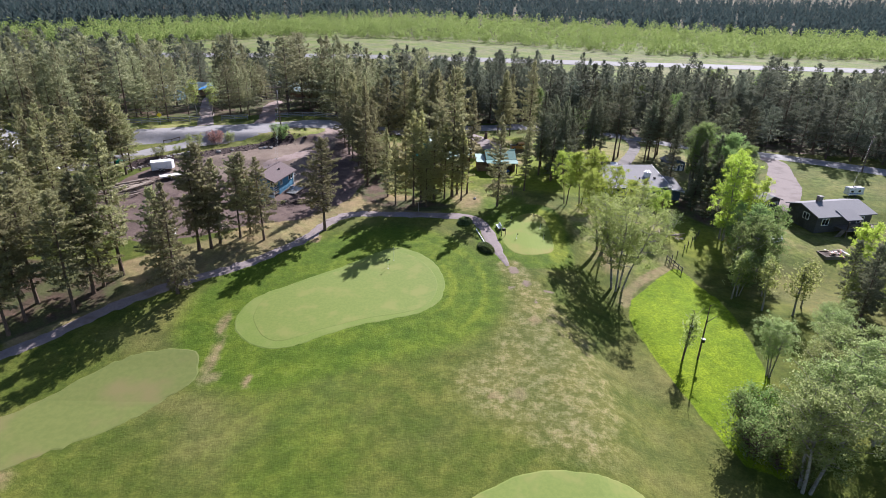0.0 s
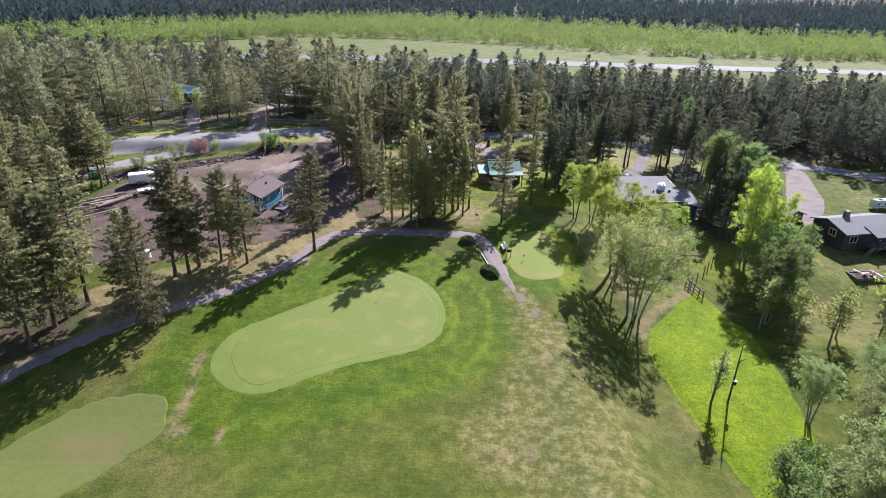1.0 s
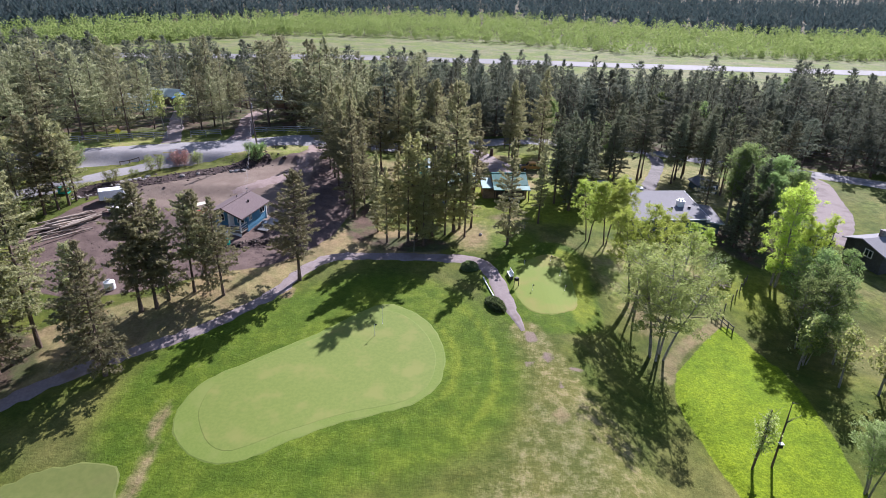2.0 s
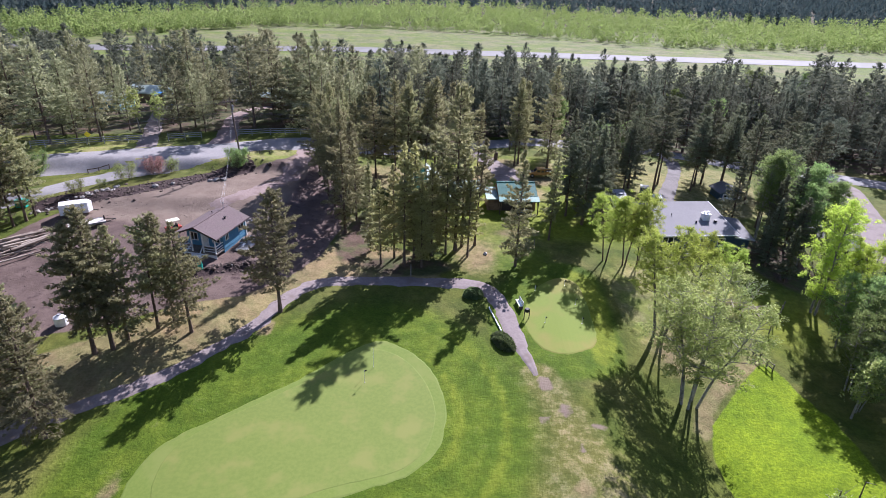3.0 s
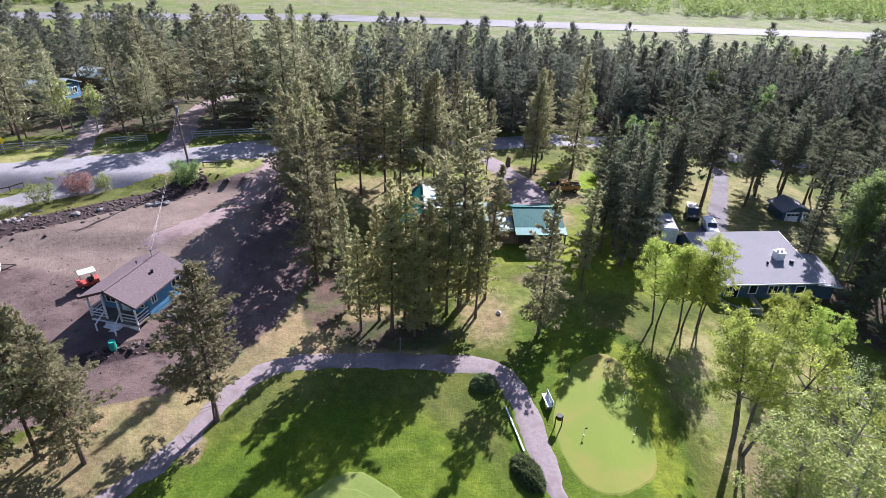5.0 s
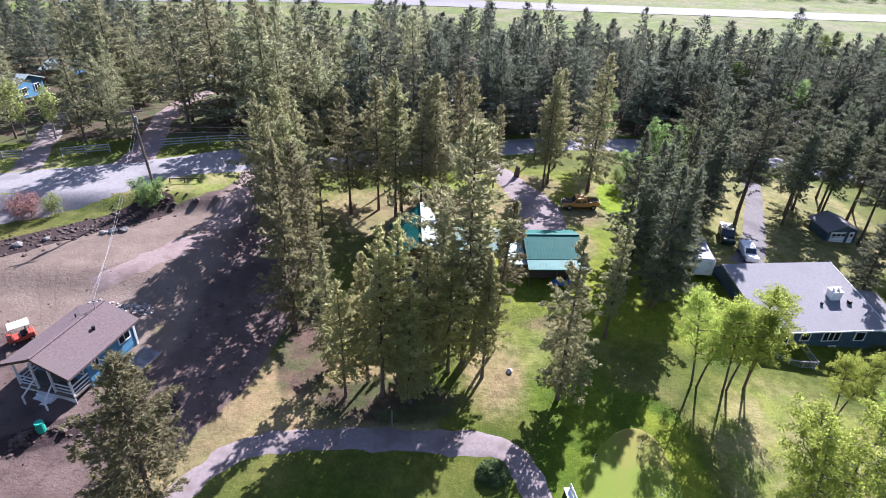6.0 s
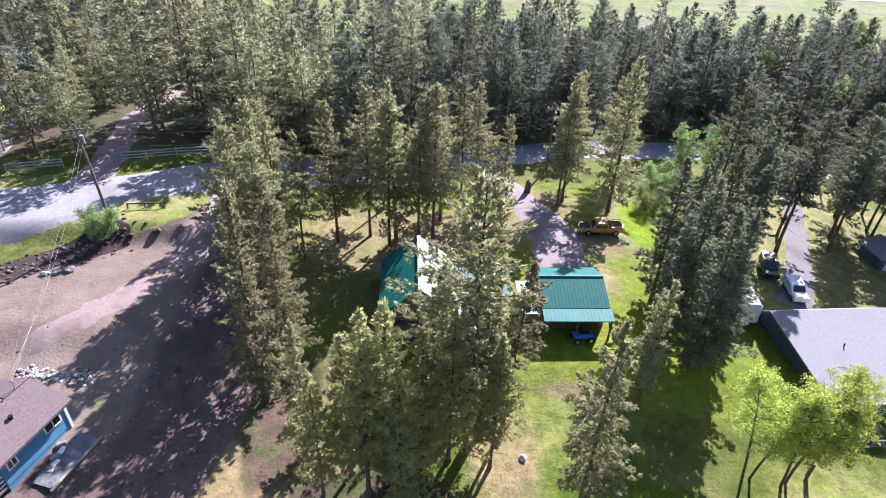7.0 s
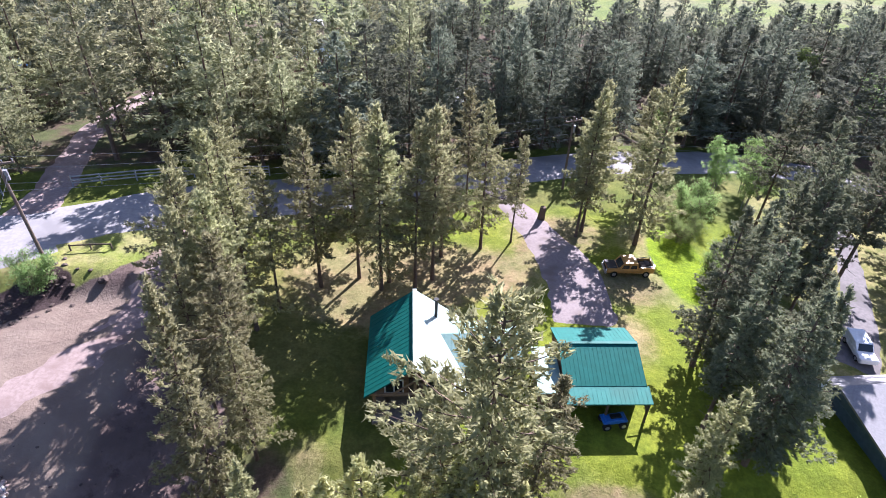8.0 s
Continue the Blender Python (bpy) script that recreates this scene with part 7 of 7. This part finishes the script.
def park_bench():
    t = thing("bench", spot(9.35, 83.6, 100), "white-topped bench beside the gravel path", "bench")
    part("seat", boxes((-0.8, 0.8, -0.22, 0.22, 0.42, 0.47), bevel=0.01), WHITE_PAINT, t)
    part("backrest", boxes((-0.8, 0.8, -0.28, -0.23, 0.55, 0.9), bevel=0.01), WHITE_PAINT, t)
    for x in (-0.65, 0.65):
        part("leg", boxes((x - 0.04, x + 0.04, -0.26, 0.2, 0.0, 0.42), (x - 0.04, x + 0.04, -0.28, -0.22, 0.4, 0.88)), WOOD_DARK, t)


def bag_stand():
    """A bent black hoop with a bin, beside the practice green."""
    t = thing("bag_stand", spot(9.9, 81.2, 10), "black metal hoop stand with a small bin beside the path", "stand")
    bm = bmesh.new()
    for x in (-0.28, 0.28):
        rod(bm, (x, 0, 0), (x, 0, 1.15), 0.05)
    rod(bm, (-0.3, 0, 1.15), (0.3, 0, 1.15), 0.05)
    part("hoop", bm, BLACK_METAL, t)
    bm = bmesh.new()
    rod(bm, (0, 0, 0.85), (0, 0, 1.25), 0.22, 0.24, 14)
    part("bin", bm, BLACK_METAL, t)


def round_hedge(x, y, rx, ry, tall, turn, label, seed):
    t = thing("hedge", spot(x, y, turn), label, "bush")
    rng = np.random.default_rng(seed)
    n = 3600
    d = unit(rng.normal(0, 1, (n, 3)) + [0, 0, 0.25])
    d[:, 2] = np.abs(d[:, 2])
    p = d * [rx, ry, tall] * rng.uniform(0.82, 1.05, (n, 1)) * (1 + 0.06 * np.sin(d[:, :1] * 9 + d[:, 1:2] * 7))
    w = unit(d + rng.normal(0, 0.6, (n, 3)))
    leaf = new("leaves", leaf_mesh("leaves", blades(p, w, rng.uniform(0.16, 0.3, n), rng.uniform(0.08, 0.14, n), rng), LEAVES_JUNIPER))
    leaf.parent = t
    bm = bmesh.new()
    for k in range(9):
        a = k * 0.7
        rod(bm, (0, 0, -0.1), (math.cos(a) * rx * 0.75, math.sin(a) * ry * 0.75, tall * 0.6), 0.04, 0.015, 5)
    part("stems", bm, BARK, t)


LEAVES_JUNIPER = leaf_material("juniper_leaves", (0.085, 0.12, 0.05), (0.115, 0.15, 0.06), (0.155, 0.185, 0.08), 0.32, 0.7, 0.15, 0.01)
park_bench()
bag_stand()
round_hedge(7.0, 76.7, 0.95, 1.75, 0.75, 24, "rounded dark green juniper bush beside the path", 3)
round_hedge(4.3, 85.6, 1.1, 1.0, 0.9, 0, "small rounded juniper bush at the bend of the path", 4)
bm = bmesh.new()
prev = None
edging = thing("path_edging", Matrix.Identity(4), "white painted edging pole laid along the path", "edging")
beam(bm, (5.95, 83.0, gz(5.95, 83) + 0.12), (6.95, 78.6, gz(6.95, 78.6) + 0.12), 0.11)
part("edging_pole", bm, WHITE_PAINT, edging)
for k in range(4):
    x, y = 5.95 + k * 0.33, 83.0 - k * 1.46
    part("stake", boxes((x - 0.04, x + 0.04, y - 0.04, y + 0.04, gz(x, y) - 0.1, gz(x, y) + 0.25)), WHITE_PAINT, edging)
for x, y, tall in ((-3.1, 89.6, 1.6), (13.0, 98.0, 1.2), (39.5, 92.0, 1.4)):
    t = thing("marker_post", spot(x, y), "thin pale marker post standing in the grass", "post", "marker posts")
    part("post", boxes((-0.05, 0.05, -0.05, 0.05, -0.2, tall), bevel=0.01), WOOD_OLD, t)


def snag(x, y, tall, lean, label, box_at):
    """A dead trunk with a nest box."""
    t = thing("dead_tree", spot(x, y), label, "tree", "dead trunks in the rough")
    p = [(0, 0, -0.1), (lean[0] * 0.3, lean[1] * 0.3, tall * 0.4), (lean[0] * 0.55, lean[1] * 0.6, tall * 0.7), (lean[0], lean[1], tall)]
    v, f = tube_np(p, [0.11, 0.09, 0.07, 0.03], 8)
    link_mesh("trunk", v, f, BARK, t, smooth=True)
    rng = np.random.default_rng(int(tall * 10))
    for k in range(7):
        h = rng.uniform(0.6, 1.0)
        a = rng.uniform(0, 6.28)
        s = np.array([lean[0] * h, lean[1] * h, tall * h])
        v, f = tube_np([s, s + np.array([math.cos(a), math.sin(a), 0.8]) * rng.uniform(0.5, 1.3)], [0.035, 0.008], 4)
        link_mesh("twig", v, f, BARK_PALE, t, smooth=True)
    z = box_at
    bx = part("nest_box", boxes((lean[0] * z / tall - 0.16, lean[0] * z / tall + 0.16, lean[1] * z / tall - 0.36, lean[1] * z / tall - 0.1, z - 0.22, z + 0.22), bevel=0.01), BLACK_METAL, t, "dark nest box with a white roof")
    part("lid", boxes((lean[0] * z / tall - 0.2, lean[0] * z / tall + 0.2, lean[1] * z / tall - 0.42, lean[1] * z / tall - 0.06, z + 0.222, z + 0.26)), WHITE_PAINT, bx)


snag(28.3, 56.0, 6.4, (0.3, 0.3), "dead birch trunk with a nest box in the bright rough", 4.4)
snag(30.2, 56.3, 7.0, (0.1, 0.3), "charred crooked dead trunk with a nest box in the rough", 2.6)
plant_tree(THIN, 28.4, 56.2, 7.0, "dying birch with a few grey leaves", "tree", "dead trunks in the rough", 9.0, 0.8, name="birch_tree", rng=rng_tree)


# ---- loose things on the plot and in the yards ----
def log(m, long, r, label, group):
    bm = bmesh.new()
    rod(bm, (-long / 2, 0, 0), (long / 2, 0, 0), r, r * 0.75, 10)
    ob = part("log", bm, LOG_PALE, None, smooth=False)
    ob.matrix_world = m
    return tagged(ob, label, "log", group)


log_rng = random.Random(3)
for k in range(24):
    u = log_rng.uniform(-1, 1)
    x, y = -50.2 + 2.2 * log_rng.uniform(-1, 1), 90.8 + 3.0 * u
    layer = k % 3
    log(pose(x, y, gz(x, y) + 0.13 + 0.2 * layer, 0, log_rng.uniform(-3, 3), 52 + log_rng.uniform(-14, 14)), log_rng.uniform(3.5, 6.5), log_rng.uniform(0.09, 0.16), "pale peeled log in a loose pile on bare soil", "logs on the plot")


def stone(x, y, r, label, group, seed, material=None):
    rng = random.Random(seed)
    bm = bmesh.new()
    bmesh.ops.create_icosphere(bm, subdivisions=2, radius=r)
    for v in bm.verts:
        v.co *= 0.75 + 0.5 * rng.random()
        v.co.z *= 0.65
    ob = part("stone", bm, material or STONE, None)
    ob.matrix_world = pose(x, y, gz(x, y) + r * 0.25, 0, 0, rng.uniform(0, 360))
    tagged(ob, label, "stone", group)


for k in range(110):
    a, b = log_rng.uniform(-1, 1), log_rng.gauss(0, 0.5)
    stone(-27.6 + 2.9 * a, 99.7 + 0.7 * b + 0.1 * a, log_rng.uniform(0.08, 0.19), "pale broken rubble stone heaped behind the cabin", "rubble behind the cabin", k, (RUBBLE_PALE, STONE, RUBBLE_PINK)[k % 3])
for k in range(26):
    s = log_rng.uniform(-1, 1)
    stone(-24.5 + 4.6 * s + log_rng.uniform(-0.5, 0.5), 87.6 + 2.2 * s + log_rng.uniform(-0.6, 0.6), log_rng.uniform(0.06, 0.14), "stone in the ridge of pushed-up soil", "stones on the soil ridge", 100 + k, STONE if k % 4 == 0 else SOIL_DARK)
for x, y, r in ((-33.2, 110.6, 0.5), (-32.3, 111.0, 0.45), (-34.0, 110.2, 0.4), (6.3, 95.6, 0.3), (-26.8, 116.6, 0.4), (-41.0, 107.5, 0.45), (-39.0, 108.8, 0.35)):
    stone(x, y, r, "rounded grey boulder lying on the ground", "boulders", int(x * 7), SOIL_DARK if x == -26.8 else None)
for k in range(30):
    u = k / 29
    stone(-54.0 + 8.0 * u + log_rng.uniform(-0.4, 0.4), 99.0 + 8.0 * u + log_rng.uniform(-0.5, 0.5), log_rng.uniform(0.15, 0.35), "stone in the rough edging along the lane", "stones along the lane", 200 + k)


def soil_clods():
    """Loose clods on the bank, on the pushed-up ridge and over the turned soil."""
    rng = np.random.default_rng(12)
    verts, faces = [], []
    line = curve_through(BANK_FOOT, 0.5)
    shape = np.array([(1, 0, 0), (0, 1, 0), (-1, 0, 0), (0, -1, 0), (0, 0, 0.8), (0.6, 0.6, 0.5), (-0.6, 0.5, 0.5), (-0.5, -0.6, 0.5), (0.6, -0.6, 0.5)], float)
    tris = [(0, 1, 5), (1, 2, 6), (2, 3, 7), (3, 0, 8), (5, 1, 6), (6, 2, 7), (7, 3, 8), (8, 0, 5), (5, 6, 4), (6, 7, 4), (7, 8, 4), (8, 5, 4)]
    for k in range(1100):
        if k < 520:
            x, y = line[rng.integers(len(line))] + rng.normal(0, 1.1, 2)
            r = rng.uniform(0.06, 0.3)
        elif k < 700:
            s = rng.uniform(-1, 1)
            x, y = -24.5 + 5.0 * s + rng.normal(0, 0.5), 87.6 + 2.4 * s + rng.normal(0, 0.5)
            r = rng.uniform(0.06, 0.28)
        else:
            x, y = rng.uniform(-48, -18), rng.uniform(78, 104)
            r = rng.uniform(0.04, 0.13)
            if inside_depth(np.array([x]), np.array([y]), PLOT)[0] < 1 or (abs(x + 27.7) < 4 and abs(y - 93) < 5):
                continue
        p = shape * rng.uniform(0.7, 1.3, shape.shape) * r * [1, 1, 0.8]
        base = len(verts)
        verts += (p + [x, y, gz(x, y) - 0.02]).tolist()
        faces += [tuple(i + base for i in t) for t in tris]
    tagged(link_mesh("soil_clods", verts, faces, SOIL_DARK), "loose dark clods of turned soil on the bank and plot", "soil", kind="stuff")


soil_clods()
# clutter beside the cabin
t = thing("tarpaulin", spot(-23.6, 93.2, -14, 0.02), "grey plastic sheeting over timber beside the cabin", "tarpaulin")
bm = bmesh.new()
prism(bm, [(-0.7, -2.0, 0.05), (0.8, -2.0, 0.02), (0.8, 1.9, 0.02), (-0.7, 1.9, 0.35)], (0, 0, 0.05))
part("sheet", bm, SHEETING, t)
bm = bmesh.new()
beam(bm, (0.9, -2.2, 0.1), (0.9, 2.1, 0.1), 0.12)
part("timber", bm, LOG_PALE, t)
t = thing("barrel", spot(-27.1, 86.6), "teal plastic barrel in front of the cabin", "barrel")
bm = bmesh.new()
rod(bm, (0, 0, 0), (0, 0, 0.85), 0.3, 0.28, 14)
rod(bm, (0, 0, 0.3), (0, 0, 0.34), 0.315, sides=14)
part("body", bm, TEAL_PLASTIC, t)
for k in range(5):
    x, y = -24.3 + 0.3 * log_rng.uniform(-1, 1), 92.4 + 0.45 * k
    ob = part("bag", boxes((-0.3, 0.3, -0.2, 0.2, 0, 0.25), bevel=0.07), WHITE_PAINT if k % 2 else GREY_PLASTIC, None)
    ob.matrix_world = spot(x, y, log_rng.uniform(0, 180))
    tagged(ob, "pale bag of building material lying beside the cabin", "bag", "bags beside the cabin")
t = thing("water_tank", spot(-37.4, 76.5), "white plastic tank standing on bare soil", "tank")
bm = bmesh.new()
rod(bm, (0, 0, 0), (0, 0, 0.9), 0.6, 0.6, 18)
rod(bm, (0, 0, 0.9), (0, 0, 1.1), 0.6, 0.25, 18)
part("body", bm, WHITE_PAINT, t)
bm = bmesh.new()
rod(bm, (0, 0, 1.1), (0, 0, 1.18), 0.2, sides=12)
part("lid", bm, GREY_PLASTIC, t)
t = thing("utility_box", spot(-56.3, 101.2), "green plastic utility box beside the lane", "utility box")
part("body", boxes((-0.7, 0.7, -0.5, 0.5, 0, 1.0), bevel=0.04), TEAL_PLASTIC, t)
t = thing("tree_stump", spot(10.6, 133.9), "dark tall tree stump on the lawn", "stump")
bm = bmesh.new()
rod(bm, (0, 0, -0.1), (0.1, 0, 1.5), 0.42, 0.3, 10)
part("trunk", bm, BARK, t)
# under the garage porch and on the house deck
t = thing("quad_bike", spot(12.4, 107.0, 10, 0.02), "blue quad bike under the garage porch", "quad bike")
part("body", boxes((-0.7, 0.7, -0.35, 0.35, 0.4, 0.8), (-0.9, -0.4, -0.45, 0.45, 0.6, 0.72), (0.4, 0.9, -0.45, 0.45, 0.6, 0.72), bevel=0.05), BLUE_PAINT, t)
part("seat", boxes((-0.3, 0.5, -0.18, 0.18, 0.8, 0.95), bevel=0.04), BLACK_METAL, t)
for x in (-0.6, 0.6):
    for y in (-0.42, 0.42):
        wheel(t, x, y, 0.3, 0.22)
t = thing("cool_box", spot(0.9, 105.3, 5), "blue cool box on the grass by the porch", "box")
part("body", boxes((-0.45, 0.45, -0.28, 0.28, 0.0, 0.5), bevel=0.03), BLUE_PAINT, t)
part("lid", boxes((-0.47, 0.47, -0.3, 0.3, 0.5, 0.58), bevel=0.02), BLUE_PAINT, t)
t = thing("patio_table", spot(-0.9, 105.0, 5), "dark patio table on the porch front", "table")
part("tabletop", boxes((-0.7, 0.7, -0.45, 0.45, 0.7, 0.75), bevel=0.01), WOOD_DARK, t)
for x in (-0.6, 0.6):
    for y in (-0.35, 0.35):
        part("leg", boxes((x - 0.04, x + 0.04, y - 0.04, y + 0.04, 0, 0.7)), WOOD_DARK, t)
# tarpaulin shelter deep in the wood
t = thing("tarpaulin_shelter", spot(-62.3, 163.8, 10), "bright blue tarpaulin stretched over a shelter", "tarpaulin")
bm = bmesh.new()
prism(bm, [(-3, -2, 2.0), (0, -2, 2.9), (0, 2, 2.9), (-3, 2, 2.0)], (0, 0, 0.06))
prism(bm, [(0, -2, 2.9), (3, -2, 2.0), (3, 2, 2.0), (0, 2, 2.9)], (0, 0, 0.06))
part("sheet", bm, CYAN_TARP, t)
for x in (-2.9, 2.9):
    for y in (-1.9, 1.9):
        part("post", boxes((x - 0.05, x + 0.05, y - 0.05, y + 0.05, -0.2, 2.0)), WOOD_DARK, t)
# domed hut in the wood
t = thing("domed_hut", spot(2.1, 163.0), "dark rounded hut with pale ribs among the firs", "hut")
bm = bmesh.new()
for k in range(9):
    a0, a1 = math.pi * k / 9, math.pi * (k + 1) / 9
    prism(bm, [(math.cos(a0) * 3, -3, math.sin(a0) * 3.4), (math.cos(a1) * 3, -3, math.sin(a1) * 3.4), (math.cos(a1) * 2.9, -3, math.sin(a1) * 3.3), (math.cos(a0) * 2.9, -3, math.sin(a0) * 3.3)], (0, 6, 0))
part("shell", bm, GREY_PLASTIC, t)
for y in (-3.02, -1, 1, 3.02):
    v, f = tube_np([(math.cos(a) * 3.05, y, math.sin(a) * 3.45) for a in np.linspace(0, math.pi, 14)], np.full(14, 0.05), 5)
    link_mesh("rib", v, f, RAIL_PAINT, t)
# timber, boats and junk in the yard by the dark house
for x, y, turn, label in ((56.4, 90.6, 25, "upturned white rowing boat on the lawn"), (52.3, 87.3, 50, "upturned pale rowing boat on the lawn")):
    t = thing("rowing_boat", spot(x, y, turn), label, "boat", "boats on the lawn")
    bm = bmesh.new()
    n = 10
    ring = []
    for k in range(n + 1):
        s = k / n * 2 - 1
        w = 0.75 * math.sqrt(max(0.02, 1 - abs(s) ** 2.6))
        ring.append([bm.verts.new((s * 2.1, math.cos(a) * w, 0.05 + math.sin(a) * 0.62 * (1 - 0.3 * abs(s)))) for a in np.linspace(0, math.pi, 9)])
    for k in range(n):
        for j in range(8):
            bm.faces.new((ring[k][j], ring[k][j + 1], ring[k + 1][j + 1], ring[k + 1][j]))
    part("hull", bm, WHITE_PAINT, t, smooth=True)
    part("keel", boxes((-2.0, 2.0, -0.03, 0.03, 0.6, 0.72)), RAIL_PAINT, t)
t = thing("raised_bed", spot(65.2, 87.6, 5), "low timber-edged bed heaped with scrap beside the dark house", "raised bed")
part("edging", boxes((-2.4, 2.4, -1.2, -1.05, -0.2, 0.35), (-2.4, 2.4, 1.05, 1.2, -0.2, 0.35), (-2.4, -2.25, -1.05, 1.05, -0.2, 0.35), (2.25, 2.4, -1.05, 1.05, -0.2, 0.35)), WOOD_OLD, t)
part("soil", boxes((-2.25, 2.25, -1.05, 1.05, -0.2, 0.2)), SOIL_DARK, t)
for k in range(12):
    ob = part("board", boxes((-0.9, 0.9, -0.1, 0.1, 0, 0.06)), (WHITE_PAINT, WOOD_BROWN, RED_PAINT, WOOD_OLD)[k % 4], None)
    ob.matrix_world = pose(65.2 + log_rng.uniform(-1.4, 1.4), 87.6 + log_rng.uniform(-0.7, 0.7), gz(65.2, 87.6) + 0.25 + 0.06 * k, 0, 0, log_rng.uniform(0, 180))
    tagged(ob, "loose scrap board in the heap beside the dark house", "board", "scrap boards")
# brush heap and fallen trunk by the lawn
for k in range(16):
    x, y = 37.6 + log_rng.uniform(-1.8, 1.8), 87.6 + log_rng.uniform(-1.2, 1.2)
    log(pose(x, y, gz(x, y) + 0.2 + 0.05 * (k % 4), 0, log_rng.uniform(-10, 10), log_rng.uniform(0, 180)), log_rng.uniform(1.2, 2.6), log_rng.uniform(0.04, 0.09), "weathered branch in a brush heap by the lawn", "brush heap")
